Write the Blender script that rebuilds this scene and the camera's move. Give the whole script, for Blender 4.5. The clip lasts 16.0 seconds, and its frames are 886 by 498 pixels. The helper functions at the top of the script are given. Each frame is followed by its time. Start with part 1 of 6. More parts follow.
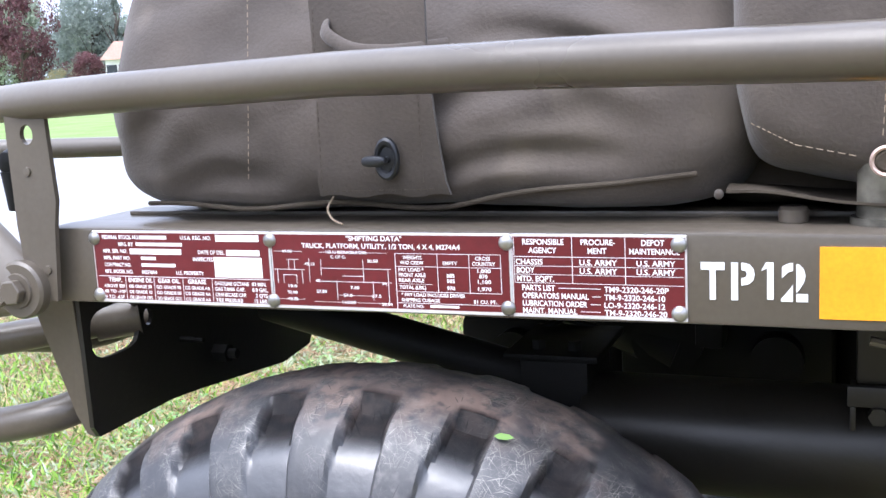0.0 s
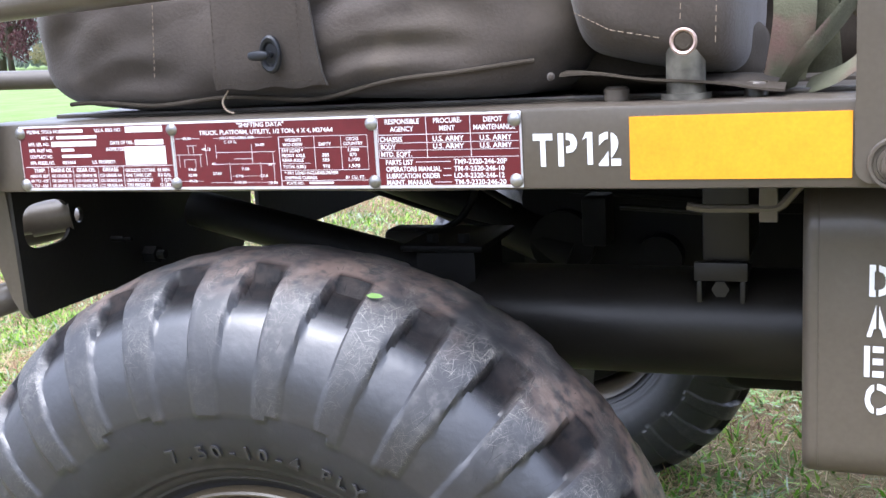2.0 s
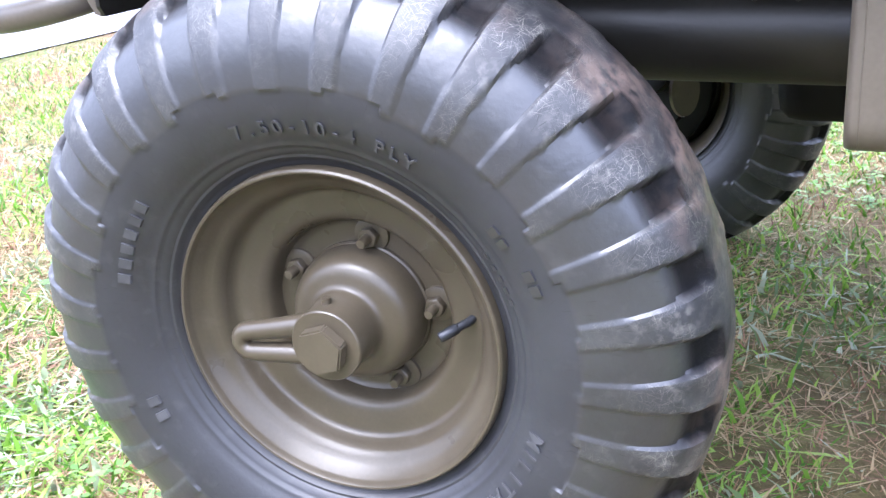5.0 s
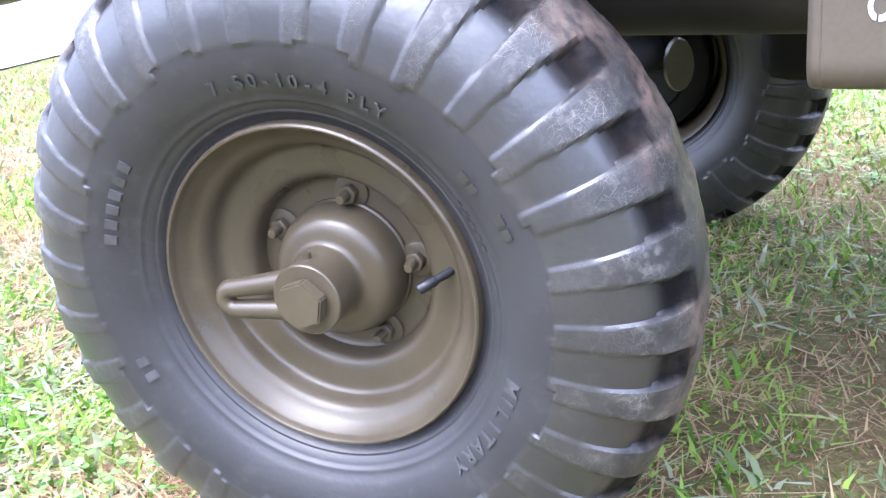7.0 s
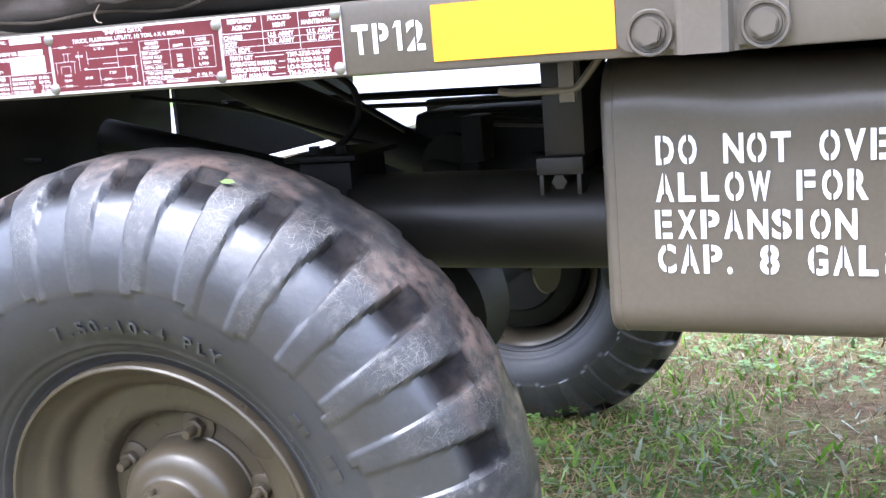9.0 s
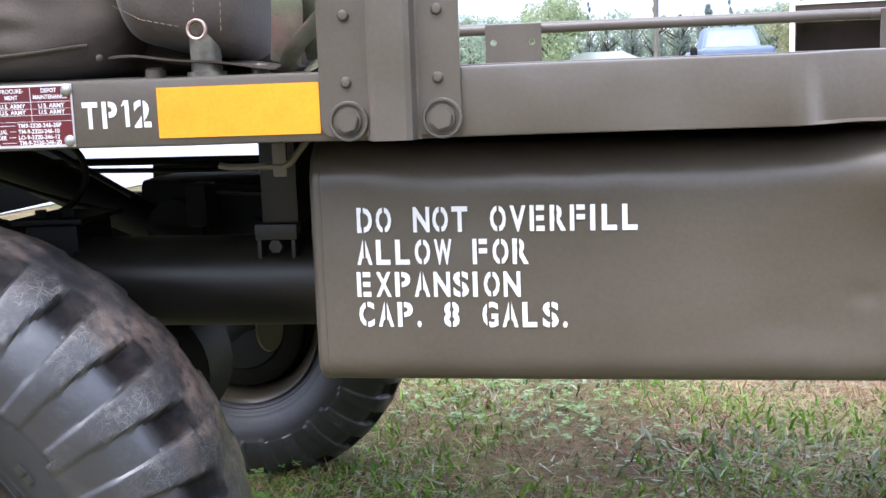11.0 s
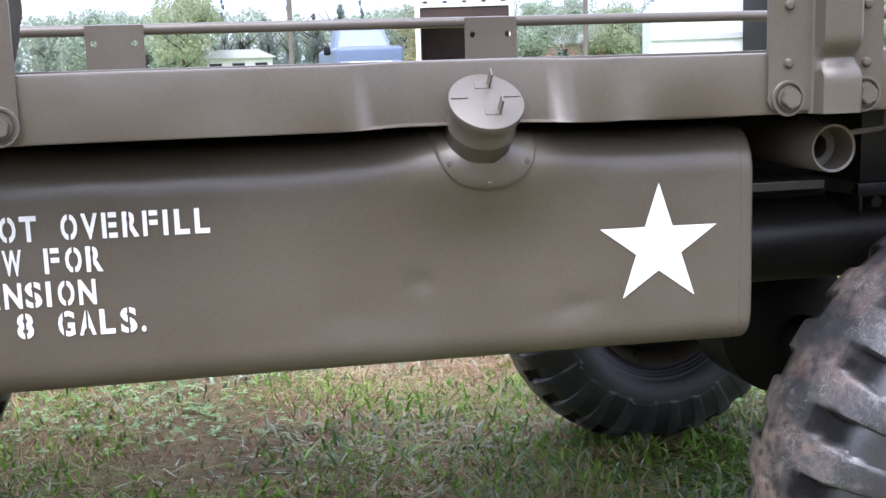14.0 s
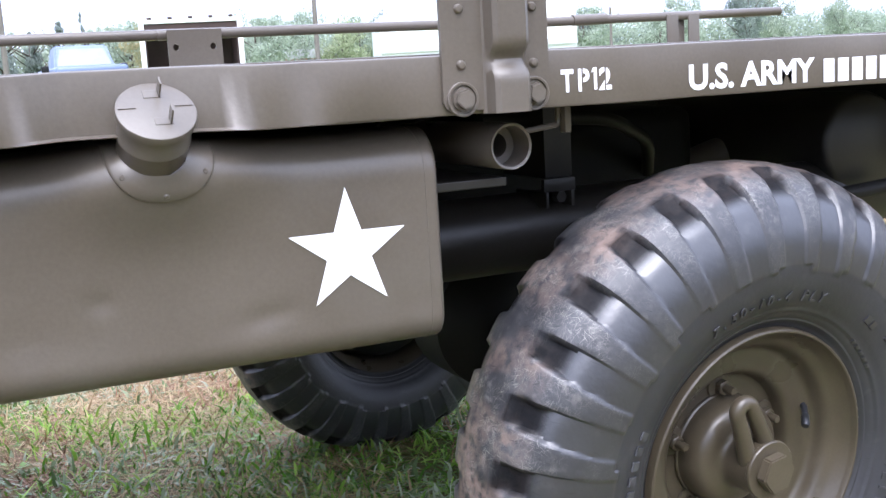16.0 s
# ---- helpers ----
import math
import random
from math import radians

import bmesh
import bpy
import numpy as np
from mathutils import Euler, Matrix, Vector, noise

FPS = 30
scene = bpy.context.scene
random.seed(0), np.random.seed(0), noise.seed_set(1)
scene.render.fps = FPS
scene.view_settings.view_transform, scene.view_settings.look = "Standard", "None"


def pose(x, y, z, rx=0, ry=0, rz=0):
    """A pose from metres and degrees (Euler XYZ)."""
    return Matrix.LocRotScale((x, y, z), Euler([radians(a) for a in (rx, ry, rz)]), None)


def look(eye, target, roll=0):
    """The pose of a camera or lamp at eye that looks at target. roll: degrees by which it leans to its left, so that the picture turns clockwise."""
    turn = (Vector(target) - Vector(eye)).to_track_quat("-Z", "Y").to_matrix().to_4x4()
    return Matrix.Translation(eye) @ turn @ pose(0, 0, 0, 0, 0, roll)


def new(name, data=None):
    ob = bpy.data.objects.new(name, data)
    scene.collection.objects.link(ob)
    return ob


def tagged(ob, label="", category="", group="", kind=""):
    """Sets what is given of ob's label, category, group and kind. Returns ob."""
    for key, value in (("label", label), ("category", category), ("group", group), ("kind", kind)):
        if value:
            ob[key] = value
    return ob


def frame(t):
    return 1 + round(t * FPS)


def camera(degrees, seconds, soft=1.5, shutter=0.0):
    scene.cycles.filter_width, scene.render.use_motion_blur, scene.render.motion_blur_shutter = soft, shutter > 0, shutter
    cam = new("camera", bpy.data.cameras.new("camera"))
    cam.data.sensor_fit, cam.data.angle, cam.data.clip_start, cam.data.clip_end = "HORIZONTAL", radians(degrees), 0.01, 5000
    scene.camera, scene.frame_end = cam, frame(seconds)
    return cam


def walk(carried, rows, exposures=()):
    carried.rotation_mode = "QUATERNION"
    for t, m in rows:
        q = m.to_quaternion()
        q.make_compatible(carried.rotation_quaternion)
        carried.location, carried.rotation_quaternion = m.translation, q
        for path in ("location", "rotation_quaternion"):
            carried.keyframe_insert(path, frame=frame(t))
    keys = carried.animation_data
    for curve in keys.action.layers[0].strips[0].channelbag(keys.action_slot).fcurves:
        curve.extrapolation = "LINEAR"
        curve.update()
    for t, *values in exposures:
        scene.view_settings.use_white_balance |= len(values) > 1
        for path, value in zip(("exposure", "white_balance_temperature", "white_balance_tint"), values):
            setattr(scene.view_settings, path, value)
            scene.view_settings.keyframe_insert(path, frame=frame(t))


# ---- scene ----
cam = camera(44.5, 16.0)
PATH = [
    (0, (0.3164, -0.6041, 0.8377), (-0.3959, 1.2348, 0.5042), -2.92),
    (0.5, (0.3400, -0.6160, 0.8227), (-0.3786, 1.2178, 0.4750), -3.53),
    (1, (0.3724, -0.6297, 0.8145), (-0.3409, 1.2002, 0.4366), -4.21),
    (1.5, (0.4082, -0.6433, 0.8011), (-0.3143, 1.1823, 0.4204), -3.40),
    (2, (0.4253, -0.6766, 0.7879), (-0.2694, 1.1590, 0.4033), -3.34),
    (2.5, (0.4507, -0.6950, 0.7684), (-0.2625, 1.1216, 0.3310), -3.71),
    (3, (0.4556, -0.7059, 0.7567), (-0.2660, 1.0981, 0.2825), -3.25),
    (3.5, (0.4537, -0.7185, 0.7374), (-0.2967, 1.0649, 0.2309), -2.80),
    (4, (0.4548, -0.7186, 0.7226), (-0.3280, 1.0300, 0.1481), -3.42),
    (4.5, (0.4577, -0.7231, 0.7045), (-0.3398, 0.9991, 0.0735), -3.33),
    (5, (0.4587, -0.7237, 0.6893), (-0.3484, 0.9747, 0.0083), -3.43),
    (5.2, (0.4580, -0.7259, 0.6836), (-0.3472, 0.9670, -0.0135), -2.85),
    (7.3, (0.5138, -0.7371, 0.6462), (-0.3359, 0.9524, -0.0046), -5.25),
    (7.5, (0.5211, -0.7397, 0.6525), (-0.3276, 0.9764, 0.0741), -4.95),
    (8, (0.5433, -0.7306, 0.6704), (-0.2924, 1.0263, 0.2067), -4.78),
    (8.5, (0.5663, -0.7261, 0.6910), (-0.2270, 1.0633, 0.2804), -4.31),
    (8.7, (0.5747, -0.7248, 0.6996), (-0.1965, 1.0769, 0.3008), -4.56),
    (10.8, (0.6178, -0.8137, 0.7250), (0.3121, 1.1409, 0.4314), -1.89),
    (11, (0.6271, -0.8280, 0.7253), (0.3761, 1.1339, 0.4285), -2.08),
    (11.5, (0.6429, -0.8489, 0.7282), (0.5199, 1.1252, 0.4321), -2.09),
    (12, (0.6504, -0.8646, 0.7317), (0.6204, 1.1146, 0.4458), -1.87),
    (12.5, (0.6613, -0.8690, 0.7329), (0.7074, 1.1101, 0.4485), -2.62),
    (13, (0.6652, -0.8721, 0.7341), (0.7878, 1.1033, 0.4459), -2.65),
    (13.5, (0.6777, -0.8739, 0.7342), (0.9120, 1.0876, 0.4216), -1.95),
    (14, (0.6850, -0.8688, 0.7320), (1.0782, 1.0655, 0.4096), -1.84),
    (14.5, (0.6889, -0.8788, 0.7330), (1.2067, 1.0269, 0.4165), -1.61),
    (15, (0.7013, -0.8659, 0.7281), (1.3285, 1.0064, 0.4096), -3.07),
    (15.5, (0.7167, -0.8650, 0.7264), (1.4420, 0.9703, 0.4011), -3.30),
    (16, (0.7352, -0.8722, 0.7229), (1.5721, 0.9163, 0.4052), -3.30),
]
walk(cam, [(t, look(eye, target, roll)) for t, eye, target, roll in PATH], exposures=[(0.0, 0.52, 6150, 14), (1.5, 0.45, 6150, 14), (2.5, 0.75, 5950, 15), (3.5, 0.98, 5900, 15), (5.0, 1.3, 5800, 18), (7.5, 1.42, 5800, 19), (8.5, 1.36, 5850, 16), (10.8, 0.48, 6150, 15), (13.5, 0.28, 6200, 17), (16.0, 0.55, 6050, 17)])

# ---- world, sun and exposure: an overcast day ----
world = bpy.data.worlds.new("overcast")
scene.world = world
world.use_nodes = True
wn, wl = world.node_tree.nodes, world.node_tree.links
sky = wn.new("ShaderNodeTexSky")
sky.sky_type = "NISHITA"
sky.sun_disc = False
sky.sun_elevation, sky.sun_rotation = radians(52), radians(200)
sky.air_density, sky.dust_density, sky.ozone_density = 1.0, 6.0, 1.0
grey = wn.new("ShaderNodeHueSaturation")          # cloud cover takes most of the blue out of the sky
grey.inputs["Saturation"].default_value = 0.28
wl.new(sky.outputs[0], grey.inputs["Color"])
cloud = wn.new("ShaderNodeMix")                    # an even layer of bright cloud over it
cloud.data_type = "RGBA"
cloud.inputs["Factor"].default_value = 0.95
cloud.inputs["B"].default_value = (0.845, 0.955, 1.22, 1)
wl.new(grey.outputs[0], cloud.inputs["A"])
wl.new(cloud.outputs["Result"], wn["Background"].inputs["Color"])
# cloud is brighter overhead than at the horizon
up = wn.new("ShaderNodeSeparateXYZ")
wl.new(wn.new("ShaderNodeTexCoord").outputs["Generated"], up.inputs[0])
rise = wn.new("ShaderNodeMapRange")
rise.inputs["To Min"].default_value, rise.inputs["To Max"].default_value = 1.05, 2.5
wl.new(up.outputs["Z"], rise.inputs["Value"])
wl.new(rise.outputs[0], wn["Background"].inputs["Strength"])
sun = new("sun", bpy.data.lights.new("sun", "SUN"))
sun.data.energy, sun.data.angle, sun.data.color = 2.5, radians(46), (1.0, 0.985, 0.97)
sun.matrix_world = look((-1.0, -3.2, 9), (0.5, 0.3, 0.3))

# ---- materials ----


def material(name, base, rough=0.6, metal=0.0, scale=8.0, vary=0.25, second=None, fine=120.0, bump=0.15, spec=0.5, spots=None, coat=0.0, wave=0.0):
    """A surface with two scales of colour variation, roughness variation and fine relief."""
    m = bpy.data.materials.new(name)
    m.use_nodes = True
    n, l = m.node_tree.nodes, m.node_tree.links
    b = n["Principled BSDF"]
    b.inputs["Metallic"].default_value = metal
    b.inputs["Specular IOR Level"].default_value = spec
    b.inputs["Coat Weight"].default_value = coat
    at = n.new("ShaderNodeTexCoord")
    big, small = n.new("ShaderNodeTexNoise"), n.new("ShaderNodeTexNoise")
    big.inputs["Scale"].default_value, big.inputs["Detail"].default_value = scale, 5
    small.inputs["Scale"].default_value, small.inputs["Detail"].default_value = fine, 4
    for t in (big, small):
        l.new(at.outputs["Object"], t.inputs["Vector"])
    ramp = n.new("ShaderNodeValToRGB")
    second = second or tuple(c * (1 - vary) for c in base)
    ramp.color_ramp.elements[0].position, ramp.color_ramp.elements[1].position = 0.35, 0.66
    ramp.color_ramp.elements[0].color, ramp.color_ramp.elements[1].color = (*second, 1), (*base, 1)
    l.new(big.outputs[0], ramp.inputs[0])
    mix = n.new("ShaderNodeMix")
    mix.data_type, mix.blend_type = "RGBA", "OVERLAY"
    mix.inputs["Factor"].default_value = 0.15
    l.new(ramp.outputs[0], mix.inputs["A"])
    l.new(small.outputs[0], mix.inputs["B"])
    out = mix.outputs["Result"]
    if spots:
        colour, size, low, high = spots
        s = n.new("ShaderNodeTexNoise")
        s.inputs["Scale"].default_value, s.inputs["Detail"].default_value = size, 6
        l.new(at.outputs["Object"], s.inputs["Vector"])
        r2 = n.new("ShaderNodeValToRGB")
        r2.color_ramp.elements[0].position, r2.color_ramp.elements[1].position = low, high
        l.new(s.outputs[0], r2.inputs[0])
        m2 = n.new("ShaderNodeMix")
        m2.data_type = "RGBA"
        l.new(r2.outputs[0], m2.inputs["Factor"])
        l.new(out, m2.inputs["A"])
        m2.inputs["B"].default_value = (*colour, 1)
        out = m2.outputs["Result"]
    l.new(out, b.inputs["Base Color"])
    rr = n.new("ShaderNodeMapRange")
    rr.inputs["To Min"].default_value, rr.inputs["To Max"].default_value = max(rough - 0.12, 0.05), min(rough + 0.12, 1)
    l.new(big.outputs[0], rr.inputs["Value"])
    l.new(rr.outputs[0], b.inputs["Roughness"])
    bm = n.new("ShaderNodeBump")
    bm.inputs["Strength"].default_value, bm.inputs["Distance"].default_value = bump, 0.001
    l.new(small.outputs[0], bm.inputs["Height"])
    if wave:                                   # gently buckled sheet metal
        slow, w2 = n.new("ShaderNodeTexNoise"), n.new("ShaderNodeBump")
        slow.inputs["Scale"].default_value, slow.inputs["Detail"].default_value = 9.0, 1.5
        l.new(at.outputs["Object"], slow.inputs["Vector"])
        w2.inputs["Strength"].default_value, w2.inputs["Distance"].default_value = 1.0, wave
        l.new(slow.outputs[0], w2.inputs["Height"])
        l.new(w2.outputs[0], bm.inputs["Normal"])
    l.new(bm.outputs[0], b.inputs["Normal"])
    return m


OD = (0.104, 0.087, 0.067)
olive = material("olive_drab_paint", OD, 0.31, scale=5, vary=0.22, fine=260, bump=0.10, wave=0.006, spots=((0.128, 0.115, 0.098), 4, 0.55, 0.85))
olive_wheel = material("olive_wheel_paint", (0.071, 0.057, 0.037), 0.31, scale=14, vary=0.22, fine=300, bump=0.10, spots=((0.095, 0.082, 0.060), 45, 0.62, 0.9))
# olive paint darkened: the shade under the deck is in its colour
olive_shaded = material("shaded_underside_paint", (0.022, 0.0198, 0.0165), 0.40, scale=9, vary=0.5, fine=200, bump=0.2, spec=0.45)
# near-black; for parts under the deck this colour includes their shade
black_iron = material("black_shaded_iron", (0.012, 0.0118, 0.0115), 0.55, scale=12, vary=0.5, fine=150, bump=0.3, spec=0.22)
steel = material("bare_steel", (0.45, 0.44, 0.42), 0.38, metal=0.9, scale=30, vary=0.4, fine=200)
chipped = material("chipped_post_paint", (0.23, 0.215, 0.175), 0.5, metal=0.3, scale=60, vary=0.7, fine=200)
white_paint = material("white_stencil_paint", (0.86, 0.86, 0.86), 0.55, scale=60, vary=0.05, fine=300, bump=0.05)
yellow_tape = material("yellow_reflective_tape", (0.90, 0.33, 0.010), 0.4, scale=50, vary=0.05, second=(0.92, 0.36, 0.015), fine=500, bump=0.05)
maroon = material("maroon_enamel", (0.125, 0.012, 0.016), 0.35, scale=25, vary=0.2, fine=300, bump=0.05)
plate_metal = material("plate_aluminium", (0.72, 0.70, 0.70), 0.42, metal=0.35, scale=50, vary=0.1, fine=300, bump=0.08)
canvas = material("worn_canvas", (0.092, 0.077, 0.066), 0.88, scale=9, vary=0.36, fine=420, bump=0.5, wave=0.010, spec=0.15, spots=((0.125, 0.105, 0.086), 14, 0.58, 0.8))
canvas.node_tree.nodes["Principled BSDF"].inputs["Sheen Weight"].default_value = 0.15
canvas_dark = material("canvas_seam", (0.07, 0.058, 0.045), 0.95, scale=20, fine=420, bump=0.5, spec=0.1)
thread = material("pale_thread", (0.27, 0.21, 0.15), 0.9, scale=80, fine=400)
webbing = material("khaki_webbing", (0.19, 0.19, 0.13), 0.95, scale=40, vary=0.4, fine=600, bump=0.7, spec=0.1, spots=((0.22, 0.13, 0.12), 25, 0.5, 0.7))
copper = material("snap_ring", (0.55, 0.40, 0.34), 0.35, metal=0.5, scale=60, fine=300)
dark_button = material("blackened_fastener", (0.035, 0.037, 0.042), 0.4, metal=0.5, scale=60, fine=300)
asphalt = material("pale_worn_asphalt", (0.27, 0.27, 0.28), 0.85, scale=1.2, vary=0.12, fine=60, bump=0.5)
bark = material("bark", (0.10, 0.08, 0.06), 0.9, scale=3, vary=0.4, fine=20)


def rubber_material():
    """Old black rubber: glossy where it is clean, scuffed with straw scratches on the lugs, dried clay on the crown,
    shade painted into the pits.
    """
    m = material("weathered_rubber", (0.024, 0.024, 0.028), 0.42, scale=11, vary=0.30, fine=180, bump=0.25, spec=0.85)
    n, l = m.node_tree.nodes, m.node_tree.links
    b = n["Principled BSDF"]
    at = n.new("ShaderNodeTexCoord")

    def attribute(name):
        a = n.new("ShaderNodeAttribute")
        a.attribute_name = name
        return a.outputs["Fac"]

    def math_node(op, a, b2, clamp=False):
        k = n.new("ShaderNodeMath")
        k.operation, k.use_clamp = op, clamp
        for i, v in enumerate((a, b2)):
            if isinstance(v, (int, float)):
                k.inputs[i].default_value = v
            else:
                l.new(v, k.inputs[i])
        return k.outputs[0]

    def noise_of(scale, turn, size, low, high, detail=6):
        mp = n.new("ShaderNodeMapping")
        mp.inputs["Rotation"].default_value = [radians(a) for a in turn]
        mp.inputs["Scale"].default_value = scale
        t = n.new("ShaderNodeTexNoise")
        t.inputs["Scale"].default_value, t.inputs["Detail"].default_value = size, detail
        l.new(at.outputs["Object"], mp.inputs["Vector"])
        l.new(mp.outputs[0], t.inputs["Vector"])
        r = n.new("ShaderNodeMapRange")
        r.inputs["From Min"].default_value, r.inputs["From Max"].default_value = low, high
        l.new(t.outputs[0], r.inputs["Value"])
        return r.outputs[0]

    def blend(factor, a, colour):
        mx = n.new("ShaderNodeMix")
        mx.data_type = "RGBA"
        l.new(factor, mx.inputs["Factor"])
        l.new(a, mx.inputs["A"])
        mx.inputs["B"].default_value = (*colour, 1)
        return mx.outputs["Result"]

    crown, lug, pit_shade = attribute("crown"), attribute("lug"), attribute("pit_shade")
    col = b.inputs["Base Color"].links[0].from_socket
    worn = math_node("MAXIMUM", lug, crown)
    # dull dust on the lugs
    dust = noise_of((1, 1, 1), (0, 0, 0), 26, 0.40, 0.70)
    dust = math_node("MULTIPLY", dust, lug)
    col = blend(math_node("MULTIPLY", dust, 0.50), col, (0.085, 0.085, 0.087))
    # grey bloom and rubbed places all over
    bloom = noise_of((1, 1, 1), (0, 0, 0), 7, 0.42, 0.68, 8)
    col = blend(math_node("MULTIPLY", bloom, 0.22), col, (0.060, 0.065, 0.070))
    rub = noise_of((1, 1, 1), (0, 0, 0), 70, 0.58, 0.70, 8)
    col = blend(math_node("MULTIPLY", rub, 0.12), col, (0.11, 0.108, 0.105))
    scuff = math_node("MULTIPLY", noise_of((1, 1, 1), (0, 0, 0), 120, 0.50, 0.66, 9), worn)
    scuff = math_node("MULTIPLY", scuff, noise_of((1, 1, 1), (0, 0, 0), 24, 0.44, 0.62))
    col = blend(math_node("MULTIPLY", scuff, 0.45), col, (0.19, 0.18, 0.165))
    # clay, most of it along the crown
    clay = noise_of((1, 0.6, 1), (0, 0, 0), 17, 0.39, 0.62, 9)
    clay = math_node("MULTIPLY", clay, math_node("MULTIPLY", math_node("SUBTRACT", crown, 0.16), 2.2, True), True)
    broken = noise_of((1, 1, 1), (0, 0, 0), 95, 0.36, 0.56, 6)
    clay = math_node("MULTIPLY", clay, broken)
    col = blend(math_node("MULTIPLY", clay, 0.78), col, (0.23, 0.165, 0.135))
    # fine straw-like scratches lying in the surface, in several directions
    skin = n.new("ShaderNodeCombineXYZ")
    l.new(attribute("round"), skin.inputs[0])
    l.new(attribute("across"), skin.inputs[1])

    def line_noise(turn, long, thin, shift, low, high):
        mp = n.new("ShaderNodeMapping")
        mp.vector_type = "TEXTURE"
        mp.inputs["Rotation"].default_value[2] = radians(turn)
        mp.inputs["Scale"].default_value = (long, thin, 1)
        mp.inputs["Location"].default_value = (shift, shift * 0.7, 0)
        t = n.new("ShaderNodeTexNoise")
        t.inputs["Scale"].default_value, t.inputs["Detail"].default_value = 1.0, 1.5
        l.new(skin.outputs[0], mp.inputs["Vector"])
        l.new(mp.outputs[0], t.inputs["Vector"])
        r = n.new("ShaderNodeMapRange")
        r.inputs["From Min"].default_value, r.inputs["From Max"].default_value = low, high
        l.new(t.outputs[0], r.inputs["Value"])
        return r.outputs[0]

    where = noise_of((1, 1, 1), (0, 0, 0), 28, 0.40, 0.64)
    for k, turn in enumerate((12, 38, 66, 95, 118, 147, 172)):
        line = line_noise(turn, 0.017, 0.0008, 0.37 * k, 0.63, 0.71)
        f = math_node("MULTIPLY", math_node("MULTIPLY", line, where), worn)
        col = blend(math_node("MULTIPLY", f, 0.48), col, (0.34, 0.32, 0.28))
    # dark weather cracks
    for turn, shift in ((82, 1.7), (104, 2.9), (60, 4.1)):
        crack = line_noise(turn, 0.022, 0.0016, shift, 0.71, 0.75)
        col = blend(math_node("MULTIPLY", crack, 0.8), col, (0.006, 0.006, 0.007))
    # shade of the pits between the lugs, painted in as near-black
    col = blend(math_node("MULTIPLY", pit_shade, 0.85), col, (0.0045, 0.0045, 0.005))
    l.new(col, b.inputs["Base Color"])
    rough = n.new("ShaderNodeMapRange")
    dull = math_node("MAXIMUM", math_node("MAXIMUM", lug, pit_shade), math_node("MAXIMUM", crown, attribute("wall")))
    gloss = n.new("ShaderNodeMapRange")
    gloss.inputs["To Min"].default_value, gloss.inputs["To Max"].default_value = 1.0, 0.62
    l.new(dull, gloss.inputs["Value"])
    # the pits' shine is cut as well, to keep them dark
    dry = math_node("SUBTRACT", 1.0, math_node("MULTIPLY", pit_shade, 0.85))
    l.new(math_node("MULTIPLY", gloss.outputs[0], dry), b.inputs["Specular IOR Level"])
    rough.inputs["To Min"].default_value, rough.inputs["To Max"].default_value = 0.33, 0.47
    l.new(dull, rough.inputs["Value"])
    l.new(rough.outputs[0], b.inputs["Roughness"])
    return m


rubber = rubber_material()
rubber_raised = material("pale_raised_rubber", (0.062, 0.062, 0.066), 0.46, scale=40, vary=0.4, fine=200, bump=0.2)


def island_material(name, colours, rough=0.7, trans=0.0):
    """Colours picked at random for each separate leaf or blade."""
    m = bpy.data.materials.new(name)
    m.use_nodes = True
    n, l = m.node_tree.nodes, m.node_tree.links
    b = n["Principled BSDF"]
    geo = n.new("ShaderNodeNewGeometry")
    ramp = n.new("ShaderNodeValToRGB")
    ramp.color_ramp.interpolation = "LINEAR"
    els = ramp.color_ramp.elements
    for i, c in enumerate(colours):
        e = els[i] if i < 2 else els.new(0.5)
        e.position, e.color = i / (len(colours) - 1), (*c, 1)
    l.new(geo.outputs["Random Per Island"], ramp.inputs[0])
    l.new(ramp.outputs[0], b.inputs["Base Color"])
    b.inputs["Roughness"].default_value = rough
    b.inputs["Specular IOR Level"].default_value = 0.3
    if trans:
        tr, mx = n.new("ShaderNodeBsdfTranslucent"), n.new("ShaderNodeMixShader")
        mx.inputs[0].default_value = trans
        l.new(ramp.outputs[0], tr.inputs["Color"])
        l.new(b.outputs[0], mx.inputs[1])
        l.new(tr.outputs[0], mx.inputs[2])
        l.new(mx.outputs[0], n["Material Output"].inputs["Surface"])
    return m


grass_mat = island_material("green_grass", [(0.045, 0.125, 0.010), (0.11, 0.27, 0.018), (0.20, 0.43, 0.03), (0.36, 0.52, 0.10)], 0.45, 0.25)
grey_mat = island_material("greyish_grass", [(0.09, 0.14, 0.05), (0.17, 0.24, 0.10), (0.28, 0.34, 0.20), (0.44, 0.48, 0.36)], 0.42, 0.15)
straw_mat = island_material("dry_grass", [(0.40, 0.29, 0.15), (0.54, 0.42, 0.25), (0.68, 0.58, 0.42), (0.33, 0.21, 0.11)], 0.65, 0.15)
thatch_mat = island_material("reddish_thatch", [(0.25, 0.125, 0.07), (0.37, 0.20, 0.125), (0.46, 0.29, 0.20), (0.14, 0.078, 0.048)], 0.7)
clover_mat = island_material("clover_leaves", [(0.08, 0.18, 0.03), (0.15, 0.28, 0.06), (0.24, 0.35, 0.12)], 0.40, 0.2)


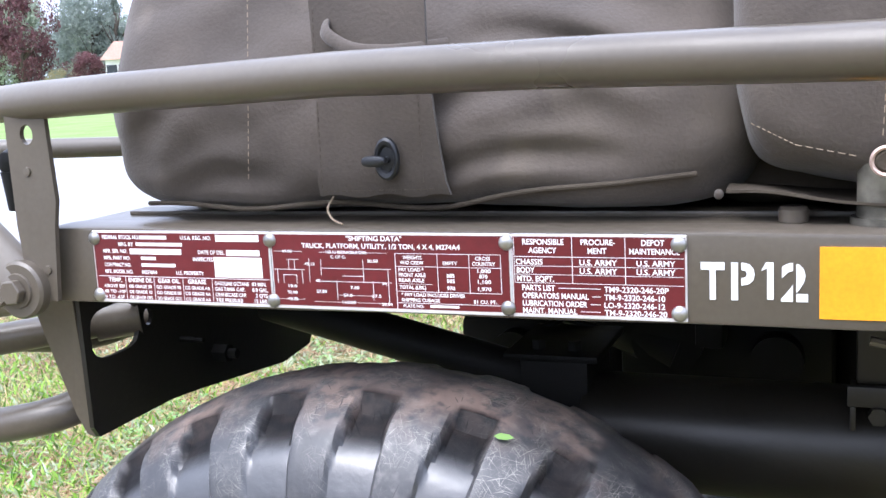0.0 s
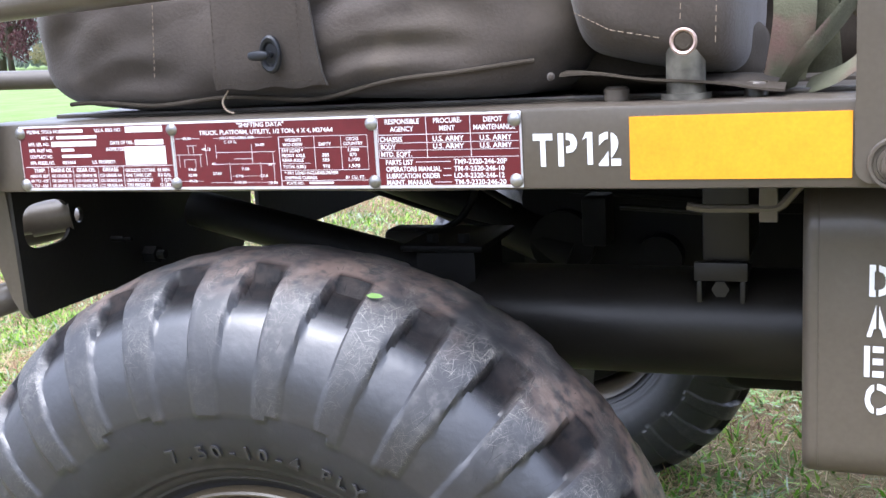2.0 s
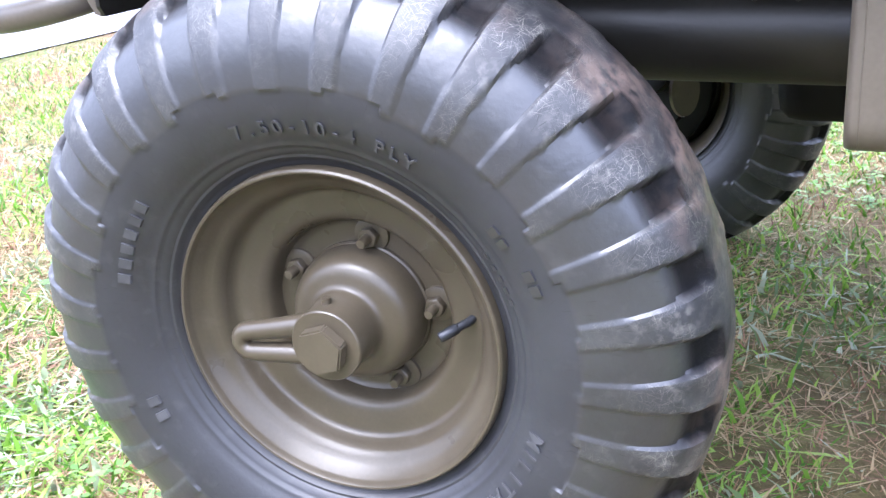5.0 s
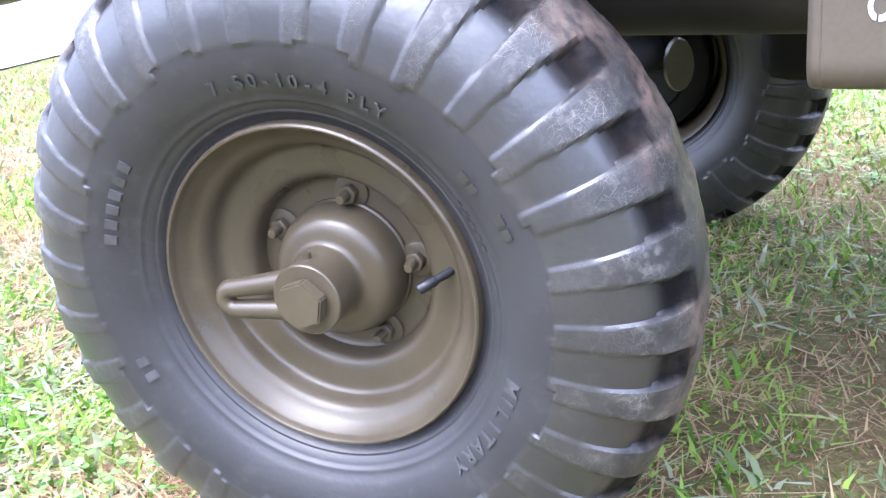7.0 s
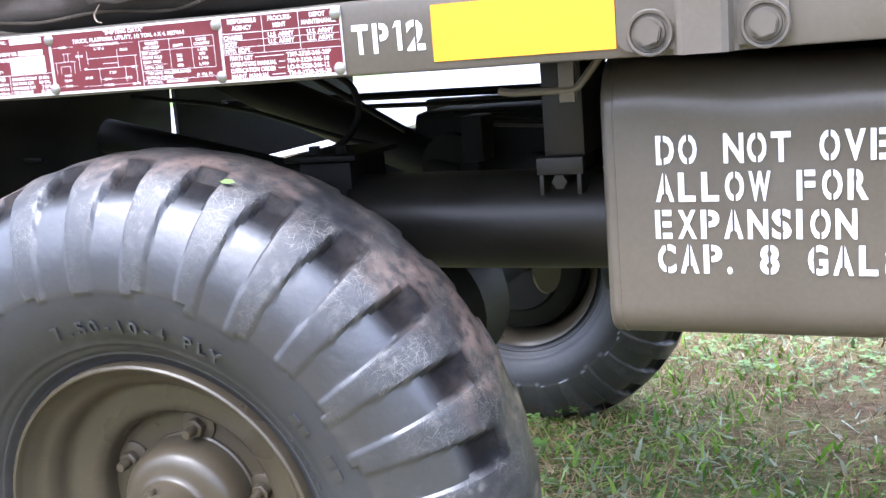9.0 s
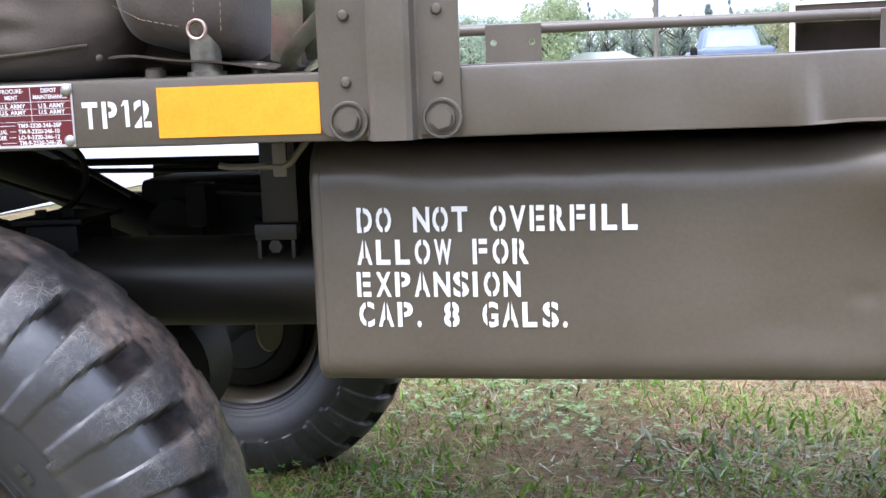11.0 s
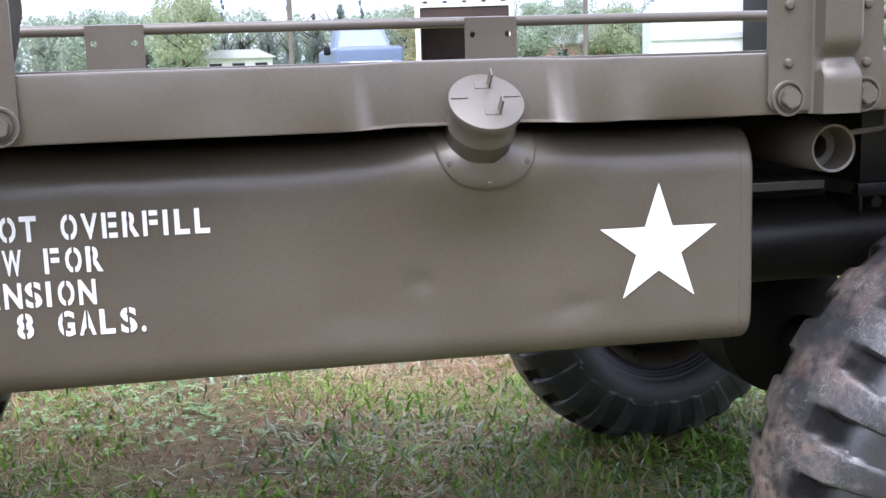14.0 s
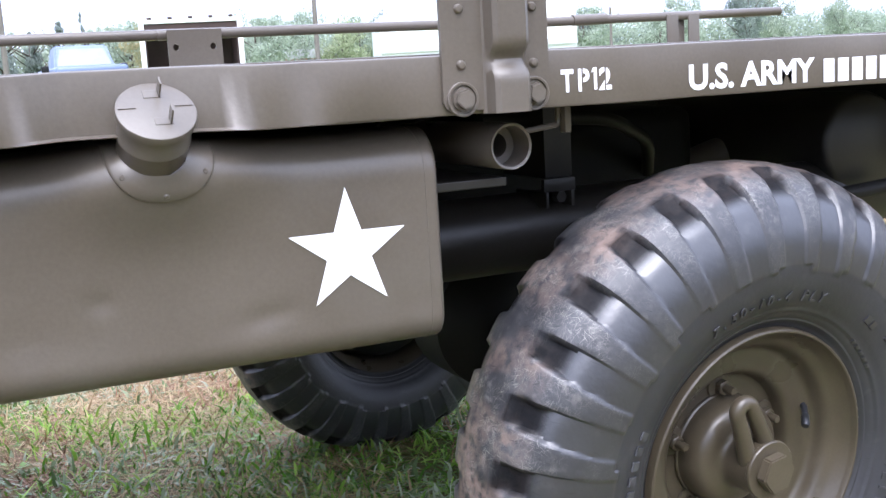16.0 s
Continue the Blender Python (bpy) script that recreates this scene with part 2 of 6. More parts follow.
def ground_material():
    m = bpy.data.materials.new("lawn_soil")
    m.use_nodes = True
    n, l = m.node_tree.nodes, m.node_tree.links
    b = n["Principled BSDF"]
    b.inputs["Roughness"].default_value = 0.95
    b.inputs["Specular IOR Level"].default_value = 0.1
    geo = n.new("ShaderNodeNewGeometry")
    a, c, d = (n.new("ShaderNodeTexNoise") for _ in range(3))
    for t, s in ((a, 1.3), (c, 9.0), (d, 70.0)):
        t.inputs["Scale"].default_value, t.inputs["Detail"].default_value = s, 6
        l.new(geo.outputs["Position"], t.inputs["Vector"])
    r1 = n.new("ShaderNodeValToRGB")
    r1.color_ramp.elements[0].position, r1.color_ramp.elements[1].position = 0.42, 0.60
    r1.color_ramp.elements[0].color, r1.color_ramp.elements[1].color = (0.18, 0.125, 0.072, 1), (0.11, 0.15, 0.045, 1)
    l.new(a.outputs[0], r1.inputs[0])
    r2 = n.new("ShaderNodeValToRGB")
    r2.color_ramp.elements[0].position, r2.color_ramp.elements[1].position = 0.4, 0.62
    r2.color_ramp.elements[0].color, r2.color_ramp.elements[1].color = (0.09, 0.058, 0.034, 1), (0.17, 0.16, 0.068, 1)
    l.new(c.outputs[0], r2.inputs[0])
    mix = n.new("ShaderNodeMix")
    mix.data_type = "RGBA"
    mix.inputs["Factor"].default_value = 0.5
    l.new(r1.outputs[0], mix.inputs["A"])
    l.new(r2.outputs[0], mix.inputs["B"])
    # the mown field past the road is fresher green
    sep = n.new("ShaderNodeSeparateXYZ")
    l.new(geo.outputs["Position"], sep.inputs[0])
    far = n.new("ShaderNodeMapRange")
    far.inputs["From Min"].default_value, far.inputs["From Max"].default_value = 9.5, 12.0
    l.new(sep.outputs["Y"], far.inputs["Value"])
    m3 = n.new("ShaderNodeMix")
    m3.data_type = "RGBA"
    l.new(far.outputs[0], m3.inputs["Factor"])
    l.new(mix.outputs["Result"], m3.inputs["A"])
    r3 = n.new("ShaderNodeValToRGB")
    r3.color_ramp.elements[0].position, r3.color_ramp.elements[1].position = 0.35, 0.65
    r3.color_ramp.elements[0].color, r3.color_ramp.elements[1].color = (0.15, 0.22, 0.07, 1), (0.20, 0.27, 0.11, 1)
    l.new(a.outputs[0], r3.inputs[0])
    l.new(r3.outputs[0], m3.inputs["B"])
    m4 = n.new("ShaderNodeMix")
    m4.data_type, m4.blend_type = "RGBA", "OVERLAY"
    m4.inputs["Factor"].default_value = 0.5
    l.new(m3.outputs["Result"], m4.inputs["A"])
    l.new(d.outputs[0], m4.inputs["B"])
    l.new(m4.outputs["Result"], b.inputs["Base Color"])
    bm = n.new("ShaderNodeBump")
    bm.inputs["Strength"].default_value, bm.inputs["Distance"].default_value = 0.8, 0.02
    l.new(d.outputs[0], bm.inputs["Height"])
    l.new(bm.outputs[0], b.inputs["Normal"])
    return m


soil = ground_material()

# ---- mesh helpers ----


def part(name, bm, mat, parent=None, label="", smooth=True, mats=None):
    """Links a bmesh as one mesh object, under a thing or a part."""
    me = bpy.data.meshes.new(name)
    bm.normal_update()
    bm.to_mesh(me)
    bm.free()
    for m in mats or [mat]:
        me.materials.append(m)
    if smooth:
        me.shade_smooth()
        me.set_sharp_from_angle(angle=radians(38))
    ob = new(name, me)
    ob.parent = parent
    if label:
        tagged(ob, label)
    return ob


def mesh_part(name, me, parent, mat=None, label=""):
    ob = new(name, me)
    ob.parent = parent
    if mat and not me.materials:
        me.materials.append(mat)
    if label:
        tagged(ob, label)
    return ob


def box(bm, x0, x1, y0, y1, z0, z1, bevel=0.0, seg=2):
    made = bmesh.ops.create_cube(bm, size=1.0)["verts"]
    for v in made:
        v.co = Vector((x0 + (v.co.x + 0.5) * (x1 - x0), y0 + (v.co.y + 0.5) * (y1 - y0), z0 + (v.co.z + 0.5) * (z1 - z0)))
    if bevel:
        edges = list({e for v in made for e in v.link_edges})
        bmesh.ops.bevel(bm, geom=edges, offset=bevel, segments=seg, profile=0.6, affect="EDGES")
    return bm


def sweep(bm, points, radius, seg=16, caps=True, squash=1.0, up=None):
    """A round bar or pipe along points; radius may be a list."""
    pts = [Vector(p) for p in points]
    rad = radius if isinstance(radius, (list, tuple)) else [radius] * len(pts)
    rings = []
    a = None
    for i, p in enumerate(pts):
        d = (pts[min(i + 1, len(pts) - 1)] - pts[max(i - 1, 0)]).normalized()
        if a is None:
            a = Vector(up) if up else d.orthogonal()
        a = (a - d * a.dot(d)).normalized()
        b = d.cross(a)
        rings.append([bm.verts.new(p + rad[i] * (math.cos(t) * a + squash * math.sin(t) * b)) for t in (2 * math.pi * k / seg for k in range(seg))])
    for r, s in zip(rings, rings[1:]):
        for k in range(seg):
            bm.faces.new((r[k], r[(k + 1) % seg], s[(k + 1) % seg], s[k]))
    if caps:
        bm.faces.new(rings[0][::-1])
        bm.faces.new(rings[-1])
    return bm


def bend(points, radius, n=6):
    """Rounds the corners of a polyline."""
    pts = [Vector(p) for p in points]
    out = [pts[0]]
    for a, b, c in zip(pts, pts[1:], pts[2:]):
        u, v = (a - b).normalized(), (c - b).normalized()
        r = min(radius, (a - b).length * 0.45, (c - b).length * 0.45)
        p, q = b + u * r, b + v * r
        out += [(1 - t) ** 2 * p + 2 * t * (1 - t) * b + t * t * q for t in (k / n for k in range(n + 1))]
    return out + [pts[-1]]


def lathe(bm, profile, seg=64, centre=(0, 0, 0), wobble=None):
    """Turns (y, r) pairs about the y axis."""
    cx, cy, cz = centre
    rings = []
    for y, r in profile:
        rings.append([bm.verts.new((cx + r * math.cos(t), cy + y, cz + r * math.sin(t))) for t in (2 * math.pi * k / seg for k in range(seg))] if r > 1e-6 else [bm.verts.new((cx, cy + y, cz))])
    for a, b in zip(rings, rings[1:]):
        for k in range(seg):
            q = [a[k % len(a)], a[(k + 1) % len(a)], b[(k + 1) % len(b)], b[k % len(b)]]
            q = list(dict.fromkeys(q))
            if len(q) > 2:
                bm.faces.new(q)
    bmesh.ops.recalc_face_normals(bm, faces=bm.faces)
    return bm


def prism(bm, outline, y0, y1, bevel=0.0):
    """An upright outline of (x, z) pairs given thickness from y0 to y1."""
    f = bm.faces.new([bm.verts.new((x, y0, z)) for x, z in outline])
    e = bmesh.ops.extrude_face_region(bm, geom=[f])
    vs = [v for v in e["geom"] if isinstance(v, bmesh.types.BMVert)]
    bmesh.ops.translate(bm, verts=vs, vec=(0, y1 - y0, 0))
    bmesh.ops.recalc_face_normals(bm, faces=bm.faces)
    if bevel:
        bmesh.ops.bevel(bm, geom=list(bm.edges), offset=bevel, segments=2, profile=0.6, affect="EDGES")
    return bm


def hexagon(bm, x, y, z, r, depth, turn=0.0):
    """A bolt head whose face looks along -y."""
    prism(bm, [(x + r * math.cos(turn + k * math.pi / 3), z + r * math.sin(turn + k * math.pi / 3)) for k in range(6)], y, y - depth)
    return bm


def writing(lines, slit=0.0, bold=0.0):
    """A flat mesh of words in the xz plane that face -y. lines: (text, x, z of the baseline, capital height, width of the line or 0).
    slit: the stencil's bridge across round letters."""
    verts, faces = [], []
    for text, x, z, height, width in lines:
        cu = bpy.data.curves.new("words", "FONT")
        cu.body, cu.size, cu.offset, cu.resolution_u = text, height / 0.73, bold * height, 3
        ob = bpy.data.objects.new("words", cu)
        me = bpy.data.meshes.new_from_object(ob)
        bpy.data.objects.remove(ob)
        if me and len(me.vertices):
            co = np.empty(len(me.vertices) * 3)
            me.vertices.foreach_get("co", co)
            co = co.reshape(-1, 3)
            k = (width / (co[:, 0].max() - co[:, 0].min())) if width else 1.0
            co[:, 0] = (co[:, 0] - co[:, 0].min()) * k
            n = len(verts)
            verts += [(x + a, 0.0, z + b) for a, b, _ in co]
            faces += [[n + i for i in p.vertices] for p in me.polygons]
            bpy.data.meshes.remove(me)
        bpy.data.curves.remove(cu)
    out = bpy.data.meshes.new("lettering")
    out.from_pydata(verts, [], faces)
    return out


def stencil(lines, mat):
    """Stencilled words: each letter on its own, with a bridge through the round ones."""
    bm = bmesh.new()
    for text, x, z, height, pitch, widths in lines:
        pen = 0.0
        for ch in text:
            at = pen
            pen += pitch * {" ": 0.95, ".": 0.42, "I": 0.56}.get(ch, 1.0)
            if ch == " ":
                continue
            w = widths.get(ch, widths["*"])
            me = writing([(ch, 0, 0, height, w)], bold=0.045)
            b2 = bmesh.new()
            if ch == "1":
                bars(b2, [(w * 0.48, w, 0, height)])
                b2.faces.new([b2.verts.new(c) for c in ((0, 0, height * 0.76), (w * 0.48, 0, height * 0.84), (w * 0.48, 0, height), (w * 0.38, 0, height))])
            else:
                b2.from_mesh(me)
            if ch in "DO0PRQ8ASCGEFTNXUMYVW29":
                for side in (-1, 1):
                    c = w * (0.5 if ch not in "DPREFG" else 0.36) + side * height * 0.042
                    bmesh.ops.bisect_plane(b2, geom=b2.verts[:] + b2.edges[:] + b2.faces[:], plane_co=(c, 0, 0), plane_no=(1, 0, 0))
                c = w * (0.5 if ch not in "DPREFG" else 0.36)
                keep = ch in "TXYVWNM"
                gone = [f for f in b2.faces if abs(f.calc_center_median().x - c) < height * 0.042 and not keep]
                bmesh.ops.delete(b2, geom=gone, context="FACES")
            bmesh.ops.translate(b2, verts=b2.verts, vec=(x + at, 0, z))
            b2.to_mesh(me)
            b2.free()
            bm.from_mesh(me)
            bpy.data.meshes.remove(me)
    me = bpy.data.meshes.new("stencil")
    bm.to_mesh(me)
    bm.free()
    me.materials.append(mat)
    return me


def bars(bm, items, y=0.0):
    """Flat strips: (x0, x1, z0, z1)."""
    for x0, x1, z0, z1 in items:
        bm.faces.new([bm.verts.new(c) for c in ((x0, y, z0), (x1, y, z0), (x1, y, z1), (x0, y, z1))])
    return bm


def smooth_step(t):
    t = max(0.0, min(1.0, t))
    return t * t * (3 - 2 * t)


def thing(name, at, label, category, group="", kind=""):
    ob = new(name)
    ob.location = at
    ob.empty_display_size = 0.1
    return tagged(ob, label, category, group, kind)

# ---- ground, road ----
GZ = -0.012


def ground_z(x, y):
    """The lawn falls gently towards the rear of the truck."""
    near = max(0.0, 1 - max(abs(x) - 4, abs(y) - 4, 0) / 8)
    return GZ + near * (0.008 - 0.013 * max(-1.0, min(2.5, x)))


bm = bmesh.new()
xs = [-900, -300, -120, -60, -30, -15] + [-8 + 0.5 * k for k in range(45)] + [20, 40, 80, 160, 400, 900]
ys = [-300, -80, -20] + [-5 + 0.5 * k for k in range(33)] + [14, 20, 30, 45, 70, 110, 200, 500, 1200]
grid = [[bm.verts.new((x, y, ground_z(x, y) + (0.012 * smooth_step((x + 2.9) / 0.8) * noise.noise((x * 0.9, y * 0.9, 0)) if x < 20 and abs(y) < 12 else 0.0))) for x in xs] for y in ys]
for r, s in zip(grid, grid[1:]):
    for k in range(len(xs) - 1):
        bm.faces.new((r[k], r[k + 1], s[k + 1], s[k]))
ground = tagged(part("ground", bm, soil), "patchy lawn of green and dry mown grass on brown soil", "ground", kind="structure")

bm = bmesh.new()
lane = ((-30, -10.0, -3.0), (-3, -9.6, -2.9), (2.5, -9.3, -3.05), (9, -9.2, -3.0), (20, -9.4, -3.4), (34, -10.2, -4.4), (60, -13.0, -7.5), (110, -20.0, -14.0))
rows = []
for (y0, a0, b0), (y1, a1, b1) in zip(lane, lane[1:]):
    for k in range(24):
        t = k / 24
        y = y0 + (y1 - y0) * t
        a, b = a0 + (a1 - a0) * t, b0 + (b1 - b0) * t
        rows.append([bm.verts.new((x + 0.10 * noise.noise((x, y * 0.8, 3.0)), y, ground_z(x, y) + 0.007)) for x in (b + (a - b) * q / 4 for q in range(5))])
for r, s in zip(rows, rows[1:]):
    for k in range(4):
        bm.faces.new((r[k], s[k], s[k + 1], r[k + 1]))
tagged(part("road", bm, asphalt), "pale grey worn asphalt lane past the truck", "road", kind="structure")

# ---- the truck ----
truck = thing("platform_truck", (0, 0, 0), "olive drab four-wheeled flatbed utility truck parked on grass", "truck")
FZ0, FZ1 = 0.6862, 0.7400          # side rail, bottom and top
X0, X1, WIDE = -0.211, 2.45, 1.245

# platform with side rails
bm = bmesh.new()
box(bm, X0, X1, 0.0200, WIDE - 0.004, FZ1 - 0.0045, FZ1 - 0.0006, 0.0006)
deck = part("deck", bm, olive, truck, "worn sheet metal deck")
for k in range(10):
    bm = bmesh.new()
    y = 0.062 + 0.124 * k
    box(bm, X0 + 0.02, X1 - 0.02, y, y + 0.022, FZ1 - 0.001, FZ1 + 0.0025, 0.0012)
    part("deck_rib", bm, olive, deck)


def dented(x):
    """How far the side rail is pushed in: a recess behind the tank's filler and small dents beside it."""
    ease = lambda t: max(0.0, min(1.0, t)) ** 2 * (3 - 2 * max(0.0, min(1.0, t)))
    recess = 0.018 * ease((x - 0.785) / 0.055) * (1 - ease((x - 0.925) / 0.070))
    return recess + 0.0030 * math.exp(-((x - 1.03) / 0.018) ** 2) - 0.0020 * math.exp(-((x - 1.075) / 0.03) ** 2) + 0.0015 * math.exp(-((x - 0.70) / 0.05) ** 2)


def side_rail(y, out, low=FZ0):
    bm = bmesh.new()
    n = 260
    prof = [(0.030, FZ1), (0.0025, FZ1), (0.0006, FZ1 - 0.0012), (0.0, FZ1 - 0.0032), (0.0, low + 0.003), (0.0008, low + 0.0008), (0.003, low), (0.030, low), (0.030, low + 0.003), (0.004, low + 0.003), (0.004, FZ1 - 0.005), (0.030, FZ1 - 0.005)]
    rows = []
    for i in range(n + 1):
        x = X0 + (X1 - X0) * i / n
        d = dented(x) if out < 0 else 0.0
        w = 0.0008 * noise.noise((x * 9, 0.3, 0.0)) + (0.10 * d if out < 0 else 0.0)
        rows.append([bm.verts.new((x, y - out * (a + (d if z > FZ0 + 0.001 else 0.5 * d)), z + w)) for a, z in prof])
    for r, s in zip(rows, rows[1:]):
        for k in range(len(prof)):
            bm.faces.new((r[k], s[k], s[(k + 1) % len(prof)], r[(k + 1) % len(prof)]))
    bm.faces.new(rows[0])
    bm.faces.new(rows[-1][::-1])
    bmesh.ops.recalc_face_normals(bm, faces=bm.faces)
    return part("side_rail", bm, olive, truck, "olive side rail with dents and chipped top edge")


rail = side_rail(0.0, -1)
side_rail(WIDE, 1, FZ1 - 0.018)
for x in (X0, X1 - 0.004):
    bm = bmesh.new()
    box(bm, x, x + 0.004, 0.032, WIDE - 0.032, FZ0, FZ1 - 0.005, 0.0008)
    part("end_rail", bm, olive, truck)
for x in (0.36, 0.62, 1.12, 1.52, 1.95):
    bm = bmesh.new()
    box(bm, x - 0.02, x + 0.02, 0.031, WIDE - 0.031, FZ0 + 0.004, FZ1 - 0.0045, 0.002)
    part("cross_member", bm, olive_shaded, truck)

# ---- markings on the side rail ----


def data_plate(x0, x1, z0, z1):
    bm = bmesh.new()
    box(bm, x0, x1, -0.0016, 0.0, z0, z1, 0.0005, 1)
    plate = part("data_plate", bm, plate_metal, truck, "maroon data plate with white lettering and bright metal edge", smooth=False)
    bm = bmesh.new()
    e = 0.0011
    bars(bm, [(x0 + e, x1 - e, z0 + 2.2 * e, z1 - 1.3 * e)], -0.0018)
    part("enamel", bm, maroon, plate, smooth=False)
    return plate


def screw(x, z):
    bm = bmesh.new()
    lathe(bm, [(-0.0016, 0.0048), (-0.0026, 0.0044), (-0.0038, 0.003), (-0.0042, 0.0)], 16, (x, 0, z))
    part("plate_screw", bm, steel, truck, "silver round head screw")


PX = (-0.1758, -0.0362, 0.1222, 0.2285)
PZ0, PZ1 = 0.6880, 0.7380
plates = [data_plate(PX[0], PX[1] - 0.0004, PZ0, PZ1), data_plate(PX[1] + 0.0002, PX[2] + 0.0035, PZ0, PZ1), data_plate(PX[2] + 0.0037, PX[3], PZ0, PZ1)]
for x in (-0.1738, -0.0363, 0.1230, 0.2241):
    screw(x, 0.7327)
    screw(x, 0.6930)


def plate_words(plate, lines, strips, wide):
    """Lettering laid out on a plate 0.0495 high, fitted to its true width and height."""
    first = PX[plates.index(plate)]
    me = writing(lines, bold=0.03)
    b2 = bmesh.new()
    b2.from_mesh(me)
    bars(b2, strips)
    for v in b2.verts:
        v.co = Vector((first + (v.co.x - first) * wide, -0.0020, PZ0 + (v.co.z - 0.6905) * (PZ1 - PZ0) / 0.0495))
    bpy.data.meshes.remove(me)
    part("lettering", b2, white_paint, plate, "white lettering", smooth=False)


a = PX[0]
H1 = 0.0026
plate_words(plates[0], [
    ("FEDERAL STOCK NO.", a + 0.008, 0.7345, H1, 0.028), ("U.S.A. REG. NO.", a + 0.066, 0.7345, H1, 0.022),
    ("MFG. BY", a + 0.020, 0.7297, H1, 0.011),
    ("MFR. SER. NO.", a + 0.008, 0.7250, H1, 0.018), ("DATE OF DEL.", a + 0.078, 0.7250, H1, 0.019),
    ("MFR. PART NO.", a + 0.008, 0.7203, H1, 0.020), ("INSPECTED", a + 0.074, 0.7203, H1, 0.015),
    ("CONTRACT NO.", a + 0.008, 0.7156, H1, 0.020),
    ("MFR. MODEL NO.", a + 0.008, 0.7109, H1, 0.021), ("M274A4", a + 0.036, 0.7109, H1, 0.011), ("U.S. PROPERTY", a + 0.061, 0.7109, H1, 0.020),
    ("TEMP.", a + 0.010, 0.7050, 0.003, 0.010), ("ENGINE OIL", a + 0.025, 0.7050, 0.003, 0.018), ("GEAR OIL", a + 0.047, 0.7050, 0.003, 0.016), ("GREASE", a + 0.069, 0.7050, 0.003, 0.013),
    ("ABOVE 32F", a + 0.006, 0.7010, 0.0023, 0.016), ("40 TO -10F", a + 0.006, 0.6972, 0.0023, 0.016), ("0 TO -65F", a + 0.006, 0.6934, 0.0023, 0.015),
    ("OE GRADE 30", a + 0.025, 0.7010, 0.0023, 0.017), ("OE GRADE 10", a + 0.025, 0.6972, 0.0023, 0.017), ("OE GRADE OES", a + 0.025, 0.6934, 0.0023, 0.017),
    ("GO GRADE 90", a + 0.0455, 0.7010, 0.0023, 0.018), ("GO GRADE 80", a + 0.0455, 0.6972, 0.0023, 0.018), ("GO GRADE GOS", a + 0.0455, 0.6934, 0.0023, 0.018),
    ("CG GRADE AA", a + 0.0665, 0.7010, 0.0023, 0.018), ("CG GRADE AA", a + 0.0665, 0.6972, 0.0023, 0.018), ("CG GRADE AA", a + 0.0665, 0.6934, 0.0023, 0.018),
    ("GASOLINE OCTANE", a + 0.088, 0.7045, 0.0025, 0.024), ("83 MIN.", a + 0.114, 0.7045, 0.0025, 0.010),
    ("GAS TANK CAP.", a + 0.088, 0.7008, 0.0025, 0.021), ("8.0 GAL.", a + 0.114, 0.7008, 0.0025, 0.011),
    ("CRANKCASE CAP.", a + 0.088, 0.6971, 0.0025, 0.022), ("2 QTS.", a + 0.116, 0.6971, 0.0025, 0.009),
    ("TIRE PRESSURE", a + 0.088, 0.6934, 0.0025, 0.019), ("12 LBS.", a + 0.115, 0.6934, 0.0025, 0.009),
], [(a + 0.003, a + 0.1265, 0.7087, 0.7091), (a + 0.0228, a + 0.0231, 0.692, 0.7087), (a + 0.0440, a + 0.0443, 0.692, 0.7087), (a + 0.0652, a + 0.0655, 0.692, 0.7087), (a + 0.0862, a + 0.0865, 0.692, 0.7087),
    (a + 0.091, a + 0.121, 0.7335, 0.7378), (a + 0.028, a + 0.066, 0.7242, 0.7280), (a + 0.098, a + 0.121, 0.7242, 0.7280), (a + 0.089, a + 0.122, 0.7098, 0.7232),
    (a + 0.036, a + 0.056, 0.7345, 0.7369), (a + 0.033, a + 0.067, 0.7299, 0.7322), (a + 0.036, a + 0.047, 0.7205, 0.7226), (a + 0.036, a + 0.061, 0.7158, 0.7180)], 1.088)
a = PX[1]
